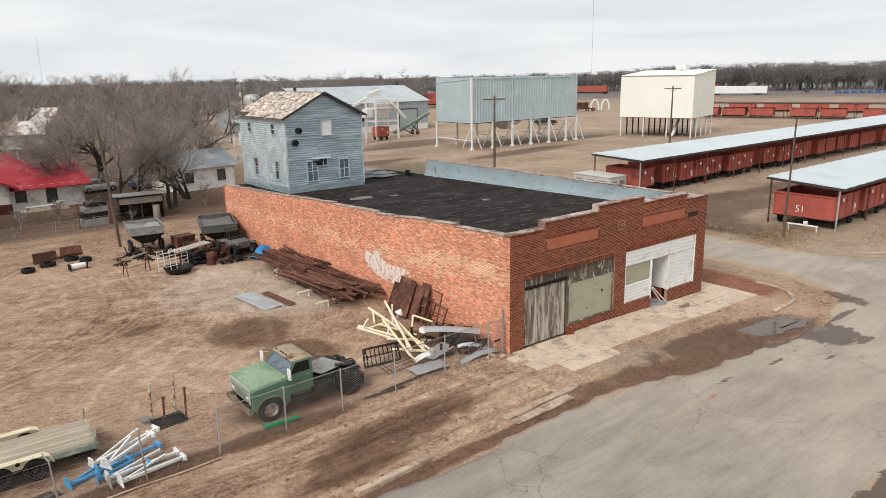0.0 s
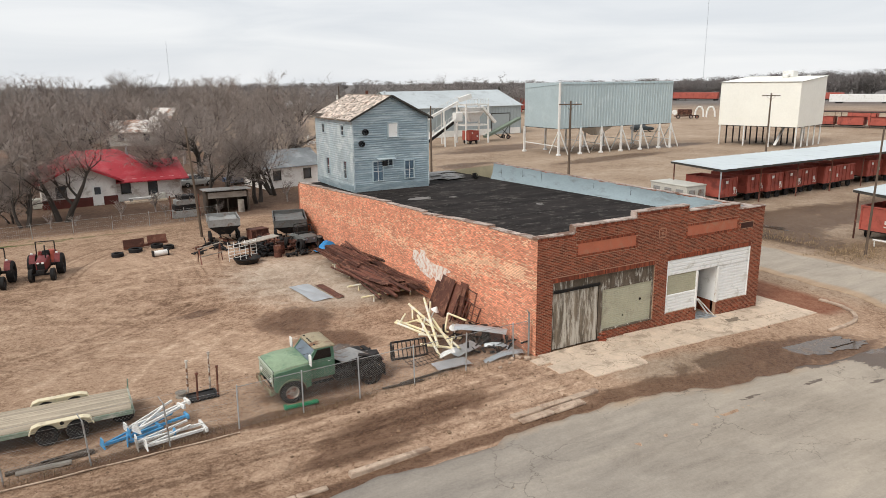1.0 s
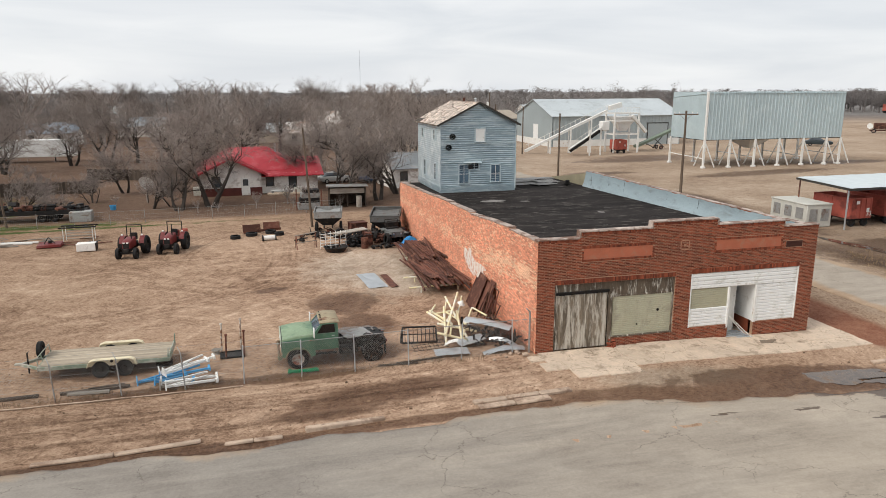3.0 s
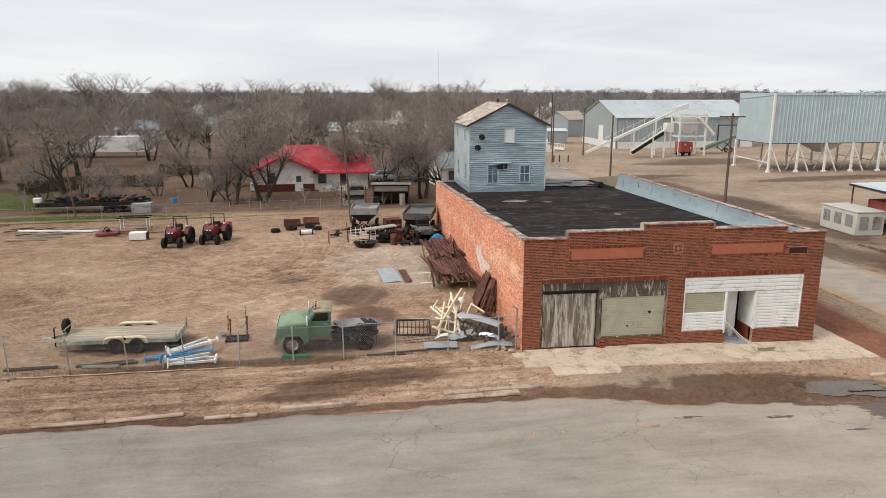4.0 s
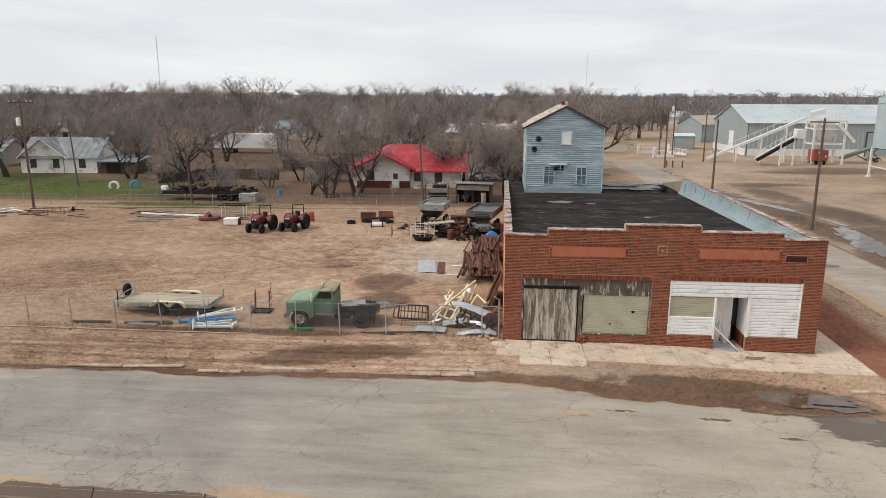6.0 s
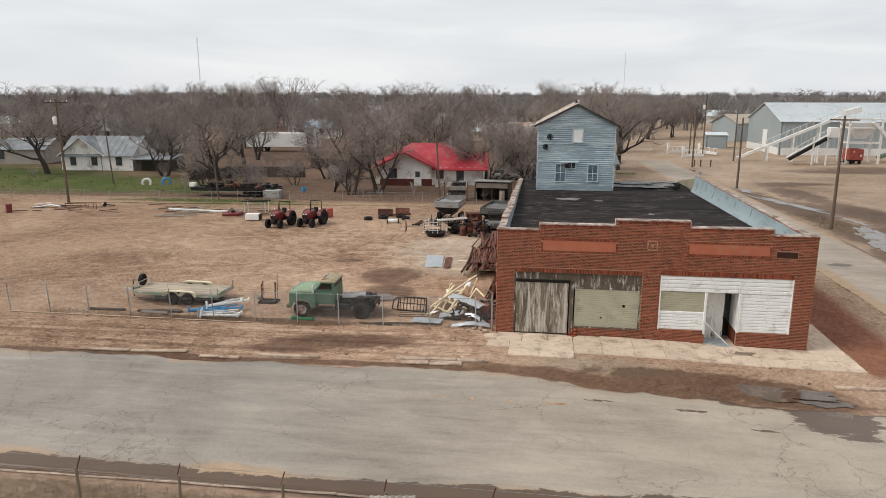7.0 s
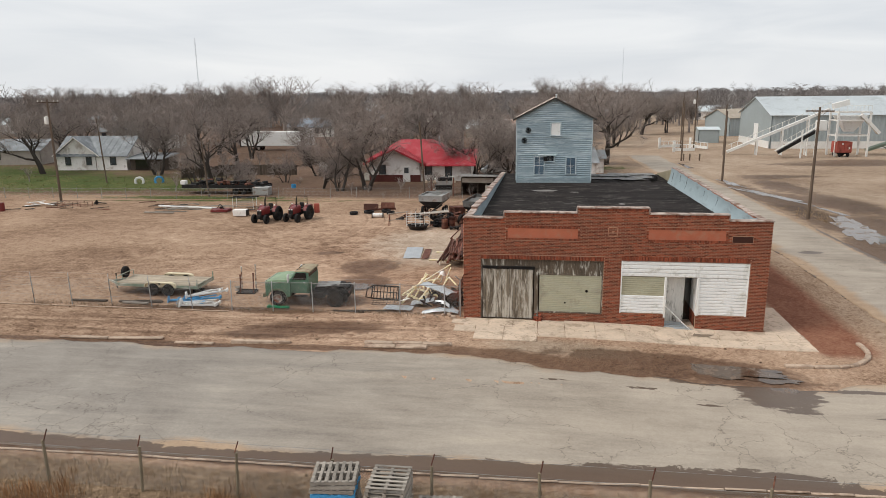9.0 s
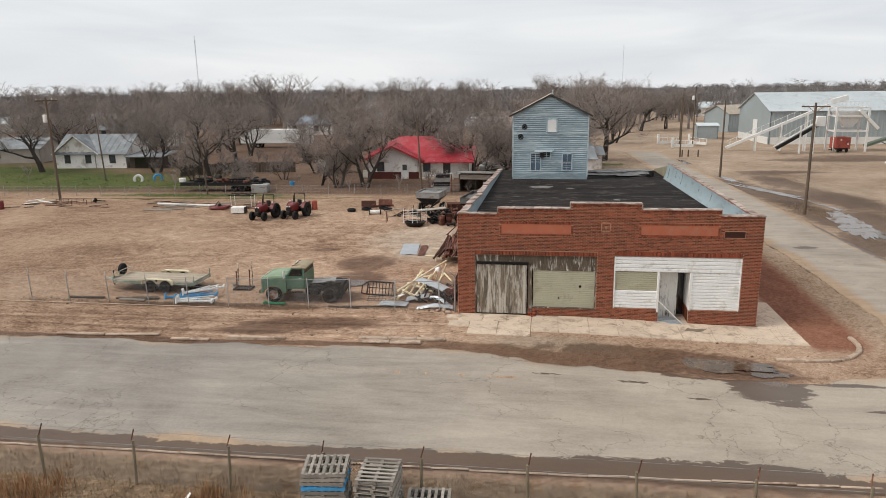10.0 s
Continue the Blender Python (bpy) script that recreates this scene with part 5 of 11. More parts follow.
garage = part("garage_door", slat_panel(3.9, 7.02, 0.38, 2.37, 0.10, 0.022, 0.11), M_GARAGE, building, "tan slatted roll-up garage door", 20)
for hx, hz, hr in ((6.30, 1.55, 0.07), (5.22, 0.90, 0.045)):
    part("garage_hole", Geo().lathe([(0.0, 0), (hr, 0), (hr, 0.01)], (hx, 0.08, hz), "y", 12), M_DARK, garage, "dark hole")
part("garage_sill", Geo().cbox((5.46, 0.06, 0.40), (3.2, 0.22, 0.05), 0.01), M_OLD_BOARD, building)
# brick rubble heap at the door post
g = Geo()
for k in range(34):
    g.cbox((3.88 + r.gauss(0, 0.12), -0.08 + r.gauss(0, 0.06), -0.08 + abs(r.gauss(0, 0.14))), (0.2, 0.1, 0.06), 0.008, rotz(r.uniform(0, 180)) @ rotx(r.uniform(-40, 40)))
solid("brick_rubble", g, M_BRICK_FRONT, "small heap of broken red bricks beside the door post", "bricks", kind="stuff")

# right opening: white ribbed storefront
for x_, z0_, z1_ in ((8.0, 0.47, 3.21), (14.08, 0.47, 3.21), (11.78, 0.47, 2.42), (10.14, 0.47, 2.42)):
    part("edge_trim", Geo().cbox((x_, 0.035, (z0_ + z1_) / 2), (0.06, 0.09, z1_ - z0_), 0.006), M_WHITE_PANEL, building, "white metal edge strip")
part("storefront_header", slat_panel(7.99, 14.09, 2.42, 3.215, 0.2, 0.05, 0.06), M_WHITE_PANEL, building, "white ribbed metal storefront header", 20)
part("panel_tan", slat_panel(7.99, 10.12, 1.42, 2.40, 0.115, 0.02, 0.08), M_TAN_PANEL, building, "tan ribbed metal panel", 20)
part("panel_white", slat_panel(7.99, 10.12, 0.49, 1.42, 0.155, 0.042, 0.07), M_WHITE_PANEL, building, "white ribbed metal panel", 20)
part("panel_white", slat_panel(11.76, 14.09, 0.49, 1.42, 0.155, 0.042, 0.07), M_WHITE_PANEL, building, "white ribbed metal panel", 20)
part("panel_white", slat_panel(11.76, 14.09, 1.42, 2.41, 0.165, 0.042, 0.07), M_WHITE_PANEL, building, "white ribbed metal panel", 20)
part("entry_jamb", Geo().cbox((10.17, 0.06, 1.36), (0.10, 0.16, 2.1), 0.01), M_WHITE_STEEL, building, "white painted jamb")
part("entry_jamb", Geo().cbox((11.72, 0.06, 1.44), (0.08, 0.14, 1.95), 0.01), M_WHITE_STEEL, building, "white painted jamb")
# entry recess
g = Geo()
g.add([(10.22, 0.14, -0.6), (10.22, 1.5, -0.6), (10.22, 1.5, 2.42), (10.22, 0.14, 2.42)], [(0, 1, 2, 3)])
g.add([(11.70, 0.14, 0.49), (11.70, 1.5, 0.49), (11.70, 1.5, 2.42), (11.70, 0.14, 2.42)], [(3, 2, 1, 0)])
g.add([(10.22, 0.14, 2.43), (11.70, 0.14, 2.43), (11.70, 1.5, 2.43), (10.22, 1.5, 2.43)], [(0, 1, 2, 3)])
part("recess_lining", g, M_WHITE_PANEL, building, "dirty white lining of the entry recess", 0)
part("recess_base", Geo().box((11.78, 0.85, -0.05), (0.16, 1.3, 1.08)).box((10.10, 0.85, -0.05), (0.2, 1.3, 1.08)), bpy.data.materials["brick_front"], building)
part("recess_floor", Geo().box((10.96, 0.75, -0.30), (1.7, 1.5, 0.2)), M_CONCRETE, building)
part("inner_door", Geo().cbox((10.75, 0.92, 1.08), (1.04, 0.05, 2.6), 0.01), surface("stained_white_door", (0.72, 0.71, 0.67), 0.6, vary=0.15, coarse=1.5, fine=8, stain=(0.10, 0.09, 0.075), amount=0.38, stain_scale=1.3, stretch=(3, 3, 0.7)), building, "stained white sheet over the entry door")
# dark sheet painted in place of the recess's inner shade
part("inner_dark", Geo().box((11.36, 1.46, 1.05), (0.68, 0.05, 2.75)), M_DARK, building, "dark sheet for the shade in the doorway")
for k, (p0, p1) in enumerate((((10.20, -0.12, 0.95), (11.45, -0.25, -0.22)), ((10.25, -0.02, 0.88), (11.30, 0.10, -0.15)))):
    solid("fallen_board", Geo().bar(p0, p1, 0.10, 0.03), M_WHITE_STEEL, "white board leaning across the entry", "board", group="entry boards")
for k in range(5):
    solid("entry_plank", Geo().bar((10.15 + 0.04 * k, -0.16 + 0.17 * k, -0.20 + 0.035 * k), (11.55 - 0.1 * k, -0.22 + 0.16 * k, -0.20 + 0.03 * k), 0.14, 0.03), M_GALV, "grey plank lying in the entry", "plank", group="entry planks")
# dark oil mark before the entry
solid("pavement_stain", blob_mesh(11.75, -1.0, 0.62, 0.24, pave_z(11.75) + 0.012, 5, -3), surface("oil_stain", (0.20, 0.155, 0.115), 0.85, vary=0.3), "dark stain on the pavement", "stain", kind="structure", smooth=0)


# ---- tin-clad house on the roof ----
tower = thing("tin_house", "weathered blue-grey tin-clad two-storey house standing on the flat roof", "house", pose(1.72, 24.8, 0))
TX, TY, TZ0, TE, TR_ = 6.2, 8.2, 3.9, 9.36, 10.95


def tin_wall(p0, p1, z0, z1, normal, top=None, pitch=0.17, amp=0.016, nz=None, seed=0):
    """Horizontally corrugated cladding from p0 to p1."""
    p0, p1, nrm = V((*p0, 0)), V((*p1, 0)), V((*normal, 0))
    nu = 14
    nv = int((z1 - z0) / pitch * 4)

    def fn(u, v):
        p = p0.lerp(p1, u)
        zt = top(u) if top else z1
        z = z0 + v * (z1 - z0)
        sag = 0.05 * noise.noise((u * 2.2 + seed, z * 0.6, seed)) + 0.02 * noise.noise((u * 7 + seed, z * 2.0, seed))
        out = amp * math.cos((z + sag) / pitch * 2 * math.pi) + 0.012 * noise.noise((u * 4, z * 1.5, seed + 3.0))
        q = p + nrm * (0.02 + out)
        return (q.x, q.y, min(z, zt))
    return Geo().sheet(fn, nu * 2, nv)


core = Geo().box((TX / 2, TY / 2, (TZ0 + TE) / 2), (TX - 0.05, TY - 0.05, TE - TZ0 - 0.02))
core.prism([(0.03, TE - 0.02), (TX - 0.03, TE - 0.02), (TX / 2, TR_ - 0.1)], Matrix.Translation((0, 0.03, 0)), TY - 0.06)
part("wall_core", core, M_DARK_STEEL, tower)
gable = lambda u: TE + (TR_ - 0.06 - TE) * (1 - abs(2 * u - 1))  # noqa: E731
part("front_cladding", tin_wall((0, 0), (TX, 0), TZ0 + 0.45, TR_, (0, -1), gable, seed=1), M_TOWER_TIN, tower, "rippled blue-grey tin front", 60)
# the sunward wall takes the lighter copy, so sunlight is in its colour
part("side_cladding", tin_wall((0, 0), (0, TY), TZ0 + 0.45, TE, (-1, 0), seed=2), M_TOWER_LIT_TRIM, tower, "rippled grey tin side, coloured lighter as the sunlit face", 60)
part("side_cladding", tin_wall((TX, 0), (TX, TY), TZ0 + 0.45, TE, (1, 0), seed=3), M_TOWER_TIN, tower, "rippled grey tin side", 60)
part("skirt", Geo().cbox((TX / 2, -0.02, TZ0 + 0.2), (TX + 0.08, 0.06, 0.55), 0.01).cbox((-0.02, TY / 2, TZ0 + 0.2), (0.06, TY + 0.04, 0.55), 0.01), M_TOWER_TIN, tower, "flat tin skirt above the felt")
for x_, w_ in ((-0.03, 0.10), (TX + 0.03, 0.08)):
    part("corner_strip", Geo().bar((x_, -0.03, TZ0 + 0.2), (x_, -0.03, TE), w_, w_, (0, 1, 0)), M_TOWER_LIT_TRIM, tower)
part("seam_band", Geo().bar((0.02, -0.045, 7.78), (TX - 0.02, -0.045, 7.74), 0.03, 0.05).bar((0.02, -0.045, 6.28), (3.4, -0.045, 6.33), 0.03, 0.04), M_TOWER_LIT_TRIM, tower)


def sash(x0, x1, z0, z1):
    """The frame of a sash window in the plane y = 0, facing -y."""
    w, h = x1 - x0, z1 - z0
    holder = Geo()
    for a, b in (((x0 - 0.05, z0), (x0 - 0.05, z1)), ((x1 + 0.05, z0), (x1 + 0.05, z1))):
        holder.box((a[0], -0.05, (z0 + z1) / 2), (0.09, 0.09, h + 0.2))
    holder.box(((x0 + x1) / 2, -0.05, z1 + 0.05), (w + 0.2, 0.09, 0.10))
    return holder


def add_window(parent, m, x0, x1, z0, z1, cols=1, rows=3, frame_mat=M_TOWER_LIT_TRIM, pane_mat=M_GLASS, board=False):
    w, h = x1 - x0, z1 - z0
    win = part("window", sash(x0, x1, z0, z1), frame_mat, parent, "old wooden sash window", m=m)
    part("window_sill", Geo().cbox(((x0 + x1) / 2, -0.08, z0 - 0.03), (w + 0.24, 0.14, 0.06), 0.01), frame_mat, win)
    if board:
        part("board", Geo().cbox(((x0 + x1) / 2, -0.05, (z0 + z1) / 2), (w, 0.04, h), 0.005), M_WHITE_PAINT, win, "pale board over the window")
        return win
    part("backing", Geo().box(((x0 + x1) / 2, -0.022, (z0 + z1) / 2), (w, 0.008, h)), M_DARK, win)
    bars = Geo()
    for k in range(1, rows):
        bars.box(((x0 + x1) / 2, -0.045, z0 + h * k / rows), (w, 0.035, 0.034))
    for k in range(1, cols):
        bars.box((x0 + w * k / cols, -0.045, (z0 + z1) / 2), (0.028, 0.034, h))
    part("window_bars", bars, M_WHITE_PAINT if frame_mat is not M_TRIM_DARK else M_TRIM_DARK, win)
    for j in range(rows):
        for i in range(cols):
            part("pane", Geo().box((x0 + w * (i + 0.5) / cols, -0.032, z0 + h * (j + 0.5) / rows), (w / cols - 0.03, 0.006, h / rows - 0.03)), pane_mat, win)
    return win


I4 = Matrix()
add_window(tower, I4, 1.52, 2.28, 4.66, 6.08, 2, 2, pane_mat=M_SKY_GLASS)
add_window(tower, I4, 4.18, 4.90, 4.70, 6.02, 2, 2, pane_mat=M_SKY_GLASS)
add_window(tower, I4, 2.86, 3.58, 7.92, 8.90, board=True)
add_window(tower, I4, 2.50, 3.10, 5.74, 6.20, 2, 1)
part("window_unit", Geo().cbox((2.42, -0.18, 5.95), (0.30, 0.34, 0.34), 0.02), M_DARK_STEEL, tower, "dark window cooler")
part("awning", Geo().box((2.55, -0.22, 6.30), (1.5, 0.34, 0.025), rotx(14)).tube((3.35, -0.12, 6.3), (3.35, -0.12, 6.55), 0.05), M_TOWER_LIT_TRIM, tower, "bent tin ledge")
for x, z in ((0.94, 8.34), (0.62, 7.50)):
    fan = part("vent_fan", Geo().lathe([(0.0, 0.02), (0.17, 0.02), (0.19, -0.22), (0.225, -0.22), (0.225, 0.05)], (x, -0.02, z), "y", 20), M_FAN, tower, "black round vent fan")
    g = Geo()
    for k in range(5):
        a = k * 2 * math.pi / 5
        g.box((x + 0.09 * math.cos(a), -0.12, z + 0.09 * math.sin(a)), (0.15, 0.01, 0.07), Matrix.Rotation(-a, 3, "Y") @ rotx(25))
    part("blade", g, M_DARK_STEEL, fan)
side_m = Matrix.Rotation(radians(-90), 4, "Z")
for y, z0, z1 in ((2.0, 8.05, 8.78), (6.2, 8.05, 8.70), (1.7, 4.80, 6.08), (5.4, 4.80, 6.05)):
    add_window(tower, side_m, -y - 0.30, -y + 0.30, z0, z1, 1, 2)
# shingled roof
slope_len = math.hypot(TX / 2 + 0.32, (TR_ - TE) * (TX / 2 + 0.32) / (TX / 2))
ang = math.degrees(math.atan2(TR_ - TE, TX / 2))
for side in (-1, 1):
    m = Matrix.Translation((TX / 2, -0.32, TR_ + 0.02)) @ Matrix.Rotation(radians(side * ang), 4, "Y")
    deck = part("roof_deck", Geo().box((side * slope_len / 2, TY / 2 + 0.32, -0.03), (slope_len, TY + 0.64, 0.05)), M_SHACK, tower, "bare roof boards", m=m)
    g, r = Geo(), random.Random(30 + side)
    rows_ = int(slope_len / 0.20)
    for j in range(rows_):
        y = -0.1 * (j % 2)
        while y < TY + 0.6:
            w = r.uniform(0.26, 0.34)
            if r.random() > 0.06 and not (side < 0 and j > rows_ - 4 and y > TY - 1.6):
                d = side * (0.10 + j * 0.20)
                y0, y1 = max(0.0, y), min(TY + 0.64, y + w - 0.01)
                if y1 - y0 > 0.04:
                    g.box((d, (y0 + y1) / 2, 0.012), (0.25, y1 - y0, 0.014), roty(side * 3.0 + r.uniform(-1.5, 1.5)))
            y += w
    ob = part("shingles", g, M_SHINGLE, deck, "faded tan and brown asphalt shingles", 0)
    ob["kind"] = "stuff"
part("verge_board", Geo().bar((-0.34, -0.34, TE - 0.17), (TX / 2, -0.34, TR_), 0.04, 0.14, (0, 0, 1)).bar((TX / 2, -0.34, TR_), (TX + 0.34, -0.34, TE - 0.17), 0.04, 0.14, (0, 0, 1)), M_TRIM_DARK, tower, "dark verge board")
part("eave_board", Geo().bar((-0.33, -0.3, TE - 0.15), (-0.33, TY + 0.3, TE - 0.15), 0.03, 0.10), M_OLD_BOARD, tower)
part("ridge_cap", Geo().bar((TX / 2, -0.34, TR_ + 0.035), (TX / 2, TY + 0.32, TR_ + 0.035), 0.22, 0.03), M_SHINGLE, tower)
part("roof_vent", Geo().tube((TX / 2 + 0.1, 1.2, TR_ - 0.05), (TX / 2 + 0.1, 1.2, TR_ + 0.28), 0.07, n=10).lathe([(0.0, 0.36), (0.14, 0.28), (0.0, 0.27)], (TX / 2 + 0.1, 1.2, TR_), "z", 12), M_GALV, tower, "small galvanised vent pipe")
part("roof_vent", Geo().tube((TX / 2 + 0.1, 4.6, TR_ - 0.05), (TX / 2 + 0.1, 4.6, TR_ + 0.34), 0.13, n=4), M_RUST, tower, "short chimney stub")


# ---- yard: vehicles ----
def loft(secs, mi=0):
    """A body through cross-sections: (x, [(y, z), ...]), all of one length."""
    g = Geo()
    n = len(secs[0][1])
    vs = [(x, y, z) for x, ring in secs for y, z in ring]
    fs = [(j * n + k, j * n + (k + 1) % n, (j + 1) * n + (k + 1) % n, (j + 1) * n + k) for j in range(len(secs) - 1) for k in range(n)]
    fs += [tuple(range(n))[::-1], tuple(range((len(secs) - 1) * n, len(secs) * n))]
    return g.add(vs, fs, mi)


def shell(w, z0, z1, r=0.08, top=None):
    """A section with rounded shoulders: half width w, from z0 to z1; top: half width at the top."""
    t = w if top is None else top
    half = [(w * 0.97, z0), (w, z0 + 0.05), (w, z0 + 0.5 * (z1 - z0)), (t, z1 - r), (t - 0.3 * r, z1 - 0.3 * r), (t - r, z1)]
    return half + [(-y, z) for y, z in half[::-1]]


def tyre_geo(r, w, tread=True, n=28):
    k = w / 2
    prof = [(r * 0.58, -k * 0.8), (r * 0.72, -k), (r * 0.92, -k * 0.98), (r, -k * 0.72), (r, -k * 0.2), (r * 0.985, 0), (r, k * 0.2), (r, k * 0.72), (r * 0.92, k * 0.98), (r * 0.72, k), (r * 0.58, k * 0.8)]
    return Geo().lathe(prof, (0, 0, 0), "y", n)


def rim_geo(r, w):
    k = w / 2
    g = Geo().lathe([(r * 0.60, -k * 0.78), (r * 0.56, -k * 0.70), (r * 0.50, -k * 0.25), (r * 0.30, -k * 0.15), (r * 0.26, -k * 0.55), (r * 0.20, -k * 0.62), (0.0, -k * 0.62)], (0, 0, 0), "y", 20)
    g.lathe([(0.0, k * 0.5), (r * 0.26, k * 0.5), (r * 0.5, k * 0.25), (r * 0.56, k * 0.7), (r * 0.60, k * 0.78)], (0, 0, 0), "y", 20)
    for a in range(6):
        g.tube((0.38 * r * math.cos(a), -k * 0.40, 0.38 * r * math.sin(a)), (0.38 * r * math.cos(a), -k * 0.1, 0.38 * r * math.sin(a)), 0.02, n=6)
    return g


def add_wheel(parent, c, r, w, rim_mat=None, spin=0.0, flip=False, name="wheel", tyre_mat=None, long=1.0):
    wh = part(name, rim_geo(r, w), rim_mat or M_RIM, parent, m=Matrix.Translation(c) @ Matrix.Diagonal((long, 1, 1, 1)) @ pose(0, 0, 0, 0, spin, 180 if flip else 0))
    part("tyre", tyre_geo(r, w), tyre_mat or M_RUBBER, wh)
    return wh


def build_truck():
    """Forward is +x, left is +y, the ground at 0, the front axle at x = 0."""
    th = thing("farm_truck", "old faded green two-axle truck with bare black chassis", "truck", pose(-10.72, 2.2, gz(-10, 2), 0, 0, 181) @ Matrix.Diagonal((0.985, 1.0, 0.96, 1)))
    r = 0.47
    # hood and nose
    part("hood", loft([(0.72, shell(0.95, 1.0, 1.44, 0.05)), (0.66, shell(0.985, 0.95, 1.50, 0.06)), (0.1, shell(0.995, 0.9, 1.585, 0.045)), (-0.55, shell(0.98, 0.9, 1.60, 0.045)), (-0.68, shell(0.96, 0.9, 1.61, 0.045))]),
         M_GREEN_HOOD, th, "chalky pale green hood")
    part("hood_crease", Geo().bar((0.62, 0.0, 1.505), (-0.55, 0, 1.605), 0.46, 0.02).bar((0.4, 0.62, 1.535), (-0.45, 0.66, 1.60), 0.03, 0.03).bar((0.4, -0.62, 1.535), (-0.45, -0.66, 1.60), 0.03, 0.03), M_GREEN_HOOD, th)
    g = Geo().cbox((0.72, 0, 1.15), (0.06, 1.84, 0.64), 0.015)
    grille = part("grille", g, M_DARK_STEEL, th, "dark grille with green bars")
    part("grille_bar", Geo().box((0.75, 0, 1.02), (0.03, 1.36, 0.035)).box((0.75, 0, 1.13), (0.03, 1.36, 0.035)).box((0.75, 0, 0.91), (0.03, 1.36, 0.035)).box((0.75, 0, 1.24), (0.035, 1.44, 0.05)).box((0.75, 0, 1.43), (0.045, 1.9, 0.10)).box((0.75, 0, 1.33), (0.03, 1.36, 0.035)).box((0.75, 0.84, 1.1), (0.04, 0.14, 0.5)).box((0.75, -0.84, 1.1), (0.04, 0.14, 0.5)), surface("pale_green_grille", (0.40, 0.45, 0.36), 0.5, vary=0.2), grille, "pale grille bars")
    for s in (-1, 1):
        part("headlight", Geo().lathe([(0.0, 0.05), (0.07, 0.045), (0.095, 0.02), (0.10, -0.02)], (0.74, s * 0.64, 1.05), "x", 16), M_WHITE_STEEL, th, "round headlight")
        part("marker_lamp", Geo().cbox((0.74, s * 0.66, 0.90), (0.04, 0.14, 0.06), 0.01), surface("amber_lens", (0.45, 0.14, 0.02), 0.3, vary=0.1) if s < 0 else bpy.data.materials["amber_lens"], th)
        # front fender with a round wheel arch
        arch, n = [], 14
        for k in range(n + 1):
            a = math.pi * k / n
            arch.append((0.04 + 0.58 * math.cos(a), 0.47 + 0.58 * math.sin(a)))
        outer = [(0.72, 0.66), (0.72, 1.34), (0.66, 1.41), (-0.60, 1.52), (-0.74, 1.50), (-0.74, 0.60)]
        poly = outer[::-1] + [(0.66, 0.60)] + arch[1:-1] + [(-0.56, 0.55)]
        gg = Geo()
        y0 = s * 0.85
        m = Matrix.Translation((0, y0, 0))
        gg.prism(poly, m, s * 0.19)
        part("fender", gg, M_GREEN_TRUCK, th, "green front fender with a round wheel arch")
        gg = Geo()
        for (xa, za), (xb, zb) in zip(arch, arch[1:]):
            gg.bar((xa, s * 1.045, za), (xb, s * 1.045, zb), 0.03, 0.05, (0, 1, 0))
        part("arch_lip", gg, M_GREEN_ROOF, th)
        # door, window, mirror, step
        door = part("door", Geo().prism([(-0.70, 0.82), (-0.70, 1.56), (-1.72, 1.58), (-1.72, 0.82)], Matrix.Translation((0, s * 0.905, 0)), s * 0.025), M_GREEN_TRUCK, th, "green cab door")
        part("door_window", Geo().prism([(-0.86, 1.60), (-1.10, 2.00), (-1.64, 2.01), (-1.66, 1.60)], Matrix.Translation((0, s * 0.895, 0)), s * 0.012), M_DARK, door, "dark cab side window")
        part("window_frame", Geo().bar((-0.82, s * 0.915, 1.59), (-1.08, s * 0.88, 2.02), 0.03, 0.05, (0, 1, 0)).bar((-1.08, s * 0.88, 2.02), (-1.66, s * 0.88, 2.03), 0.03, 0.04, (0, 1, 0)).bar((-0.80, s * 0.92, 1.58), (-1.72, s * 0.92, 1.59), 0.02, 0.03, (0, 1, 0)), M_GREEN_TRUCK, door)
        part("door_handle", Geo().cbox((-1.58, s * 0.94, 1.46), (0.14, 0.03, 0.035), 0.008), M_CHROME, door)
        mir = part("mirror", Geo().cbox((-0.70, s * 1.16, 1.74), (0.06, 0.24, 0.46), 0.02), M_WHITE_PAINT, th, "white west-coast mirror")
        part("mirror_arm", Geo().pipe([(-0.72, s * 0.92, 1.50), (-0.68, s * 1.16, 1.54), (-0.68, s * 1.16, 1.92), (-0.9, s * 0.9, 1.96)], 0.012), M_CHROME, mir)
        part("step", Geo().cbox((-1.2, s * 0.92, 0.62), (1.0, 0.18, 0.05), 0.01), M_DARK_STEEL, th)
        add_wheel(th, (0.04, s * 0.92, r), r, 0.24, spin=20 * s, flip=s > 0, long=1.015)
        add_wheel(th, (-3.35, s * 0.98, r), r, 0.22, M_DARK_STEEL, flip=s > 0, long=1.015)
        add_wheel(th, (-3.35, s * 0.70, r), r, 0.22, M_DARK_STEEL, flip=s > 0, long=1.015)
    # cab
    def cab_ring(w0, wt, z1):
        return shell(w0, 0.78, z1, 0.10, wt)
    part("cab", loft([(-0.64, shell(0.90, 0.78, 1.58, 0.06)), (-0.80, cab_ring(0.90, 0.89, 1.60)), (-1.06, shell(0.90, 0.78, 1.62, 0.06)), (-1.80, shell(0.90, 0.78, 1.62, 0.06))]), M_GREEN_TRUCK, th, "green cab body")
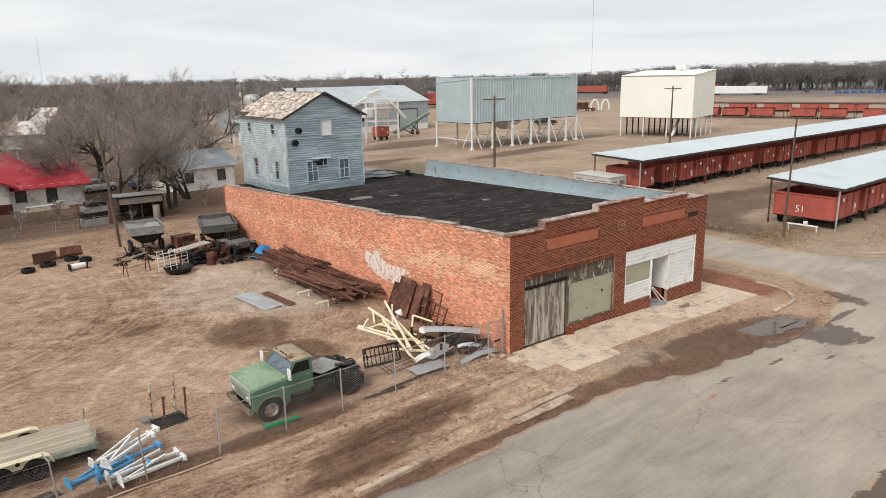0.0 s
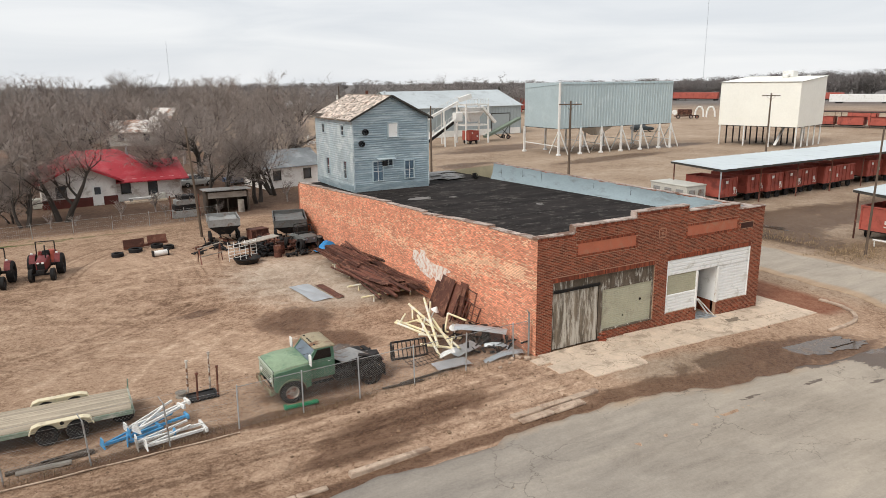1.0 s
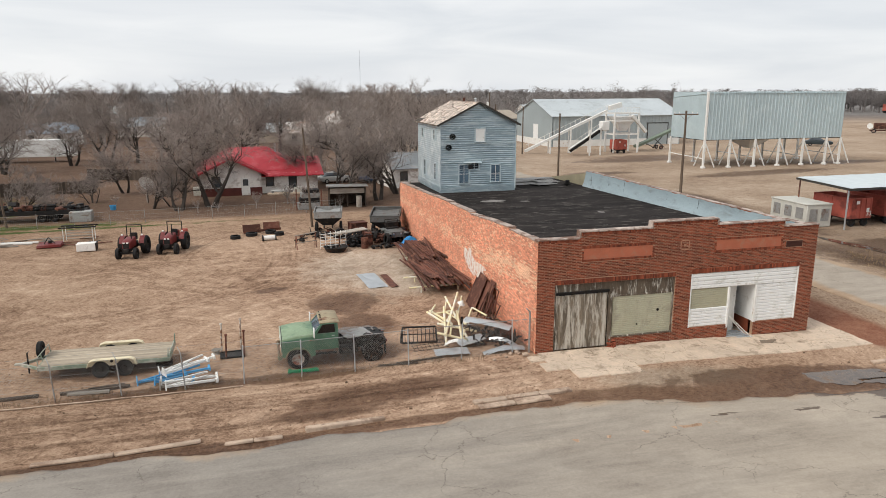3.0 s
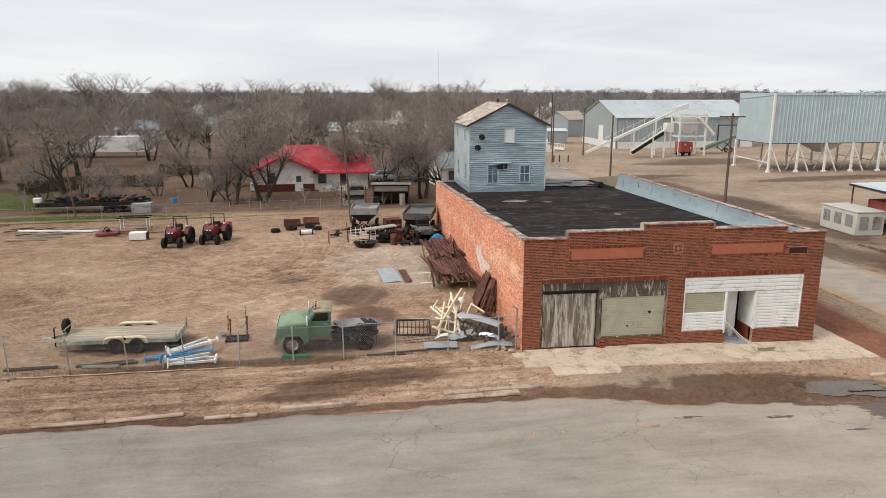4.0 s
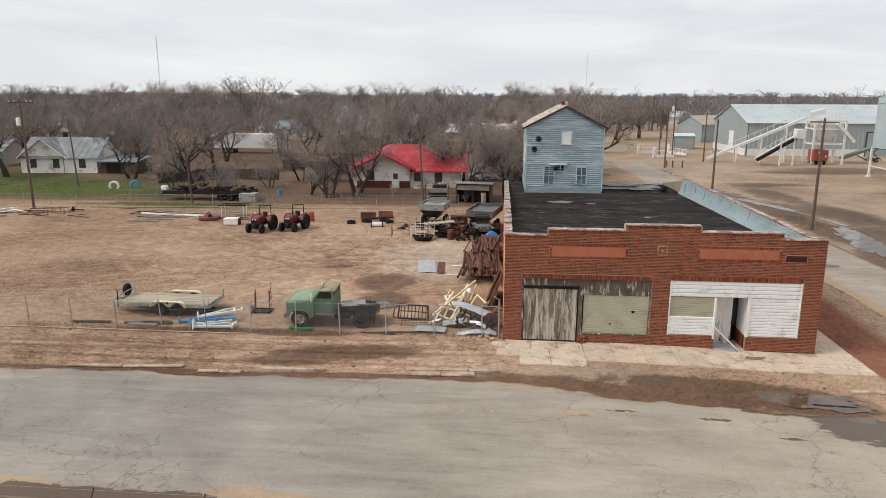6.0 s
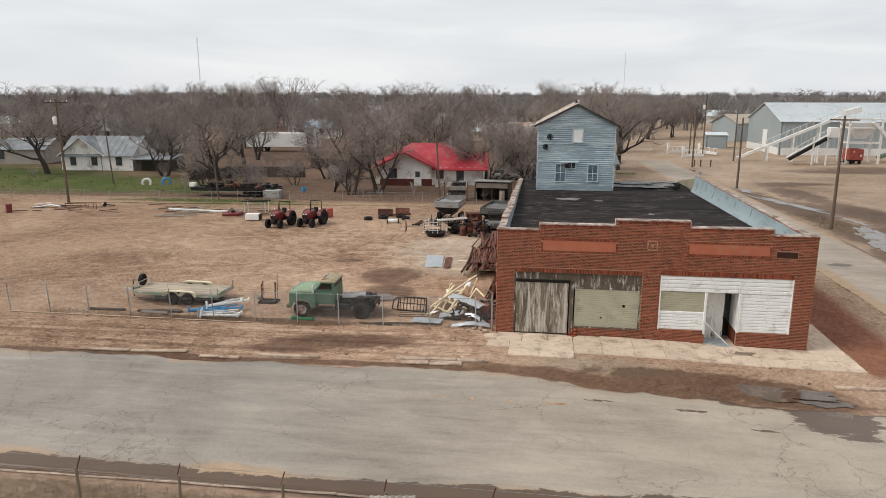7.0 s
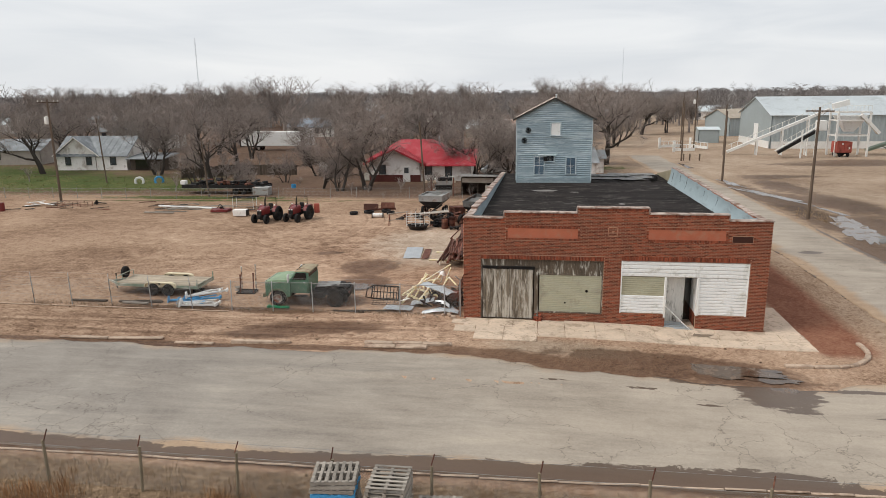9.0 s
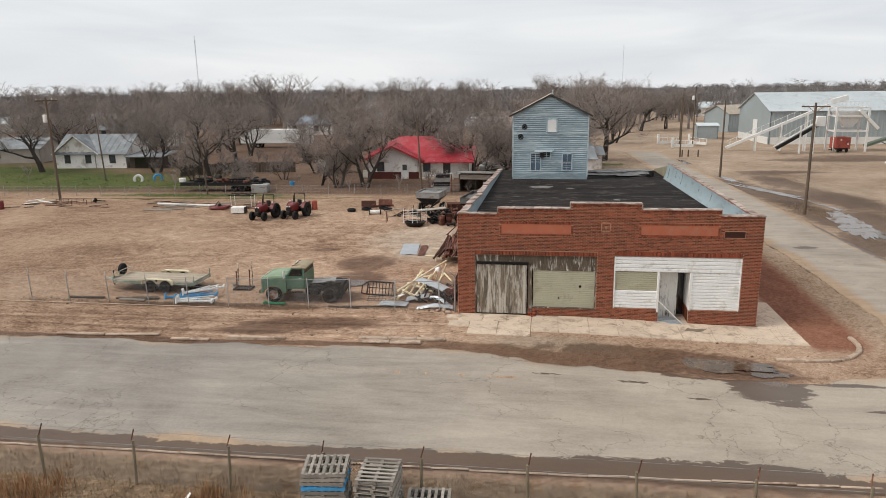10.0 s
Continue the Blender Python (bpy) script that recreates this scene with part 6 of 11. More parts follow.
    part("pillar", Geo().bar((-0.74, 0.84, 1.58), (-1.10, 0.78, 2.04), 0.07, 0.07).bar((-0.74, -0.84, 1.58), (-1.10, -0.78, 2.04), 0.07, 0.07).bar((-1.74, 0.84, 1.58), (-1.72, 0.80, 2.04), 0.14, 0.07, (0, 1, 0)).bar((-1.74, -0.84, 1.58), (-1.72, -0.80, 2.04), 0.14, 0.07, (0, 1, 0)), M_GREEN_TRUCK, th)
    part("back_panel", Geo().box((-1.79, 0, 1.66), (0.03, 1.68, 0.14)).box((-1.77, 0, 2.0), (0.03, 1.6, 0.10)), M_GREEN_TRUCK, th)
    part("rear_window", Geo().box((-1.78, 0, 1.83), (0.012, 1.5, 0.26)), M_DARK, th, "dark rear window")
    # the glass tint is raised to paint in the light of the sky
    part("windshield", Geo().add([(-0.735, -0.80, 1.60), (-0.735, 0.80, 1.60), (-1.08, 0.75, 2.03), (-1.08, -0.75, 2.03)], [(0, 1, 2, 3)]), glass_material("sky_lit_windshield", (0.10, 0.13, 0.16)), th, "dusty windshield with sky light in its colour", 0)
    part("cab_interior", Geo().cbox((-1.5, 0, 1.40), (0.45, 1.5, 0.7), 0.08).lathe([(0.17, -0.01), (0.19, 0.0), (0.17, 0.01)], (-0.98, 0.38, 1.62), "x", 16), M_DARK_STEEL, th, "dark seat and wheel")
    part("cab_roof", loft([(-0.98, shell(0.80, 2.02, 2.07, 0.03)), (-1.06, shell(0.85, 2.01, 2.12, 0.06)), (-1.5, shell(0.87, 2.01, 2.14, 0.07)), (-1.80, shell(0.86, 2.01, 2.11, 0.06)), (-1.88, shell(0.82, 2.01, 2.05, 0.03))]), M_TAN_ROOF, th, "tan sun-bleached cab roof with rust")
    for y in (-0.6, -0.2, 0.0, 0.2, 0.6):
        part("roof_lamp", Geo().cbox((-1.08, y, 2.14), (0.08, 0.06, 0.05), 0.015), M_DARK_STEEL, th)
    part("wiper", Geo().bar((-0.75, 0.2, 1.63), (-0.90, 0.55, 1.80), 0.015, 0.015).bar((-0.75, -0.5, 1.63), (-0.90, -0.15, 1.80), 0.015, 0.015), M_DARK_STEEL, th)
    part("bumper", Geo().cbox((0.86, 0, 0.62), (0.10, 2.06, 0.24), 0.03).cbox((0.82, 0.95, 0.62), (0.2, 0.16, 0.22), 0.03).cbox((0.82, -0.95, 0.62), (0.2, 0.16, 0.22), 0.03), M_GREEN_ROOF, th, "worn green front bumper")
    # chassis
    for s in (-1, 1):
        part("frame_rail", Geo().bar((0.75, s * 0.42, 0.78), (-4.05, s * 0.42, 0.80), 0.09, 0.22), M_DARK_STEEL, th, "black frame rail")
    for x_, y_, z_, w_, h_ in ((-2.4, 0.42, 0.80, 0.12, 0.14), (-4.0, 0.6, 0.80, 0.10, 0.2), (-3.0, 0.42, 0.88, 0.1, 0.1)):
        part("crossmember", Geo().bar((x_, -y_, z_), (x_, y_, z_), w_, h_), M_DARK_STEEL, th)
    part("axle", Geo().tube((0.04, -0.85, 0.47), (0.04, 0.85, 0.47), 0.06).tube((-3.35, -0.95, 0.47), (-3.35, 0.95, 0.47), 0.09).lathe([(0.0, -0.2), (0.2, -0.1), (0.22, 0), (0.2, 0.1), (0, 0.2)], (-3.35, 0, 0.47), "x", 14), M_DARK_STEEL, th)
    for s in (-1, 1):
        pts = [(-2.65, s * 0.52, 0.68), (-3.0, s * 0.52, 0.60), (-3.35, s * 0.52, 0.57), (-3.7, s * 0.52, 0.60), (-3.95, s * 0.52, 0.68)]
        gg = Geo()
        for a, b in zip(pts, pts[1:]):
            gg.bar(a, b, 0.08, 0.10)
        part("leaf_spring", gg, M_DARK_STEEL, th)
    part("fuel_tank", Geo().cbox((-2.25, 0.72, 0.66), (0.85, 0.42, 0.38), 0.06), M_DARK_STEEL, th, "black side fuel tank")
    part("battery_box", Geo().cbox((-2.2, -0.72, 0.66), (0.6, 0.4, 0.36), 0.03), M_DARK_STEEL, th)
    part("engine", Geo().cbox((0.0, 0, 0.75), (0.9, 0.55, 0.6), 0.08).tube((-0.6, 0, 0.62), (-3.2, 0, 0.50), 0.05), M_DARK_STEEL, th)
    part("bed_subframe", Geo().bar((-2.0, 0.44, 0.96), (-3.98, 0.44, 0.98), 0.07, 0.09).bar((-2.0, -0.44, 0.96), (-3.98, -0.44, 0.98), 0.07, 0.09).bar((-2.6, -0.7, 1.02), (-2.6, 0.75, 1.02), 0.12, 0.05).bar((-3.3, -0.8, 1.05), (-3.2, 0.85, 1.02), 0.5, 0.05).bar((-3.75, -0.8, 1.02), (-3.85, 0.8, 1.03), 0.18, 0.06), M_DARK_STEEL, th, "black and rusty subframe pieces")
    part("loose_sheet", Geo().box((-2.70, -0.05, 1.12), (1.3, 1.4, 0.02), rotz(12) @ rotx(4)), M_SPREADER, th, "dull grey plate on the chassis")
    part("loose_sheet", Geo().box((-3.5, 0.3, 1.14), (0.7, 0.9, 0.02), rotz(-30) @ rotx(8)).box((-3.6, 0.25, 1.11), (0.8, 0.5, 0.02), rotz(-12)), M_DARK_STEEL, th, "dark plate on the chassis")
    part("mud_flap", Geo().box((-3.95, 0.84, 0.55), (0.02, 0.5, 0.5)).box((-3.95, -0.84, 0.55), (0.02, 0.5, 0.5)), M_RUBBER, th)
    part("tail_lamp", Geo().cbox((-4.07, 0.6, 0.85), (0.05, 0.12, 0.1), 0.01).cbox((-4.07, -0.6, 0.85), (0.05, 0.12, 0.1), 0.01), M_TRACTOR, th)
    return th


build_truck()
# bright green bar under the front wheel
solid("green_bar", Geo().bar((-0.65, 0, 0.06), (0.65, 0.02, 0.10), 0.14, 0.10).cbox((-0.6, 0, 0.08), (0.14, 0.3, 0.12), 0.02).cbox((0.5, 0.0, 0.12), (0.2, 0.22, 0.1), 0.02), M_GREEN_BRIGHT, "bright green plastic bar lying by the fence", "bar", pose(-10.55, 0.75, gz(-10, 1), 0, 0, -8))


def build_trailer():
    th = thing("flatbed_trailer", "tandem-axle flatbed trailer with weathered plank deck", "trailer", pose(-18.8, 3.58, gz(-19, 3), 0, 0.6, 0.0))
    L0, L1, W = -2.72, 2.52, 2.10
    part("frame", Geo().bar((L0, W / 2 - 0.03, 0.56), (L1, W / 2 - 0.03, 0.56), 0.06, 0.16).bar((L0, -W / 2 + 0.03, 0.56), (L1, -W / 2 + 0.03, 0.56), 0.06, 0.16).bar((L0, -W / 2, 0.56), (L0, W / 2, 0.56), 0.06, 0.16).bar((L1, -W / 2, 0.56), (L1, W / 2, 0.56), 0.06, 0.16), M_TRAILER, th, "green steel side rails with cream overspray")
    n = 13
    deck = part("deck", Geo().box(((L0 + L1) / 2, 0, 0.60), (L1 - L0 - 0.1, W - 0.14, 0.03)), M_SHACK, th, "weathered plank deck")
    for k in range(n):
        y = -W / 2 + 0.08 + (k + 0.5) * (W - 0.16) / n
        part("plank", Geo().cbox(((L0 + L1) / 2, y, 0.645 + RNG.uniform(-0.006, 0.006)), (L1 - L0 - 0.06 + RNG.uniform(-0.03, 0.02), (W - 0.16) / n - 0.010, 0.045), 0.006), M_DECK, deck)
    for s in (-1, 1):
        pts = [(-0.80, 0.50), (-0.70, 0.74), (-0.5, 0.81), (0.9, 0.81), (1.10, 0.74), (1.20, 0.50)]
        g = Geo()
        for (xa, za), (xb, zb) in zip(pts, pts[1:]):
            g.bar((xa, s * (W / 2 + 0.04), za), (xb, s * (W / 2 + 0.04), zb), 0.26, 0.03, (0, 0, 1))
        g.prism(pts, Matrix.Translation((0, s * (W / 2 + 0.005), 0)), s * 0.012)
        fen = part("fender", g, M_CREAM, th, "cream painted twin-wheel fender")
        part("badge", Geo().lathe([(0.0, 0.01), (0.06, 0.01), (0.07, 0.0)], (0.22, s * (W / 2 + 0.18), 0.76), "y", 14), M_DARK_STEEL, fen)
        for x in (-0.28, 0.68):
            add_wheel(th, (x, s * (W / 2 + 0.04), 0.36), 0.36, 0.21, M_DARK_STEEL, flip=s > 0)
    part("axles", Geo().tube((-0.28, -1.0, 0.36), (-0.28, 1.0, 0.36), 0.045).tube((0.68, -1.0, 0.36), (0.68, 1.0, 0.36), 0.045), M_DARK_STEEL, th)
    part("tongue", Geo().bar((L0, 0.8, 0.50), (L0 - 0.95, 0.0, 0.46), 0.08, 0.12).bar((L0, -0.8, 0.50), (L0 - 0.95, 0.0, 0.46), 0.08, 0.12).cbox((L0 - 1.05, 0, 0.48), (0.3, 0.12, 0.1), 0.02), M_TRAILER, th, "A-frame tongue with coupler")
    part("jack", Geo().tube((L0 - 0.7, 0.1, 0.0), (L0 - 0.7, 0.1, 0.95), 0.035).bar((L0 - 0.7, 0.1, 0.92), (L0 - 0.7, 0.35, 0.92), 0.02, 0.02), M_DARK_STEEL, th)
    part("front_rail", Geo().pipe([(L0, -0.9, 0.62), (L0 - 0.05, -0.9, 1.0), (L0 - 0.05, 0.9, 1.0), (L0, 0.9, 0.62)], 0.025).bar((L0, -0.3, 0.62), (L0 - 0.05, -0.3, 1.0), 0.04, 0.04, (0, 1, 0)), M_TRAILER, th)
    sp = add_wheel(th, (L0 - 0.22, 0.35, 0.98), 0.36, 0.2, M_DARK_STEEL, name="spare_wheel")
    sp.matrix_basis = pose(L0 - 0.22, 0.35, 0.98, 0, 0, 90)
    part("ramp_post", Geo().bar((L1 - 0.05, -0.98, 0.66), (L1 - 0.02, -0.98, 1.05), 0.05, 0.05, (0, 1, 0)).bar((L1, 0.98, 0.66), (L1 + 0.02, 0.98, 1.05), 0.05, 0.05, (0, 1, 0)).bar((L1 - 0.02, -1.0, 0.70), (L1 - 0.02, 1.0, 0.70), 0.05, 0.06), M_TRAILER, th)
    return th


build_trailer()
tr = thing("loose_tyre", "dusty worn tyre lying under the trailer tail", "tyre", pose(-16.6, 3.3, gz(-16, 3) + 0.12, 90, 0, 0))
part("tyre", tyre_geo(0.36, 0.22), M_RUBBER, tr)


def build_tractor(m, label):
    """Forward is +x, the ground at 0."""
    th = thing("tractor", label, "tractor", m, "pair of tractors")
    part("hood", loft([(1.95, shell(0.26, 0.78, 1.22, 0.06)), (1.85, shell(0.30, 0.76, 1.30, 0.07)), (1.0, shell(0.31, 0.76, 1.40, 0.07)), (0.55, shell(0.32, 0.76, 1.42, 0.07))]), M_TRACTOR, th, "red hood")
    part("grille", Geo().cbox((1.97, 0, 1.02), (0.04, 0.44, 0.42), 0.01), M_DARK_STEEL, th)
    for s in (-1, 1):
        part("headlight", Geo().cbox((1.98, s * 0.13, 1.20), (0.05, 0.15, 0.10), 0.015), M_WHITE_STEEL, th, "pale headlight")
        add_wheel(th, (0, s * 0.82, 0.66), 0.70, 0.42, M_DARK_STEEL, flip=s > 0, name="rear_wheel")
        add_wheel(th, (1.85, s * 0.62, 0.40), 0.42, 0.26, M_DARK_STEEL, flip=s > 0, name="front_wheel")
        g = Geo()
        pts = [(0.72 * math.cos(a), 0.66 + 0.72 * math.sin(a)) for a in np.linspace(0.35, 2.4, 8)]
        for (xa, za), (xb, zb) in zip(pts, pts[1:]):
            g.bar((xa, s * 0.72, za), (xb, s * 0.72, zb), 0.34, 0.03)
        part("fender", g, M_TRACTOR, th, "red rear fender")
        part("work_lamp", Geo().cbox((0.35, s * 0.72, 1.50), (0.08, 0.14, 0.12), 0.02), M_WHITE_STEEL, th)
    part("engine", Geo().cbox((1.25, 0, 0.70), (1.3, 0.42, 0.5), 0.05).cbox((0.2, 0, 0.72), (1.0, 0.5, 0.5), 0.06), M_DARK_STEEL, th)
    part("axle", Geo().bar((1.85, -0.6, 0.45), (1.85, 0.6, 0.45), 0.1, 0.12).tube((0, -0.8, 0.66), (0, 0.8, 0.66), 0.1), M_DARK_STEEL, th)
    part("exhaust", Geo().tube((1.25, 0.22, 1.35), (1.25, 0.22, 2.05), 0.04).tube((1.25, 0.22, 2.05), (1.17, 0.22, 2.18), 0.04).tube((1.25, 0.22, 1.55), (1.25, 0.22, 1.85), 0.06), M_DARK_STEEL, th, "black upright exhaust")
    part("roll_bar", Geo().pipe([(-0.25, -0.55, 0.9), (-0.3, -0.55, 2.15), (-0.3, 0.55, 2.15), (-0.25, 0.55, 0.9)], 0.035), M_DARK_STEEL, th, "black roll bar")
    part("seat", Geo().cbox((0.0, 0, 1.12), (0.45, 0.48, 0.12), 0.04).cbox((-0.22, 0, 1.36), (0.12, 0.46, 0.42), 0.05), M_DARK_STEEL, th, "black seat")
    part("steering_wheel", Geo().lathe([(0.17, -0.015), (0.20, 0.0), (0.17, 0.015)], (0.45, 0, 1.50), "z", 18).tube((0.45, 0, 1.5), (0.65, 0, 1.2), 0.025), M_DARK_STEEL, th)
    part("weight_bracket", Geo().cbox((2.08, 0, 0.66), (0.22, 0.4, 0.28), 0.03), M_DARK_STEEL, th)
    return th


build_tractor(pose(-21.75, 27.5, gz(-21, 27), 0, 0, -97), "red farm tractor with black exhaust and roll bar")
build_tractor(pose(-18.95, 28.3, gz(-19, 28), 0, 0, -99), "red farm tractor parked beside its twin")


def build_spreader(m, label, W, L, H, mat, wheels=True):
    """A V-bottom hopper spreader; its long way is x, the ground at 0."""
    th = thing("hopper_spreader", label, "spreader", m, "hopper spreaders")
    z0, zk, z1 = 0.75, H - 0.55, H
    a, b = W * 0.18, W / 2
    body = Geo()
    for s in (-1, 1):
        body.add([(-L / 2 + 0.25, s * a, z0), (L / 2 - 0.25, s * a, z0), (L / 2, s * b, zk), (-L / 2, s * b, zk)], [(0, 1, 2, 3)])
        body.add([(-L / 2, s * b, zk), (L / 2, s * b, zk), (L / 2, s * b, z1), (-L / 2, s * b, z1)], [(0, 1, 2, 3)])
        x0, x1 = s * (L / 2 - 0.25), s * L / 2
        body.add([(x0, -a, z0), (x0, a, z0), (x1, b, zk), (x1, -b, zk)], [(0, 1, 2, 3)])
        body.add([(x1, -b, zk), (x1, b, zk), (x1, b, z1), (x1, -b, z1)], [(0, 1, 2, 3)])
    body.add([(-L / 2 + 0.25, -a, z0), (L / 2 - 0.25, -a, z0), (L / 2 - 0.25, a, z0), (-L / 2 + 0.25, a, z0)], [(0, 1, 2, 3)])
    body.m = [1 if k % 2 == 0 else 0 for k in range(len(body.f))]
    ob = part("hopper", body, [mat, M_DARK_STEEL], th, "sloped steel hopper", 0)
    part("rim_rail", Geo().bar((-L / 2, b, z1), (L / 2, b, z1), 0.07, 0.06).bar((-L / 2, -b, z1), (L / 2, -b, z1), 0.07, 0.06).bar((-L / 2, -b, z1), (-L / 2, b, z1), 0.07, 0.06).bar((L / 2, -b, z1), (L / 2, b, z1), 0.07, 0.06), mat, th)
    ribs = Geo()
    for k in range(4):
        x = -L / 2 + 0.3 + k * (L - 0.6) / 3
        for s in (-1, 1):
            ribs.bar((x, s * b, z1), (x, s * b, zk), 0.05, 0.05, (0, 1, 0)).bar((x, s * b, zk), (x, s * a, z0), 0.05, 0.05, (1, 0, 0))
    part("rib", ribs, mat, th)
    part("chassis", Geo().bar((-L / 2, 0.35, 0.62), (L / 2, 0.35, 0.62), 0.1, 0.14).bar((-L / 2, -0.35, 0.62), (L / 2, -0.35, 0.62), 0.1, 0.14).bar((L / 2, 0.3, 0.6), (L / 2 + 1.1, 0, 0.5), 0.08, 0.1).bar((L / 2, -0.3, 0.6), (L / 2 + 1.1, 0, 0.5), 0.08, 0.1), M_DARK_STEEL, th)
    part("crumpled_cover", Geo().sheet(lambda u, v: ((u - 0.5) * L * 0.96, (v - 0.5) * W * 0.9, z1 - 0.12 + 0.16 * noise.noise((u * 5, v * 4, L)) - 0.2 * (1 - abs(2 * v - 1))), 16, 10), mat, th, "crumpled sheet over the hopper", 25)
    if wheels:
        for s in (-1, 1):
            for x in (-0.42, 0.42):
                add_wheel(th, (x, s * (W / 2 - 0.12), 0.40), 0.40, 0.24, M_WHITE_PAINT if s < 0 else M_RIM, flip=s > 0)
    return th


build_spreader(pose(-6.6, 32.3, gz(-6.6, 32), 0, 0, 83), "galvanised V-hopper spreader wagon on tandem wheels", 2.35, 3.0, 1.95, M_SPREADER)
build_spreader(pose(-1.75, 30.6, gz(-2, 30) + 0.0, 0, -3, 76), "dull grey hopper spreader with crumpled top sheet by the wall", 2.5, 3.6, 1.85, surface("dull_grey_steel", (0.17, 0.175, 0.17), 0.6, 0.4, vary=0.3, stain=(0.10, 0.06, 0.04), amount=0.3, stain_scale=1.4))


def build_utility(m):
    th = thing("utility_vehicle", "dark weathered open utility vehicle body beside the wall", "vehicle", m)
    grey = bpy.data.materials["dull_grey_steel"]
    part("body", loft([(-1.0, shell(0.62, 0.45, 0.98, 0.05)), (-0.4, shell(0.66, 0.45, 1.05, 0.05)), (0.5, shell(0.66, 0.45, 1.05, 0.05)), (0.95, shell(0.55, 0.5, 0.95, 0.06))]), grey, th, "dull grey body tub")
    for s in (-1, 1):
        for x in (-0.75, 0.85):
            add_wheel(th, (x, s * 0.68, 0.40), 0.40, 0.24, M_RIM, flip=s > 0)
        part("fender", Geo().bar((-1.25, s * 0.68, 0.9), (-0.3, s * 0.68, 0.9), 0.3, 0.03).bar((0.35, s * 0.68, 0.88), (1.3, s * 0.68, 0.85), 0.3, 0.03), grey, th)
    part("hoop", Geo().pipe([(-0.5, -0.6, 1.0), (-0.5, -0.55, 1.75), (-0.5, 0.55, 1.75), (-0.5, 0.6, 1.0)], 0.03).pipe([(0.2, -0.6, 1.0), (0.1, -0.55, 1.70), (0.1, 0.55, 1.70), (0.2, 0.6, 1.0)], 0.03), M_DARK_STEEL, th)
    part("seat", Geo().cbox((-0.2, 0, 1.05), (0.5, 1.1, 0.2), 0.05).cbox((-0.45, 0, 1.3), (0.14, 1.1, 0.45), 0.05), M_RUBBER, th)
    part("headlight", Geo().lathe([(0.0, 0.04), (0.08, 0.03), (0.09, -0.02)], (0.97, 0.3, 0.8), "x", 14).lathe([(0.0, 0.04), (0.08, 0.03), (0.09, -0.02)], (0.97, -0.3, 0.8), "x", 14), M_CHROME, th)
    return th


build_utility(pose(-1.85, 26.6, gz(-2, 26), 0, 0, -80))

# clutter round the machines
g = Geo()
r = random.Random(61)
solid("rust_crate", Geo().cbox((0, 0, 0.45), (1.5, 0.9, 0.9), 0.03).box((0, -0.46, 0.88), (1.54, 0.05, 0.08)).box((0, 0.46, 0.88), (1.54, 0.05, 0.08)), M_RUST, "rusty brown steel crate", "crate", pose(-4.2, 31.2, gz(-4, 31), 0, 0, 12))
cage = thing("livestock_cage", "white pipe cage frame leaning over a dark tub", "cage", pose(-6.9, 24.7, gz(-7, 25), 0, 0, 8) @ Matrix.Scale(1.3, 4))
for k in range(5):
    part("rail", Geo().tube((-0.8, 0, 0.25 + 0.18 * k), (0.75, 0.1, 0.3 + 0.18 * k), 0.018), M_WHITE_STEEL, cage)
for k in range(6):
    part("upright", Geo().tube((-0.8 + 0.31 * k, 0.0, 0.1), (-0.78 + 0.31 * k, 0.12, 1.12), 0.018), M_WHITE_STEEL, cage)
part("tub", Geo().lathe([(0.0, 0.02), (0.55, 0.02), (0.72, 0.30), (0.70, 0.31), (0.5, 0.06), (0, 0.06)], (0.0, -0.45, 0), "z", 22), M_DARK_STEEL, cage, "dark oval tub")
part("top_board", Geo().box((1.1, 0.3, 1.0), (2.0, 0.7, 0.05), rotz(6) @ roty(-4)), M_GREY_WOOD, cage, "pale board on top")
part("leg", Geo().bar((0.35, 0.0, 0), (0.35, 0.05, 1.0), 0.05, 0.05, (0, 1, 0)).bar((1.9, 0.2, 0), (1.9, 0.25, 1.0), 0.05, 0.05, (0, 1, 0)), M_RUST, cage)
trestle = thing("pipe_trestle", "rusty pale pipe trestle frame standing on dirt", "trestle", pose(-9.0, 25.9, gz(-9, 26), 0, 0, 20) @ Matrix.Scale(1.25, 4))
part("top_rail", Geo().tube((-0.7, 0, 0.85), (0.8, 0.05, 0.95), 0.035), M_GREY_WOOD, trestle)
for x, z in ((-0.6, 0.86), (0.7, 0.94)):
    part("leg", Geo().tube((x, 0.02, z), (x - 0.1, -0.35, 0), 0.03).tube((x, 0.02, z), (x + 0.1, 0.4, 0), 0.03), M_RUST, trestle)
part("side_rail", Geo().tube((-0.68, -0.2, 0.42), (0.72, -0.2, 0.45), 0.025), M_GREY_WOOD, trestle)
for x, y, h in ((-4.5, 24.6, 0.85), (-4.0, 25.6, 0.88)):
    b = thing("steel_drum", "rust-brown steel drum standing on dirt", "drum", pose(x, y, gz(x, y)), "drums")
    part("shell", Geo().lathe([(0.0, 0.01), (0.28, 0.01), (0.29, 0.03), (0.285, 0.29), (0.295, 0.30), (0.285, 0.31), (0.285, 0.58), (0.295, 0.59), (0.285, 0.60), (0.285, h), (0.27, h), (0.27, h - 0.02), (0, h - 0.02)], (0, 0, 0), "z", 22), M_RUST, b)
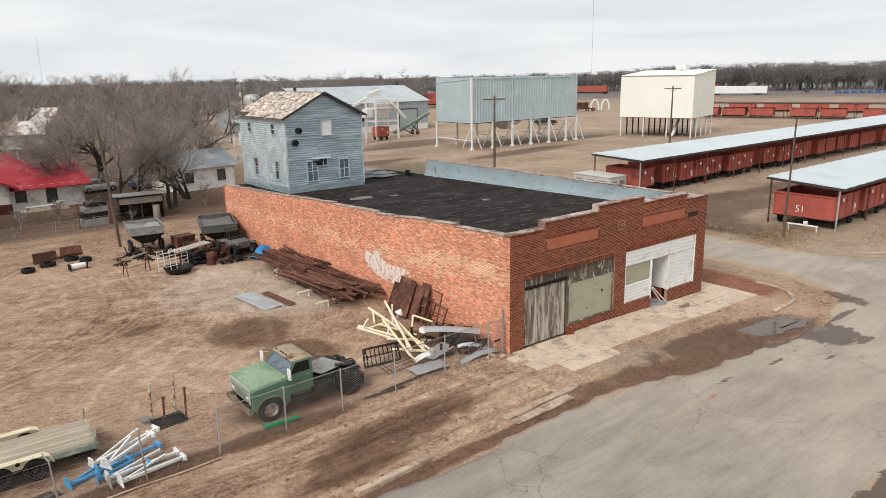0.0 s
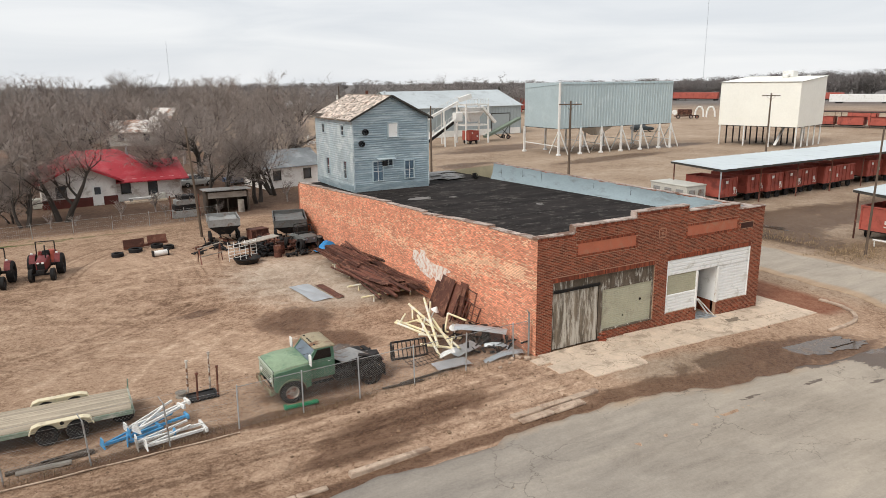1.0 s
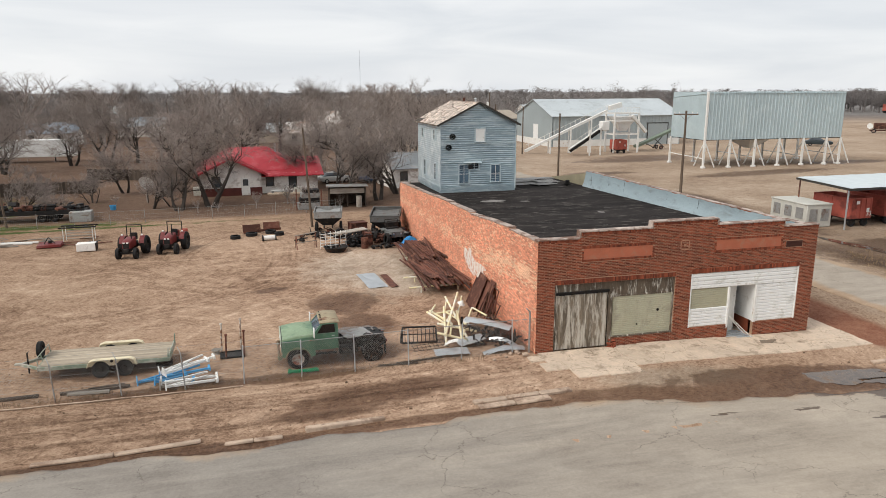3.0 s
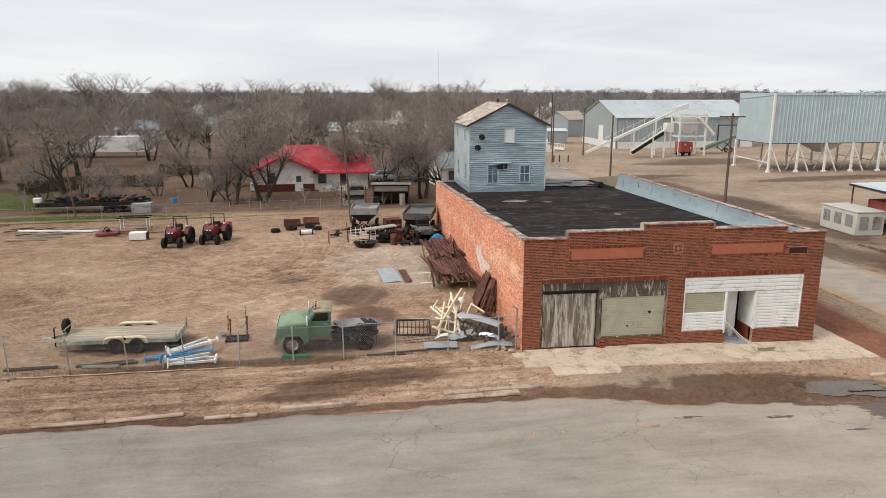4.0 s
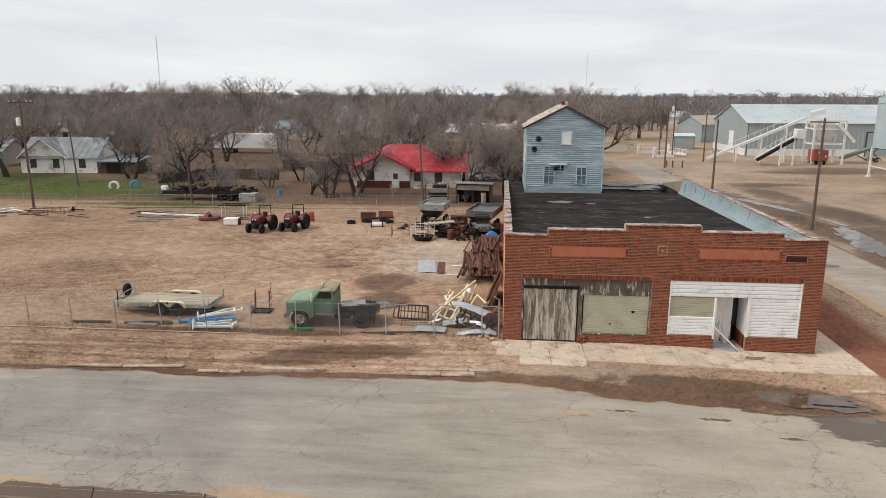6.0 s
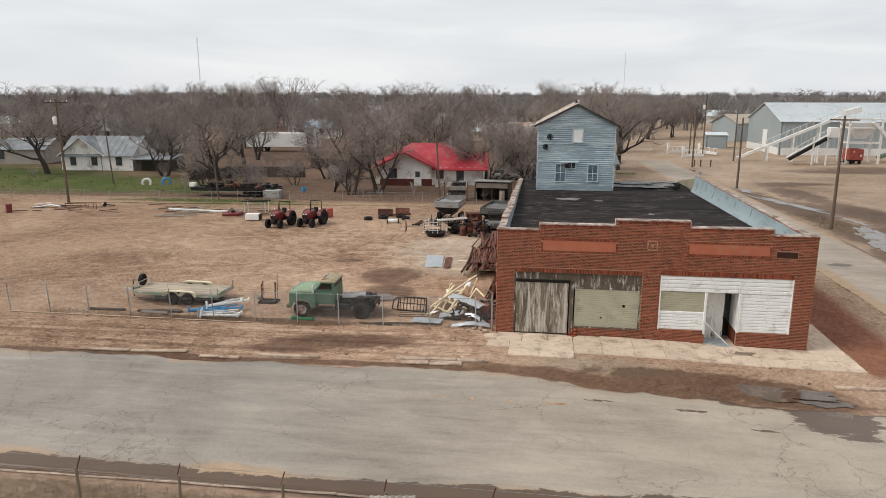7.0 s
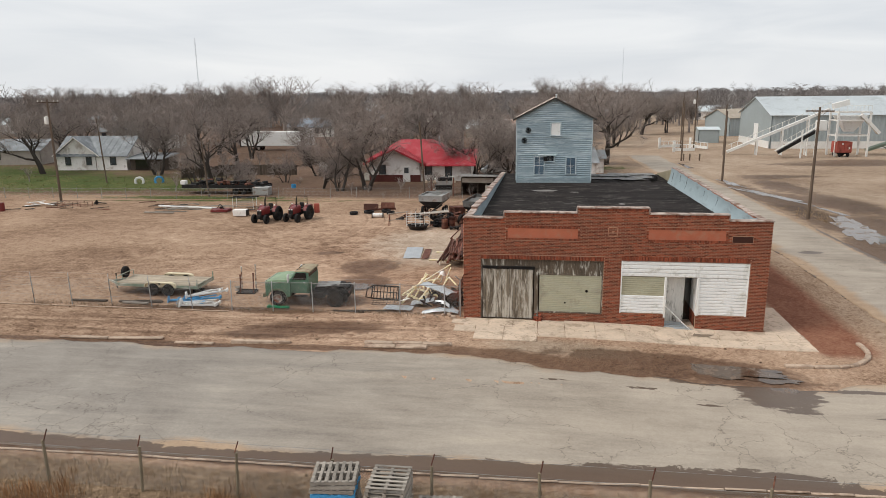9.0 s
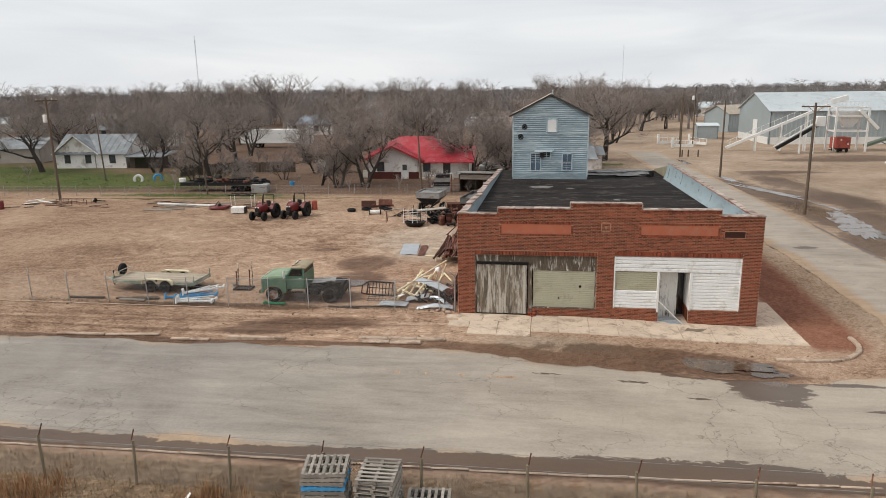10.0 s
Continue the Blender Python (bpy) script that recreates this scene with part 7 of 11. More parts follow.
solid("blue_tarp", Geo().sheet(lambda u, v: ((u - 0.5) * 1.7, (v - 0.5) * 1.3, max(0.01, 0.75 * math.sin(math.pi * u) * math.sin(math.pi * v) + 0.16 * noise.noise((u * 5, v * 5, 1.0)))), 18, 12), M_TARP_BLUE, "crumpled bright blue tarp by the wall", "tarp", pose(-1.0, 23.9, gz(-1, 24) + 0.18, 0, 0, 15), smooth=25)
g = Geo()
for k in range(40):
    x, y = r.uniform(-2.2, 0.9), r.uniform(-0.5, 0.5)
    g.cbox((x, y, 0.10 + r.uniform(0, 0.14)), (r.uniform(0.1, 0.4), r.uniform(0.05, 0.2), r.uniform(0.05, 0.25)), 0.02, rotz(r.uniform(0, 180)) @ rotx(r.uniform(-30, 30)))
solid("scrap_heap", g, M_DARK_STEEL, "low heap of black scrap parts on dirt", "scrap", pose(-1.9, 24.5, gz(-2, 24.5), 0, 0, 4), kind="stuff")

for k in range(16):
    x, y = r.uniform(-5.6, -0.5), r.uniform(25.2, 29.8)
    gg = Geo()
    for q in range(7):
        gg.cbox((r.uniform(-0.35, 0.35), r.uniform(-0.3, 0.3), 0.15 + r.uniform(0, 0.5)), (r.uniform(0.15, 0.6), r.uniform(0.1, 0.4), r.uniform(0.1, 0.35)), 0.03, rotz(r.uniform(0, 180)) @ rotx(r.uniform(-20, 20)))
    gg.tube((-0.4, 0, 0.1), (0.5, 0.2, 0.7), 0.04).cbox((0, 0, 0.07), (0.6, 0.4, 0.14), 0.02)
    solid("machine_scrap", gg, M_DARK_STEEL if k % 3 else M_RUST, "black greasy machine part on dirt", "scrap", pose(x, y, gz(x, y), 0, 0, r.uniform(0, 180)), group="machine scrap")
for k, (x, y, rr, flat) in enumerate(((-14.5, 31.0, 0.42, True), (-13.2, 31.9, 0.50, True), (-11.6, 32.6, 0.46, True), (-10.9, 31.6, 0.40, True))):
    t = thing("loose_tyre", "worn black tyre lying flat on dirt", "tyre", pose(x, y, gz(x, y) + 0.14, 90, 0, 20 * k), "tyres in the yard")
    part("tyre", tyre_geo(rr, 0.28), M_RUBBER, t)
gr = thing("scrap_gate", "rust-red steel blade panel behind tyres", "panel", pose(-12.3, 32.9, gz(-12, 33), 0, 0, 4))
part("plate", Geo().cbox((-0.9, 0, 0.5), (1.5, 0.08, 0.6), 0.02, rotx(-12)), M_RUST, gr)
part("plate", Geo().cbox((0.8, 0.1, 0.62), (1.4, 0.08, 0.6), 0.02, rotx(-8)), M_RUST, gr)
part("brace", Geo().bar((-1.6, 0.3, 0.1), (1.6, 0.3, 0.25), 0.12, 0.2), M_RUST, gr)
bx = thing("white_tank", "short white cylinder tank lying on dirt", "tank", pose(-11.75, 29.6, gz(-12, 30) + 0.22, 0, 0, 8))
part("shell", Geo().lathe([(0.0, -0.5), (0.18, -0.48), (0.2, -0.42), (0.2, 0.42), (0.18, 0.48), (0, 0.5)], (0, 0, 0), "x", 18), M_WHITE_PAINT, bx)
part("end_frame", Geo().cbox((-0.52, 0, 0), (0.08, 0.5, 0.44), 0.02).cbox((0.52, 0, 0), (0.08, 0.5, 0.44), 0.02), M_DARK_STEEL, bx)

r = random.Random(71)
for k in range(26):
    x, y = (r.uniform(-6.5, -2.0), r.uniform(24.6, 31.5)) if k < 16 else (r.uniform(-9.5, -5.5), r.uniform(27.0, 33.0))
    gg = Geo().bar((-0.6, 0, 0.06), (0.6, 0.08, r.uniform(0.08, 0.5)), 0.08, 0.08).bar((-0.3, -0.3, 0.05), (0.2, 0.4, r.uniform(0.1, 0.6)), 0.06, 0.06).cbox((0.1, 0, 0.12), (0.4, 0.3, 0.22), 0.03)
    solid("iron_scrap", gg, M_DARK_STEEL if k % 4 else M_RUST, "black bent iron part lying among the machines", "scrap", pose(x, y, gz(x, y), 0, 0, r.uniform(0, 360)), group="iron scrap")
for k, (x, y, a) in enumerate(((-3.3, 26.6, 70), (-2.6, 25.4, 100), (-6.0, 28.6, 20), (-0.9, 27.6, 95))):
    t = thing("loose_tyre", "worn black tyre standing against scrap", "tyre", pose(x, y, gz(x, y) + 0.46, 8, 0, a), "tyres in the yard")
    part("tyre", tyre_geo(0.48, 0.28), M_RUBBER, t)
for k in range(34):
    x = r.uniform(-52, -24)
    y = 33.2 + 0.03 * (x + 40) + r.gauss(0, 1.2)
    gg = Geo().bar((-r.uniform(0.4, 1.5), 0, 0.05), (r.uniform(0.4, 1.5), 0.1, 0.05 + r.uniform(0, 0.15)), r.uniform(0.08, 0.22), 0.05)
    solid("scrap_board", gg, (M_SHACK, M_RUST, M_GREY_WOOD, M_DARK_STEEL)[k % 4], "old board or iron bar lying on dirt by the rear fence", "board", pose(x, y, gz(x, y), 0, 0, r.uniform(-30, 30)), group="scrap by the rear fence")

# lumber, mower deck, box, rack, barrel along the rear fence
for k, (x0, y0, x1, y1, w, z) in enumerate(((-37.0, 34.1, -30.4, 32.9, 0.22, 0.10), (-36.6, 33.6, -30.0, 33.2, 0.2, 0.12), (-35.8, 32.8, -31.2, 32.2, 0.16, 0.06), (-36.2, 30.0, -33.0, 29.9, 0.2, 0.10), (-35.4, 30.6, -32.2, 31.0, 0.14, 0.06), (-34.5, 31.6, -31.6, 32.4, 0.14, 0.18))):
    solid("lumber", Geo().bar((x0, y0, gz(x0, y0) + z), (x1, y1, gz(x1, y1) + z), w, 0.10), M_GREY_WOOD if k > 1 else M_WHITE_PAINT, "long weathered timber lying on dirt", "timber", group="lumber by the rear fence")
mw = thing("mower_deck", "red rotary mower deck lying on dirt", "mower", pose(-28.7, 31.6, gz(-28, 31), 0, 0, 6))
part("deck", Geo().cbox((0, 0, 0.22), (1.7, 1.4, 0.14), 0.04).cbox((0, 0, 0.12), (1.74, 1.44, 0.12), 0.02), M_TRACTOR, mw)
part("hitch", Geo().bar((-0.4, -0.2, 0.28), (-0.1, 0.1, 0.75), 0.05, 0.05).bar((0.4, -0.2, 0.28), (-0.1, 0.1, 0.75), 0.05, 0.05).cbox((0, 0.1, 0.4), (0.3, 0.3, 0.2), 0.03), M_DARK_STEEL, mw)
wb = thing("white_box", "white metal chest with dark end on dirt", "chest", pose(-25.4, 29.2, gz(-25, 29), 0, 0, 3))
part("body", Geo().cbox((-0.1, 0, 0.36), (1.35, 0.75, 0.62), 0.04), M_HOUSE_WHITE, wb)
part("end_panel", Geo().cbox((0.62, 0, 0.36), (0.08, 0.72, 0.58), 0.02), M_DARK_STEEL, wb)
rk = thing("pipe_rack", "pale pipe rack with black top rail", "rack", pose(-27.0, 33.6, gz(-27, 33), 0, 0, 2))
for x in (-1.1, 1.1):
    for y in (-0.5, 0.5):
        part("leg", Geo().tube((x, y, 0), (x, y, 1.15), 0.03), M_WHITE_STEEL, rk)
for z in (0.3, 0.55, 0.8):
    part("rail", Geo().tube((-1.1, -0.5, z), (1.1, -0.5, z), 0.025).tube((-1.1, 0.5, z), (1.1, 0.5, z), 0.025), M_GREY_WOOD, rk)
part("top", Geo().bar((-1.4, -0.5, 1.2), (1.4, -0.5, 1.2), 0.12, 0.10).bar((-1.4, 0.5, 1.2), (1.4, 0.5, 1.2), 0.12, 0.1).bar((-0.7, -0.6, 1.2), (-0.4, 0.6, 1.2), 0.1, 0.08).bar((0.4, -0.6, 1.2), (0.7, 0.6, 1.2), 0.1, 0.08), M_DARK_STEEL, rk)
for x, y, mt, lb in ((-19.2, 31.6, M_TRACTOR, "red drum beside the tractors"), (-18.6, 31.9, M_WAGON, "dull red drum beside the tractors")):
    b = thing("steel_drum", lb, "drum", pose(x, y, gz(x, y)), "drums")
    part("shell", Geo().lathe([(0.0, 0.01), (0.28, 0.01), (0.29, 0.03), (0.285, 0.29), (0.297, 0.30), (0.285, 0.31), (0.285, 0.58), (0.297, 0.59), (0.285, 0.60), (0.285, 0.88), (0.27, 0.88), (0.27, 0.86), (0, 0.86)], (0, 0, 0), "z", 20), mt, b)
# far left end of the yard
fr = thing("low_pipe_frame", "low rusty pipe rack lying along the fence", "rack", pose(-46.4, 33.4, gz(-46, 33)))
for y in (-0.4, 0.4):
    part("rail", Geo().tube((-1.8, y, 0.55), (1.8, y, 0.55), 0.03).tube((-1.8, y, 0.12), (1.8, y, 0.12), 0.03), M_RUST, fr)
for k in range(5):
    part("upright", Geo().tube((-1.8 + 0.9 * k, -0.4, 0), (-1.8 + 0.9 * k, -0.4, 0.56), 0.025).tube((-1.8 + 0.9 * k, 0.4, 0), (-1.8 + 0.9 * k, 0.4, 0.56), 0.025), M_RUST, fr)
for k in range(7):
    x, y = -51.5 + r.uniform(-1, 2.2), 33.6 + r.uniform(-0.7, 0.7)
    solid("scrap_board", Geo().bar((-0.9, 0, 0.12 + 0.06 * k % 0.3), (0.9, 0.1, 0.10 + r.uniform(0, 0.3)), 0.25, 0.04), M_GREY_WOOD if k % 2 else M_WHITE_PAINT, "weathered board on a scrap pile", "board", pose(x, y, gz(x, y), 0, 0, r.uniform(-40, 40)), group="scrap boards")
b = thing("steel_drum", "red drum at the yard's end", "drum", pose(-52.2, 29.8, gz(-52, 30)), "drums")
part("shell", Geo().lathe([(0.0, 0.01), (0.28, 0.01), (0.285, 0.29), (0.297, 0.30), (0.285, 0.31), (0.285, 0.88), (0.27, 0.88), (0.27, 0.86), (0, 0.86)], (0, 0, 0), "z", 18), M_TRACTOR, b)
sc = thing("tractor_tool", "small dark hitch tool lying on dirt", "tool", pose(-44.4, 34.6, gz(-44, 34)))
part("beam", Geo().bar((-0.5, 0, 0.25), (0.9, 0, 0.2), 0.1, 0.1).bar((-0.4, -0.3, 0.1), (-0.4, 0.3, 0.3), 0.08, 0.08), M_DARK_STEEL, sc)
part("disc", Geo().lathe([(0.0, 0.0), (0.26, 0.03), (0.27, 0.05)], (-0.3, 0.0, 0.27), "x", 16), M_DARK_STEEL, sc)


# ---- blue and white frames by the fence ----
def aframe(m, mat, label, L=2.2):
    th = thing("trailer_leg", label, "steel frame", m, "blue and white steel frames")
    part("beam", Geo().bar((-L / 2, 0, 0.08), (L / 2, 0, 0.08), 0.08, 0.09), mat, th)
    part("brace", Geo().bar((-L / 2 + 0.1, 0.02, 0.1), (L / 2 - 0.35, 0.55, 0.1), 0.065, 0.07), mat, th)
    part("foot_plate", Geo().prism([(-0.26, -0.06), (0.26, -0.06), (0.12, 0.28), (-0.12, 0.28)], pose(-L / 2, 0, 0.06, 0, 0, 90), 0.04), mat, th)
    part("foot_plate", Geo().cbox((L / 2, 0, 0.1), (0.10, 0.4, 0.18), 0.02), mat, th)
    return th


z0 = gz(-15.5, 1.5)
aframe(pose(-16.5, 1.55, z0, 0, 0, 14), M_BLUE_PAINT, "bright blue welded steel frame lying on dirt", 1.9)
aframe(pose(-15.55, 1.75, z0 + 0.05, 0, -3, 10), M_BLUE_PAINT, "bright blue welded steel frame under white ones", 2.0)
aframe(pose(-15.9, 1.0, z0 + 0.04, 0, 0, -6), M_BLUE_PAINT, "bright blue welded steel frame lying on dirt", 1.5)
aframe(pose(-15.5, 2.25, z0 + 0.24, 0, -6, 17), M_WHITE_PAINT, "white steel frame stacked on blue ones", 2.3)
aframe(pose(-15.5, 1.75, z0 + 0.34, 0, -3, 30), M_WHITE_PAINT, "white steel frame stacked across the pile", 1.9)
aframe(pose(-15.3, 0.95, z0 + 0.06, 0, 0, 6), M_WHITE_PAINT, "white steel frame lying in front of the pile", 2.2)
aframe(pose(-15.3, 0.62, z0 + 0.02, 0, 0, 3), M_GREY_WOOD, "grey steel bar frame in the weeds by the fence", 2.2)
aframe(pose(-15.15, 0.42, z0 + 0.10, 0, 0, 7), M_WHITE_PAINT, "white steel frame at the edge of the pile", 2.0)

# post stand and drum lid
st = thing("post_stand", "rusty four-post steel stand on dirt", "stand", pose(-13.66, 3.66, gz(-13.6, 3.7), 0, 0, 3) @ Matrix.Diagonal((1.15, 1, 1, 1)))
part("base", Geo().bar((-0.45, -0.35, 0.06), (0.45, -0.35, 0.06), 0.06, 0.08).bar((-0.45, 0.4, 0.06), (0.45, 0.4, 0.06), 0.06, 0.08).bar((-0.45, -0.35, 0.06), (-0.45, 0.4, 0.06), 0.06, 0.08).bar((0.45, -0.35, 0.06), (0.45, 0.4, 0.06), 0.06, 0.08).box((0, 0, 0.05), (0.85, 0.7, 0.02)), M_DARK_STEEL, st)
for x, y, h, mt in ((-0.42, 0.42, 1.45, M_PALE_POST), (0.34, 0.45, 1.6, M_PALE_POST), (-0.25, -0.34, 1.15, M_RUST), (0.44, -0.30, 1.25, M_RUST)):
    part("post", Geo().tube((x, y, 0), (x + 0.04, y, h), 0.035, n=8).tube((x + 0.04, y, h - 0.02), (x + 0.04, y, h + 0.06), 0.055, n=8), mt, st)
solid("pulley", Geo().lathe([(0.0, 0), (0.22, 0), (0.22, 0.04), (0.12, 0.06), (0.12, 0.16), (0.22, 0.18), (0.22, 0.22), (0, 0.22)], (0, 0, 0), "z", 20), M_GREY_WOOD, "pale cable spool on dirt", "spool", pose(-14.42, 4.1, gz(-14.4, 4)))
# dark planks at the fence foot
for k, (x, y, l, a) in enumerate(((-19.0, 1.0, 2.6, 4), (-19.2, 0.75, 1.6, -3), (-18.6, 1.15, 1.4, 8), (-22.2, 0.9, 2.2, 2))):
    solid("old_plank", Geo().cbox((0, 0, 0.07), (l, 0.2, 0.09), 0.01), M_SHACK if k != 1 else M_GREY_WOOD, "dark rotten plank in dry weeds at the fence", "plank", pose(x, y, gz(x, y), 0, 0, a), group="old planks")
for k, (x, y, l, a) in enumerate(((-5.4, 0.55, 2.2, 6), (-6.4, 0.35, 1.8, -4))):
    solid("old_plank", Geo().cbox((0, 0, 0.06), (l, 0.1, 0.06), 0.01), M_SHACK, "dark thin timber on dirt by the fence", "plank", pose(x, y, gz(x, y), 0, 0, a), group="old planks")


# ---- steel stock along the side wall ----
def channel_geo(L, w, h, t=0.012, kind="U"):
    g = Geo()
    if kind == "I":
        g.box((0, 0, 0), (t, L, h)).box((0, 0, h / 2), (w, L, t)).box((0, 0, -h / 2), (w, L, t))
    elif kind == "U":
        g.box((0, 0, h / 2), (w, L, t)).box((-w / 2, 0, 0), (t, L, h)).box((w / 2, 0, 0), (t, L, h))
    elif kind == "L":
        g.box((0, 0, -h / 2), (w, L, t)).box((-w / 2, 0, 0), (t, L, h))
    else:
        g.tube((0, -L / 2, 0), (0, L / 2, 0), w / 2, n=10)
    return g


r = random.Random(44)
for k in range(104):
    far = k % 2
    L = r.uniform(4.6, 6.6 if far else 7.4)
    layer_ = r.random()
    x = -2.75 + 2.5 * r.random()
    y = (18.7 if far else 13.8) + r.uniform(-0.9, 0.9)
    z = 0.44 + 0.24 * layer_ + 0.16 * (x + 2.75) / 2.5 + 0.10 * far
    kind = r.choice("IUULLO")
    w = r.uniform(0.07, 0.19)
    solid("steel_beam", channel_geo(L, w, w * r.uniform(0.5, 0.9), 0.014, kind), M_RUST, "rusted steel beam stacked by the brick wall", "beam",
          pose(x, y, gz(x, y) + z + (0.12 if k > 74 else 0), r.uniform(-1.6, 1.6), r.uniform(-35, 35), r.uniform(-4, 8) + (r.uniform(-7, 7) if k > 74 else 0)), group="steel stock")
for k, (x, y, w, l, a) in enumerate(((-2.2, 12.4, 0.55, 2.4, 6), (-1.0, 12.2, 0.5, 1.8, -9), (-1.5, 17.6, 0.5, 1.9, 10))):
    def bent(u, v, w=w, l=l, k=k):
        return ((u - 0.5) * w, (v - 0.5) * l, 0.025 * math.sin(u * 22 + k) + 0.05 * noise.noise((u * 4, v * 4, k + 8)))
    solid("rust_sheet", Geo().sheet(bent, 14, 10), M_RUST, "rusted corrugated sheet on the steel stock", "metal sheet", pose(x, y, gz(x, y) + 0.82, -3, 0, a), group="rust sheets", smooth=25)
for k, y in enumerate((11.2, 13.6, 16.4, 19.0)):
    t = thing("yellow_trestle", "cream-yellow pipe trestle under the steel stock", "trestle", pose(-1.7, y, gz(-1.7, y), 0, 0, 3 - k), "yellow trestles")
    part("top_rail", Geo().tube((-2.0 + 0.12 * k if k < 2 else -0.75, 0, 0.36), (1.3, 0, 0.36), 0.055, n=10), M_YELLOW, t)
    for x in (-1.25 + 0.1 * k if k < 2 else -0.6, 1.1):
        part("leg", Geo().tube((x, 0, 0.36), (x, 0, 0), 0.05, n=10), M_YELLOW, t)
# flat sheets on the yard
for nm, mt, lb, x, y, w, l, a in (("tin_sheet", M_GALV, "dented pale galvanised sheet lying on dirt", -5.45, 14.7, 1.25, 3.6, 6), ("rusty_sheet", M_RUST, "thin rusted sheet lying on dirt", -4.4, 14.3, 0.5, 3.2, 4)):
    def flat(u, v, w=w, l=l):
        return ((u - 0.5) * w, (v - 0.5) * l, 0.02 + 0.09 * abs(noise.noise((u * 1.5, v * 2, w))) + 0.003 * math.cos(u * w * 40))
    solid(nm, Geo().sheet(flat, 30, 14), mt, lb, "metal sheet", pose(x, y, gz(x, y) + 0.02, 0, 0, a), smooth=25)

# rusted plates and racks leaning on the wall
for k, (y, w, h, x, lean_) in enumerate(((7.4, 1.45, 2.05, -0.95, 22), (6.5, 1.05, 1.85, -0.80, 20), (8.2, 0.9, 1.6, -0.85, 24), (5.9, 0.6, 2.0, -0.6, 14))):
    solid("steel_plate", Geo().cbox((0, 0, h / 2), (0.03, w, h), 0.006).box((-0.02, w * 0.2, h * 0.35), (0.02, 0.25, 0.14)), M_RUST, "large rusted steel plate leaning on the brick wall", "plate", pose(x, y, gz(x, y), 0, lean_, 2 * k - 3), group="leaning plates")
for k, (y, w, h, x, lean_) in enumerate(((5.0, 1.1, 1.9, -0.75, 15), (4.4, 0.9, 1.3, -0.9, 24), (5.5, 0.8, 1.5, -1.0, 26))):
    rack = thing("angle_rack", "dark rusty angle-iron rack leaning on the wall", "rack", pose(x, y, gz(x, y), 0, lean_, -4 + 5 * k), "angle racks")
    for yy in (-w / 2, w / 2):
        part("upright", Geo().bar((0, yy, 0), (0, yy, h), 0.05, 0.05, (0, 1, 0)), M_RUST, rack)
    for q in range(4):
        part("rung", Geo().bar((0, -w / 2, 0.15 + q * (h - 0.2) / 3), (0, w / 2, 0.15 + q * (h - 0.2) / 3), 0.04, 0.04), M_RUST, rack)

# heap of cream pipes
r = random.Random(52)
PIPES = [((-1.7, 7.4, 1.0), (-3.75, 2.2, 0.5)), ((-2.2, 8.2, 0.55), (-2.6, 1.85, 0.12)), ((-3.5, 7.2, 0.07), (-3.0, 5.0, 0.07)), ((-3.3, 7.4, 0.07), (-2.7, 4.9, 0.09)), ((-3.75, 2.0, 0.08), (-2.9, 5.8, 0.75)), ((-2.9, 2.1, 0.08), (-2.3, 5.4, 0.6)),
         ((-3.8, 3.8, 0.08), (-2.0, 1.7, 0.10)), ((-3.6, 4.4, 0.35), (-1.8, 3.4, 0.12)), ((-2.6, 6.6, 0.2), (-2.2, 4.0, 0.32)), ((-2.25, 7.7, 0.55), (-2.5, 7.2, 0.04)), ((-3.4, 6.9, 0.1), (-3.15, 6.7, 0.62)), ((-3.2, 6.7, 0.1), (-2.2, 6.5, 0.28)),
         ((-2.4, 6.0, 0.5), (-2.75, 5.6, 0.04)), ((-1.6, 6.9, 0.95), (-1.95, 6.4, 0.06)), ((-1.5, 5.25, 0.78), (-2.0, 4.7, 0.06)), ((-1.5, 5.25, 0.78), (-0.95, 4.4, 0.55)), ((-3.0, 3.8, 0.5), (-3.25, 3.2, 0.04)), ((-2.5, 3.1, 0.35), (-2.85, 2.6, 0.04)), ((-2.55, 2.2, 0.12), (-3.0, 1.7, 0.5))]
for k, (a, b) in enumerate(PIPES):
    ob = solid("cream_pipe", Geo().tube(a, b, 0.065 if k < 8 else 0.05, n=10), M_YELLOW, "cream-yellow steel pipe in a tangled heap", "pipe", pose(0, 0, gz(-3, 3) - 0.02), group="cream pipes")
for k, (x, y, z, a) in enumerate(((-1.95, 5.78, 0.98, 20), (-2.35, 3.22, 0.95, -20))):
    c = thing("feed_funnel", "white flared steel funnel standing in the pipe heap", "funnel", pose(x, y, gz(x, y) + z - 0.15, 18, a, 0), "white funnels")
    part("bell", Geo().lathe([(0.05, 0.22), (0.08, 0.16), (0.20, 0.02), (0.22, 0.0), (0.20, 0.0), (0.06, 0.14)], (0, 0, 0), "z", 16), M_WHITE_PAINT, c)
    part("stem", Geo().tube((0, 0, 0.2), (0.05, 0.1, -0.75), 0.03), M_WHITE_PAINT, c)
# black guard frame
gd = thing("grille_guard", "black welded grille guard lying on dirt", "guard frame", pose(-4.9, 2.75, gz(-5, 2.7) + 0.05, -18, 0, -8))
part("outer", Geo().pipe([(-0.85, 0, 0.0), (-0.8, 0, 0.75), (0.8, 0, 0.75), (0.85, 0, 0.0), (-0.85, 0, 0)], 0.045, 8), M_DARK_STEEL, gd)
for k in range(8):
    part("bar", Geo().bar((-0.7 + 0.2 * k, 0, 0.02), (-0.7 + 0.2 * k, 0, 0.74), 0.03, 0.06, (0, 1, 0)), M_DARK_STEEL, gd)
part("cross_bar", Geo().bar((-0.82, 0, 0.4), (0.82, 0, 0.4), 0.05, 0.05), M_DARK_STEEL, gd)
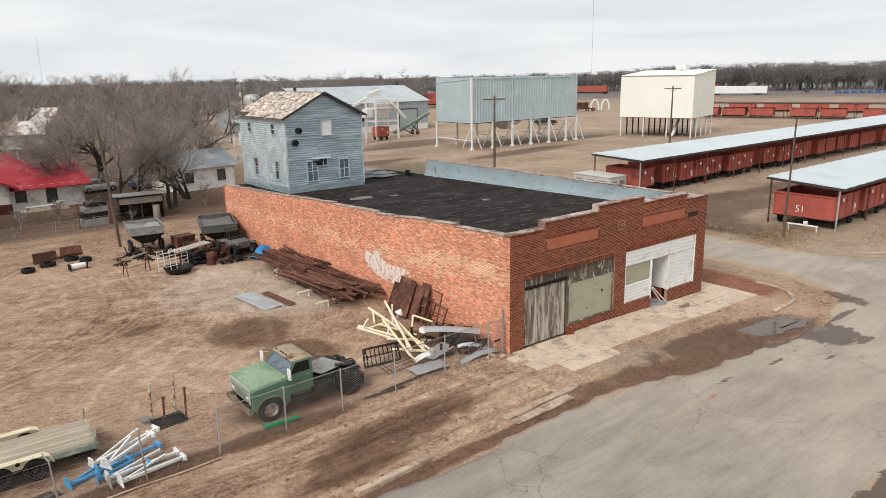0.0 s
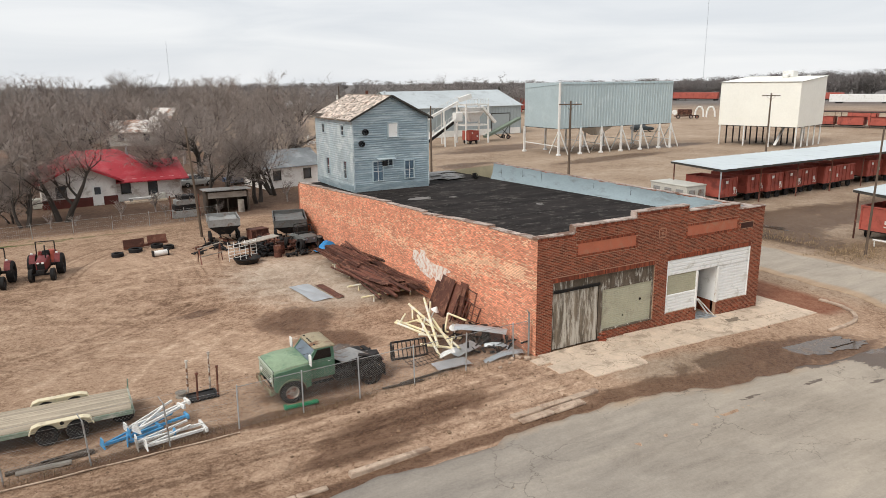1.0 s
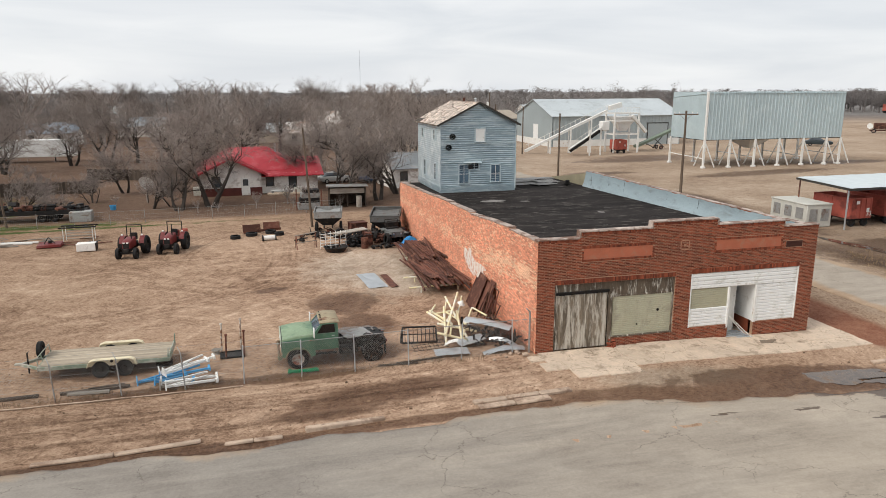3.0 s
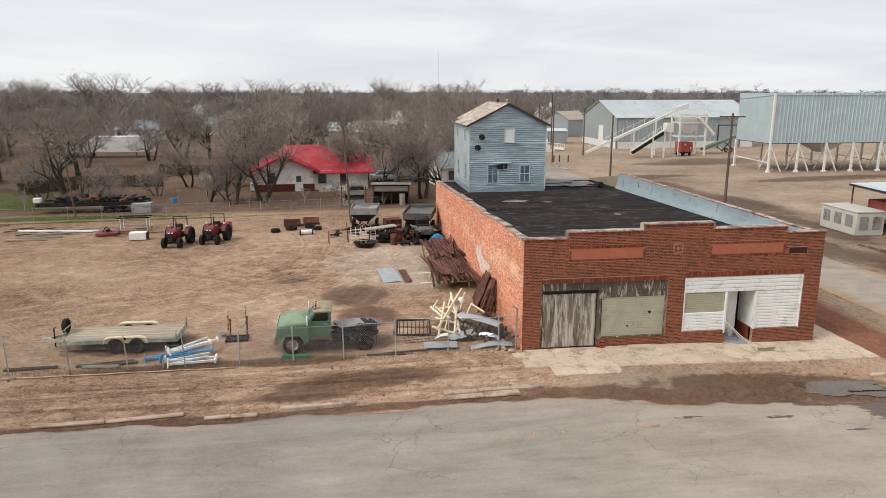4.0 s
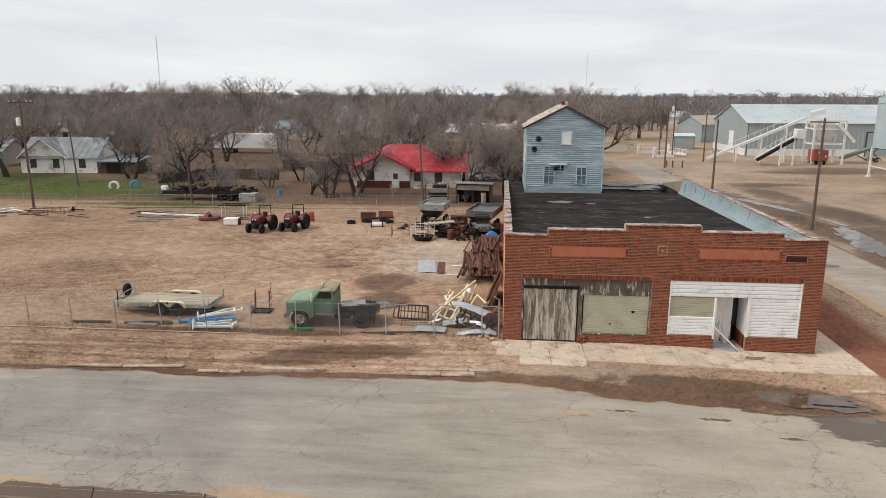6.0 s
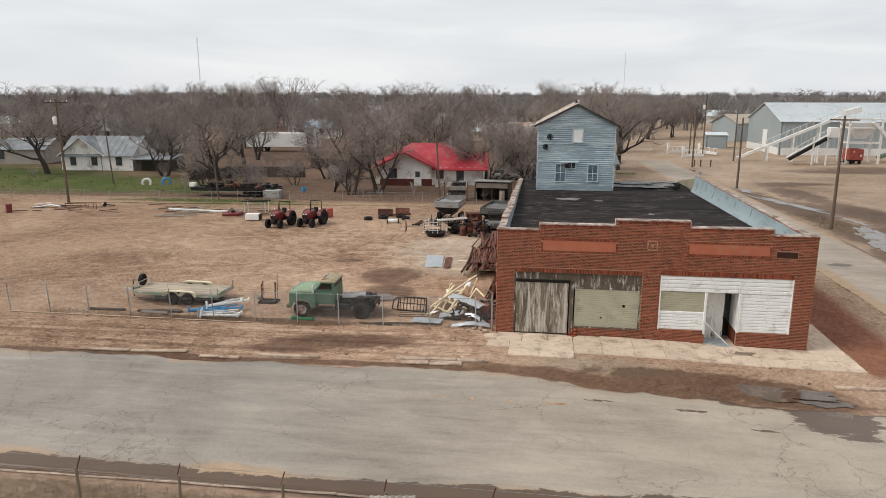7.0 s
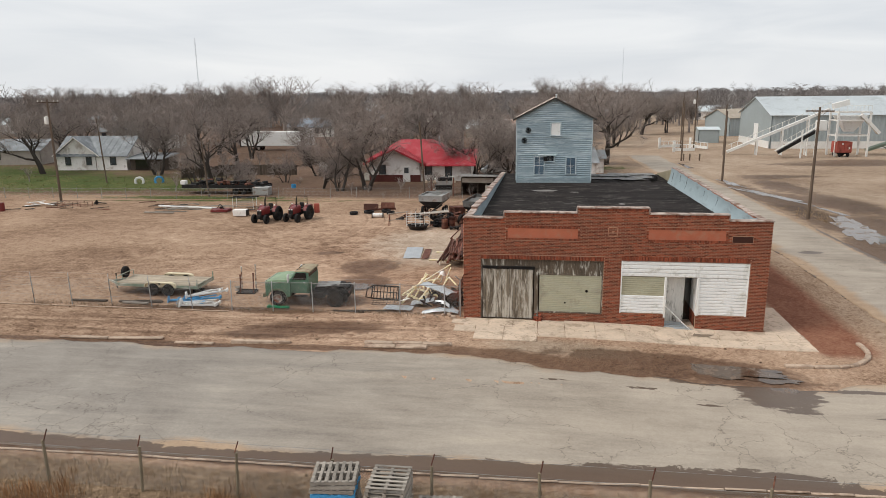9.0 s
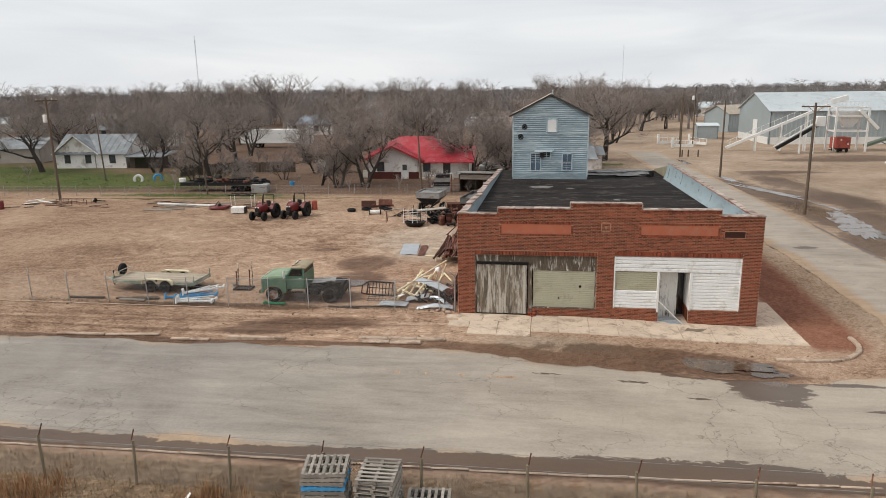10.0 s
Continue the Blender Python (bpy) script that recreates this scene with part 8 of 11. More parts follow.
part("wing", Geo().pipe([(-0.85, 0, 0.0), (-0.95, -0.6, 0.05), (-0.9, -0.6, 0.5), (-0.8, 0, 0.75)], 0.035), M_DARK_STEEL, gd)
gd2 = thing("mesh_panel", "dark crumpled steel mesh panel on dirt", "mesh panel", pose(-4.6, 2.0, gz(-5, 2) + 0.12, 8, 0, 5))
for k in range(9):
    part("rod", Geo().tube((-0.8 + 0.2 * k, -0.4, 0.02 * (k % 3)), (-0.78 + 0.2 * k, 0.4, 0.04), 0.012), M_DARK_STEEL, gd2)
for k in range(4):
    part("rod", Geo().tube((-0.85, -0.4 + 0.26 * k, 0.03), (0.85, -0.38 + 0.26 * k, 0.05), 0.012), M_DARK_STEEL, gd2)
# bent sheets against the fence corner
def strip_sheet(name, label, p0, p1, w, sag, mat, seed, roll=0.0):
    p0, p1 = V(p0), V(p1)
    d = (p1 - p0)
    side = V((-d.y, d.x, 0)).normalized()

    def fn(u, v):
        p = p0.lerp(p1, u) + side * ((v - 0.5) * w)
        curl = sag * math.sin(math.pi * u) + roll * (v - 0.5) ** 2 + 0.03 * noise.noise((u * 5, v * 3, seed))
        return (p.x, p.y, p.z + curl + 0.01 * math.cos(v * w * 60))
    return solid(name, Geo().sheet(fn, 24, 10), mat, label, "metal sheet", smooth=30, group="bent sheets")


gq = gz(-2, 2)
strip_sheet("bent_sheet", "long grey bent roofing sheet propped on scrap", (-2.55, 2.75, gq + 1.12), (-0.75, 1.15, gq + 1.02), 0.75, 0.05, M_GALV, 1, -0.4)
strip_sheet("bent_sheet", "pale flat metal sheet lying by the fence", (-4.55, 1.05, gq + 0.10), (-2.95, 0.92, gq + 0.12), 0.85, 0.02, M_GALV, 2)
strip_sheet("bent_sheet", "small white sheet on the scrap", (-3.9, 1.75, gq + 0.2), (-3.3, 1.5, gq + 0.45), 0.5, 0.05, M_WHITE_PAINT, 3)
strip_sheet("bent_sheet", "grey sheet tilted under pipes", (-3.2, 1.9, gq + 0.12), (-1.9, 2.0, gq + 0.35), 0.9, 0.0, M_GALV, 4)
strip_sheet("bent_sheet", "curved grey gutter piece by the fence", (-2.35, 0.62, gq + 0.08), (-0.35, 0.55, gq + 0.22), 0.34, 0.16, M_GALV, 5, -0.6)
strip_sheet("bent_sheet", "arched grey gutter piece", (-1.75, 1.5, gq + 0.45), (-0.45, 0.75, gq + 0.1), 0.26, 0.22, M_GALV, 6, -0.6)
g = Geo()
r = random.Random(8)
for k in range(90):
    x, y = r.uniform(-2.4, -0.2), r.uniform(0.7, 4.2)
    g.bar((x, y, gq + r.uniform(0.0, 0.5)), (x + r.uniform(-0.5, 0.5), y + r.uniform(-0.5, 0.5), gq + r.uniform(0.0, 0.7)), r.uniform(0.02, 0.12), r.uniform(0.02, 0.08))
solid("scrap_heap", g, M_DARK_STEEL, "tangled dark steel scrap at the wall corner", "scrap", kind="stuff")
b = thing("steel_drum", "dark rusty drum in the scrap corner", "drum", pose(-0.75, 2.0, gq), "drums")
part("shell", Geo().lathe([(0.0, 0.01), (0.28, 0.01), (0.285, 0.29), (0.297, 0.30), (0.285, 0.31), (0.285, 0.85), (0.27, 0.85), (0.27, 0.82), (0, 0.82)], (0, 0, 0), "z", 18), M_RUST, b)
for k in range(7):
    x, y = r.uniform(-2.2, -0.2), r.uniform(-0.6, 0.3)
    s = r.uniform(0.08, 0.2)
    solid("broken_block", Geo().cbox((0, 0, s * 0.4), (s * 1.4, s, s * 0.8), s * 0.2), M_KERB, "broken pale concrete lump on dirt", "rubble", pose(x, y, gz(x, y), r.uniform(-10, 10), 0, r.uniform(0, 90)), group="rubble lumps")


# ---- fences ----
def chain_link(x0, x1, y, z0, z1, pitch=0.075, wire=0.0035, fn=None):
    """Straight crossing wires that make the diamonds of a chain-link fence along x."""
    g = Geo()
    h = z1 - z0
    n = int((x1 - x0 + h) / pitch)
    for s in (-1, 1):
        for k in range(n + 1):
            a = x0 - (h if s > 0 else 0) + k * pitch
            b = a + s * h
            zl, zh = z0, z1
            pa, pb = V((a, y, zl)), V((b, y, zh))
            lo, hi = min(a, b), max(a, b)
            if hi <= x0 or lo >= x1:
                continue
            d = pb - pa
            t0, t1 = 0.0, 1.0
            for edge in (x0, x1):
                t = (edge - a) / (b - a)
                if 0 < t < 1:
                    inside_start = x0 <= a <= x1
                    if inside_start:
                        t1 = min(t1, t)
                    else:
                        t0 = max(t0, t)
            p, q = pa + d * t0, pa + d * t1
            if fn:
                p, q = fn(p), fn(q)
            w = wire
            off = 0.002 * s
            g.add([(p.x - w, p.y + off, p.z), (p.x + w, p.y + off, p.z), (q.x + w, q.y + off, q.z), (q.x - w, q.y + off, q.z)], [(0, 1, 2, 3)])
    return g


FY = 0.22
front_fence = thing("front_fence", "galvanised chain-link fence with leaning posts along the yard", "fence")
posts = [-0.22, -1.05, -3.5, -5.95, -8.35, -10.65, -13.05, -15.4, -17.85, -20.3, -22.8, -25.2, -27.7]
for k, x in enumerate(posts):
    rr = random.Random(k)
    z = gz(x, FY)
    top = 1.72 if x > -13.5 else 1.62
    if k == 0:
        part("post", Geo().tube((x, FY, z - 0.1), (x, FY, z + 2.05), 0.045, n=10).tube((x, FY, z + 2.0), (x - 0.25, FY - 0.18, z + 2.25), 0.03), M_SPREADER, front_fence)
        continue
    mt = M_GALV if x > -13.5 else M_SPREADER
    lx = rr.uniform(-0.05, 0.05) - (0.06 if x < -13.5 else 0)
    post = part("post", Geo().tube((x, FY, z - 0.1), (x + lx, FY, z + top), 0.028, n=8), mt, front_fence, "grey steel fence post")
    if x < -13.5:
        part("barb_arm", Geo().tube((x + lx, FY, z + top), (x + lx - 0.12, FY + 0.16, z + top + 0.22), 0.018, n=6), mt, post, "angled arm")
for a, b in zip(posts[:6], posts[1:7]):
    part("top_rail", Geo().tube((a, FY, gz(a, FY) + 1.66), (b, FY, gz(b, FY) + 1.64), 0.016, n=8), M_SPREADER, front_fence)
for a, b in zip(posts[6:], posts[7:]):
    for h in (1.58, 1.1, 0.55):
        part("wire", Geo().tube((a, FY, gz(a, FY) + h), (b, FY, gz(b, FY) + h + 0.02), 0.005, n=4), M_SPREADER, front_fence)
for a, b in zip(posts[:-1], posts[1:]):
    part("barbed_wire", Geo().tube((a - 0.1, FY + 0.15, gz(a, FY) + 1.85), (b - 0.1, FY + 0.15, gz(b, FY) + 1.85), 0.004, n=4), M_SPREADER, front_fence)
drop = lambda p: V((p.x, p.y, p.z + gz(p.x, FY)))  # noqa: E731
ob = part("chain_link", chain_link(-13.05, -0.25, FY + 0.03, 0.04, 1.63, 0.085, 0.0036, fn=drop), M_SPREADER, front_fence, "galvanised diamond wire mesh", 0)
ob["kind"] = "stuff"
ob = part("chain_link", chain_link(-27.7, -13.05, FY + 0.03, 0.02, 1.5, 0.12, 0.003, fn=drop), M_SPREADER, front_fence, "rusty thin diamond wire mesh", 0)
ob["kind"] = "stuff"
part("ground_rail", Geo().sheet(lambda u, v: (-27.5 + 14.4 * u, -0.12 + 0.02 * math.sin(40 * u) + 0.03 * math.cos(6.2832 * v), gz(-27.5 + 14.4 * u, 0) + 0.05 + 0.03 * math.sin(6.2832 * v)), 32, 8), M_KERB, front_fence, "pale pipe along the ground under the fence")

rear_fence = thing("rear_fence", "low wire fence with steel posts behind the yard", "fence")
rx = list(np.arange(-74, -3, 3.0))
ry = lambda x: 42.3 + 0.085 * (x + 6) * (1 if x > -40 else 0.6) - (0 if x > -40 else 1.2)  # noqa: E731
for k, x in enumerate(rx):
    part("post", Geo().tube((x, ry(x), -0.3), (x + 0.03 * math.sin(k), ry(x), 1.12), 0.03, n=6), M_SPREADER, rear_fence)
g = Geo()
for a, b in zip(rx, rx[1:]):
    for h in (1.08, 0.72, 0.38, 0.05):
        g.tube((a, ry(a), h - 0.1), (b, ry(b), h - 0.1), 0.014 if h > 1 else 0.006, n=4)
    for q in range(20):
        x = a + (b - a) * q / 20
        g.tube((x, ry(x), -0.15), (x, ry(x), 0.95), 0.0035, n=3, caps=False)
ob = part("wire", g, M_SPREADER, rear_fence, "woven wire")

near_fence = thing("near_fence", "rusty chain-link fence with weathered posts and barbed tips", "fence")
NY = -17.2
nposts = [-17.2, -14.1, -11.0, -7.9, -4.83, -1.9, 1.02, 4.08, 7.06, 10.15, 12.95, 16.0, 19.0]
M_POST = surface("mossy_post", (0.20, 0.165, 0.115), 0.9, vary=0.35, coarse=2, fine=14, stretch=(4, 4, 1))
for k, x in enumerate(nposts):
    rr = random.Random(100 + k)
    z = gz(x, NY)
    post = part("post", Geo().tube((x, NY, z - 0.1), (x + rr.uniform(-0.06, 0.06), NY, z + 1.5), 0.045, n=8), M_POST, near_fence, "weathered post")
    part("barb_arm", Geo().tube((x, NY, z + 1.48), (x + rr.uniform(0.02, 0.1), NY + 0.1, z + 1.82), 0.02, n=6), M_RUST, post)
ob = part("chain_link", chain_link(-17.2, 19, NY + 0.03, 0.05, 1.32, 0.09, 0.0052, fn=lambda p: V((p.x, p.y, p.z + gz(p.x, NY)))), M_SPREADER, near_fence, "rusty diamond wire mesh", 0)
ob["kind"] = "stuff"
for a, b in zip(nposts, nposts[1:]):
    part("wire", Geo().tube((a, NY, gz(a, NY) + 1.34), (b, NY, gz(b, NY) + 1.34), 0.006, n=4), M_SPREADER, near_fence)
    part("barbed_wire", Geo().tube((a + 0.06, NY + 0.08, gz(a, NY) + 1.75), (b + 0.06, NY + 0.08, gz(b, NY) + 1.75), 0.005, n=4), M_SPREADER, near_fence)
kerb_run("kerb_8", "thin pale concrete edging beyond the near fence", [(-17, -15.45), (-7.5, -15.3), (3.4, -15.2), (14.5, -14.75)], 8, 0.10, 0.055)


# ---- pallets ----
def build_pallet(parent, z, mat, seed, turn=0.0):
    r = random.Random(seed)
    W, D = 1.22, 1.05
    pal = part("pallet", Geo().box((0, -D / 2 + 0.05, 0.06), (W, 0.09, 0.09)).box((0, 0, 0.06), (W, 0.09, 0.09)).box((0, D / 2 - 0.05, 0.06), (W, 0.09, 0.09)), mat, parent, m=pose(r.uniform(-0.03, 0.03), r.uniform(-0.03, 0.03), z, 0, 0, turn + r.uniform(-3, 3)))
    n = 7
    for k in range(n):
        x = -W / 2 + 0.05 + k * (W - 0.1) / (n - 1)
        if r.random() > 0.06:
            part("slat", Geo().cbox((x, r.uniform(-0.01, 0.01), 0.117), (0.085, D, 0.02), 0.003), mat, pal)
    for k in range(3):
        x = -W / 2 + 0.08 + k * (W - 0.16) / 2
        part("slat", Geo().cbox((x, 0, 0.008), (0.09, D, 0.016), 0.003), mat, pal)
    return pal


for (x, y, n, turn, blue) in ((-1.52, -18.0, 12, 6, 8), (0.02, -18.1, 12, 88, -1)):
    stack = thing("pallet_stack", "stack of weathered grey wooden pallets" + (" with one blue pallet" if blue > 0 else ""), "pallets", pose(x, y, gz(x, y), 0, 0, 0), "pallet stacks")
    for k in range(n):
        build_pallet(stack, 0.135 * k, M_BLUE_PAINT if k == blue else M_GREY_WOOD, 10 * k + n, turn + (4 if k == n - 1 else 0))
low = thing("pallet_stack", "low stack of grey wooden pallets by the fence", "pallets", pose(1.40, -18.05, gz(1, -18)), "pallet stacks")
for k in range(6):
    build_pallet(low, 0.135 * k, M_GREY_WOOD, 300 + k, 3)

# dry weeds and grass tufts
def tuft_stuff(name, label, spots, mat, seed, hmin, hmax, blades, spread_=0.18, wid=0.008):
    g = Geo()
    r = random.Random(seed)
    for x, y in spots:
        for k in range(blades):
            a = r.uniform(0, 6.28)
            h = r.uniform(hmin, hmax)
            ox, oy = r.gauss(0, spread_), r.gauss(0, spread_)
            lx, ly = 0.35 * h * math.cos(a), 0.35 * h * math.sin(a)
            z = gz(x + ox, y + oy)
            w = wid * r.uniform(0.7, 1.5)
            wx, wy = -w * math.sin(a), w * math.cos(a)
            b = (x + ox, y + oy, z)
            m = (b[0] + lx * 0.4, b[1] + ly * 0.4, z + h * 0.6)
            t = (b[0] + lx, b[1] + ly, z + h)
            g.add([(b[0] - wx, b[1] - wy, b[2]), (b[0] + wx, b[1] + wy, b[2]), (m[0] + wx, m[1] + wy, m[2]), (m[0] - wx, m[1] - wy, m[2]), t], [(0, 1, 2, 3), (3, 2, 4)])
    return solid(name, g, mat, label, "grass", kind="stuff", smooth=0)


r = random.Random(15)
tuft_stuff("dry_weeds", "rusty orange dry weeds by the near fence", [(-5.2 + r.gauss(0, 0.5), -17.9 + r.gauss(0, 0.4)) for _ in range(60)] + [(-10.7 + r.gauss(0, 0.5), -18.0 + r.gauss(0, 0.4)) for _ in range(50)] + [(-13 + r.gauss(0, 1.5), -18.2 + r.gauss(0, 0.4)) for _ in range(40)], M_WEED, 1, 0.15, 0.5, 16, 0.14, 0.006)
tuft_stuff("dry_grass", "short dry straw grass by the near fence", [(r.uniform(-19, 18), r.uniform(-19.5, -15.7)) for _ in range(2400)], M_DRYGRASS, 2, 0.04, 0.16, 6, 0.14)
tuft_stuff("fence_weeds", "dry weeds along the yard fence", [(r.uniform(-26, -0.5), FY + r.gauss(0.05, 0.22)) for _ in range(330)], surface("dead_weeds", (0.20, 0.14, 0.085), 0.95, vary=0.3, bump=0, island=0.3), 3, 0.04, 0.20, 6, 0.12, 0.006)
tuft_stuff("lawn_grass", "patchy green winter grass", [(r.uniform(-76, -40), r.uniform(45, 60)) for _ in range(160)], surface("green_grass", (0.20, 0.195, 0.085), 0.9, vary=0.35, coarse=0.3, fine=3, bump=0, island=0.35), 4, 0.08, 0.25, 6, 0.25, 0.03)
tuft_stuff("verge_weeds", "dry straw weeds on the side street verge", [(31.2 + r.gauss(0, 1.8), 4.0 + r.gauss(0, 1.6)) for _ in range(150)] + [(29.2 + r.gauss(0, 0.9), 33 + r.gauss(0, 2.0)) for _ in range(60)] + [(31 + r.gauss(0, 1.0), 11 + r.gauss(0, 2.0)) for _ in range(60)] + [(38 + r.gauss(0, 2.5), -1.6 + r.gauss(0, 0.8)) for _ in range(90)], M_DRYGRASS, 5, 0.06, 0.26, 7, 0.2, 0.012)
solid("white_scrap", Geo().sheet(lambda u, v: ((u - 0.5) * 0.25, (v - 0.5) * 0.15, 0.25 * u + 0.05 * noise.noise((u * 4, v * 4, 2.0))), 6, 4), M_WHITE_PAINT, "scrap of white plastic caught in weeds", "plastic scrap", pose(-5.75, -18.1, gz(-5.7, -18) + 0.15, 0, 0, 40))


# ---- poles, sheds, bins and houses round the yard ----
def pole(x, y, h, label, arm=False, can=False, lean_=(0, 0), turn=0.0, r0=0.15, arms=1):
    th = thing("utility_pole", label, "pole", pose(x, y, gz(x, y) - 0.1, lean_[0], lean_[1], 0), "utility poles")
    part("shaft", Geo().tube((0, 0, 0), (0, 0, h + 0.1), r0, r0 * 0.62, 10), M_POLE, th)
    if arm:
        for q in range(arms):
            zz = h - 0.25 - 0.7 * q
            g = Geo().bar((-1.15, 0.14, zz), (1.15, 0.14, zz), 0.10, 0.12).bar((0, 0.1, zz - 0.6), (0.6, 0.14, zz), 0.03, 0.03).bar((0, 0.1, zz - 0.6), (-0.6, 0.14, zz), 0.03, 0.03)
            a = part("crossarm", g, M_POLE, th, m=pose(0, 0, 0, 0, 0, turn))
            for xx in (-1.05, -0.6, 0.6, 1.05):
                part("insulator", Geo().lathe([(0.0, 0.0), (0.03, 0.02), (0.045, 0.08), (0.03, 0.12), (0.04, 0.16), (0.0, 0.2)], (xx, 0.14, zz + 0.06), "z", 8), M_WHITE_PAINT, a)
    if can:
        part("transformer", Geo().lathe([(0.0, 0), (0.22, 0.02), (0.24, 0.1), (0.24, 0.72), (0.2, 0.82), (0.06, 0.86), (0, 0.9)], (-0.38, 0, h - 2.6), "z", 16).bar((0, 0, h - 2.0), (-0.3, 0, h - 2.0), 0.05, 0.08), M_WHITE_STEEL, th, "pale transformer can")
    return th


pole(28.2, 32.2, 10.1, "dark wooden utility pole with crossarm by the side street", True, turn=-28)
pole(27.2, 60.0, 9.0, "dark wooden pole without crossarm by the side street")
pole(31.1, 3.3, 8.7, "weathered wooden pole leaning beside the wagon shed", lean_=(0, 1.5), r0=0.09)
pole(68.0, 38.5, 10.1, "dark wooden utility pole with crossarm behind the long shed", True, turn=-54)
pole(-49.9, 35.9, 11.4, "grey wooden utility pole with transformer and crossarm", True, True, lean_=(0, -0.6), turn=15)
pole(-34.8, 41.2, 6.9, "short grey wooden pole leaning by the fence", lean_=(0, -3.5), r0=0.11)
pole(-55.6, 52.9, 8.7, "thin dark pole by the white house", lean_=(0, -3), r0=0.11)
pole(-7.9, 34.6, 8.9, "grey wooden pole behind the spreader wagon", lean_=(0, -3), r0=0.12)
pole(33.7, 110.7, 11.6, "dark wooden pole with a pale can by the conveyors", False, True)
pole(31.5, 112.5, 9.5, "dark wooden pole by the conveyors")
pole(26.9, 86.5, 9.8, "dark wooden pole by the yard entrance")
pole(36.5, 98.5, 9.0, "dark wooden pole near the conveyor foot")
pole(49.0, 205.0, 11.0, "distant pole with crossarm", True)
pole(148.0, 82.0, 11.5, "distant double-armed pole with transformer cans", True, True, arms=2)
pole(155.0, 100.0, 11.0, "distant pole with crossarm", True, True)
pole(-30.0, 120.0, 10.0, "distant thin pole among the trees")

for x in (27.4, 28.4, 30.0):
    solid("bollard", Geo().tube((0, 0, -0.1), (0, 0, 1.1), 0.12, n=10).lathe([(0.12, 1.1), (0.08, 1.16), (0, 1.17)], (0, 0, 0), "z", 10), M_POLE, "short dark wooden bollard", "bollard", pose(x, 87.3, gz(x, 87)), group="bollards")


def ribbed(p0, p1, z0, z1, pitch, depth, top=None):
    """A wall sheet from p0 to p1 with square vertical ribs standing out to the right of its way."""
    p0, p1 = V((*p0, 0)), V((*p1, 0))
    d = p1 - p0
    L = d.length
    d.normalize()
    nrm = V((d.y, -d.x, 0))
    g = Geo()
    n = max(1, round(L / pitch))
    pts = []
    for k in range(n):
        a = k / n
        for f, o in ((0.0, 0), (0.55, 0), (0.65, 1), (0.9, 1)):
            pts.append(((a + f / n) * L, o * depth))
    pts.append((L, 0))
    vs = []
    for s, o in pts:
        p = p0 + d * s + nrm * o
        zt = top(s / L) if top else z1
        vs += [(p.x, p.y, z0), (p.x, p.y, zt)]
    return g.add(vs, [(2 * k, 2 * k + 2, 2 * k + 3, 2 * k + 1) for k in range(len(pts) - 1)])


# raised blue-grey bin on white legs
bb = thing("seed_bin", "large blue-grey corrugated steel bin raised on white legs", "bin")
X0, X1, Y0, Y1, Z0, Z1 = 55.0, 80.6, 67.4, 76.9, 4.2, 11.55
part("wall", ribbed((X0, Y0), (X1, Y0), Z0, Z1, 0.62, 0.06), M_BIN_BLUE, bb, "corrugated front wall", 0)
part("wall", Geo().box((X0, (Y0 + Y1) / 2, (Z0 + Z1) / 2), (0.08, Y1 - Y0, Z1 - Z0)), M_BIN_BLUE, bb, "plain end wall")
part("wall", Geo().box((X1, (Y0 + Y1) / 2, (Z0 + Z1) / 2), (0.08, Y1 - Y0, Z1 - Z0)), M_BIN_BLUE, bb)
part("wall", Geo().box(((X0 + X1) / 2, Y1, (Z0 + Z1) / 2), (X1 - X0, 0.08, Z1 - Z0)), M_BIN_BLUE, bb)
part("floor", Geo().box(((X0 + X1) / 2, (Y0 + Y1) / 2, Z0), (X1 - X0 - 0.1, Y1 - Y0 - 0.1, 0.2)), M_DARK_STEEL, bb)
part("roof", Geo().add([(X0 - 0.15, Y0 - 0.15, Z1 - 0.25), (X1 + 0.15, Y0 - 0.15, Z1 - 0.25), (X1 + 0.15, Y1 + 0.15, Z1 - 0.9), (X0 - 0.15, Y1 + 0.15, Z1 - 0.9)], [(0, 1, 2, 3)]), M_GALV_ROOF, bb, "shallow steel roof", 0)
part("corner_post", Geo().box((X0, Y0, (Z0 + Z1) / 2), (0.3, 0.3, Z1 - Z0 + 0.05)), M_WHITE_STEEL, bb)
legs_x = [X0, X0 + 4.6, X0 + 9.2, X0 + 13.7, X0 + 18.3, X0 + 22.8, X1]
for k, x in enumerate(legs_x):
    for y in (Y0, Y1):
        leg = part("leg", Geo().bar((x, y, -0.3), (x, y, Z0), 0.28, 0.28, (0, 1, 0)), M_WHITE_STEEL, bb, "white steel leg")
        part("foot", Geo().cbox((x, y, -0.1), (0.6, 0.6, 0.35), 0.05), M_WHITE_STEEL, leg)
    part("brace", Geo().bar((x + 0.1, Y0, Z0 - 0.4), (x + 1.9, Y0 - 0.2, -0.1), 0.16, 0.16).bar((x, Y0 + 0.2, Z0 - 0.6), (x, Y0 + 2.4, 0.0), 0.14, 0.14), M_WHITE_STEEL, bb, "white diagonal brace")
    if k % 2 == 0:
        part("brace", Geo().bar((x, Y0, 1.3), (x, Y1, 1.5), 0.12, 0.12), M_WHITE_STEEL, bb)
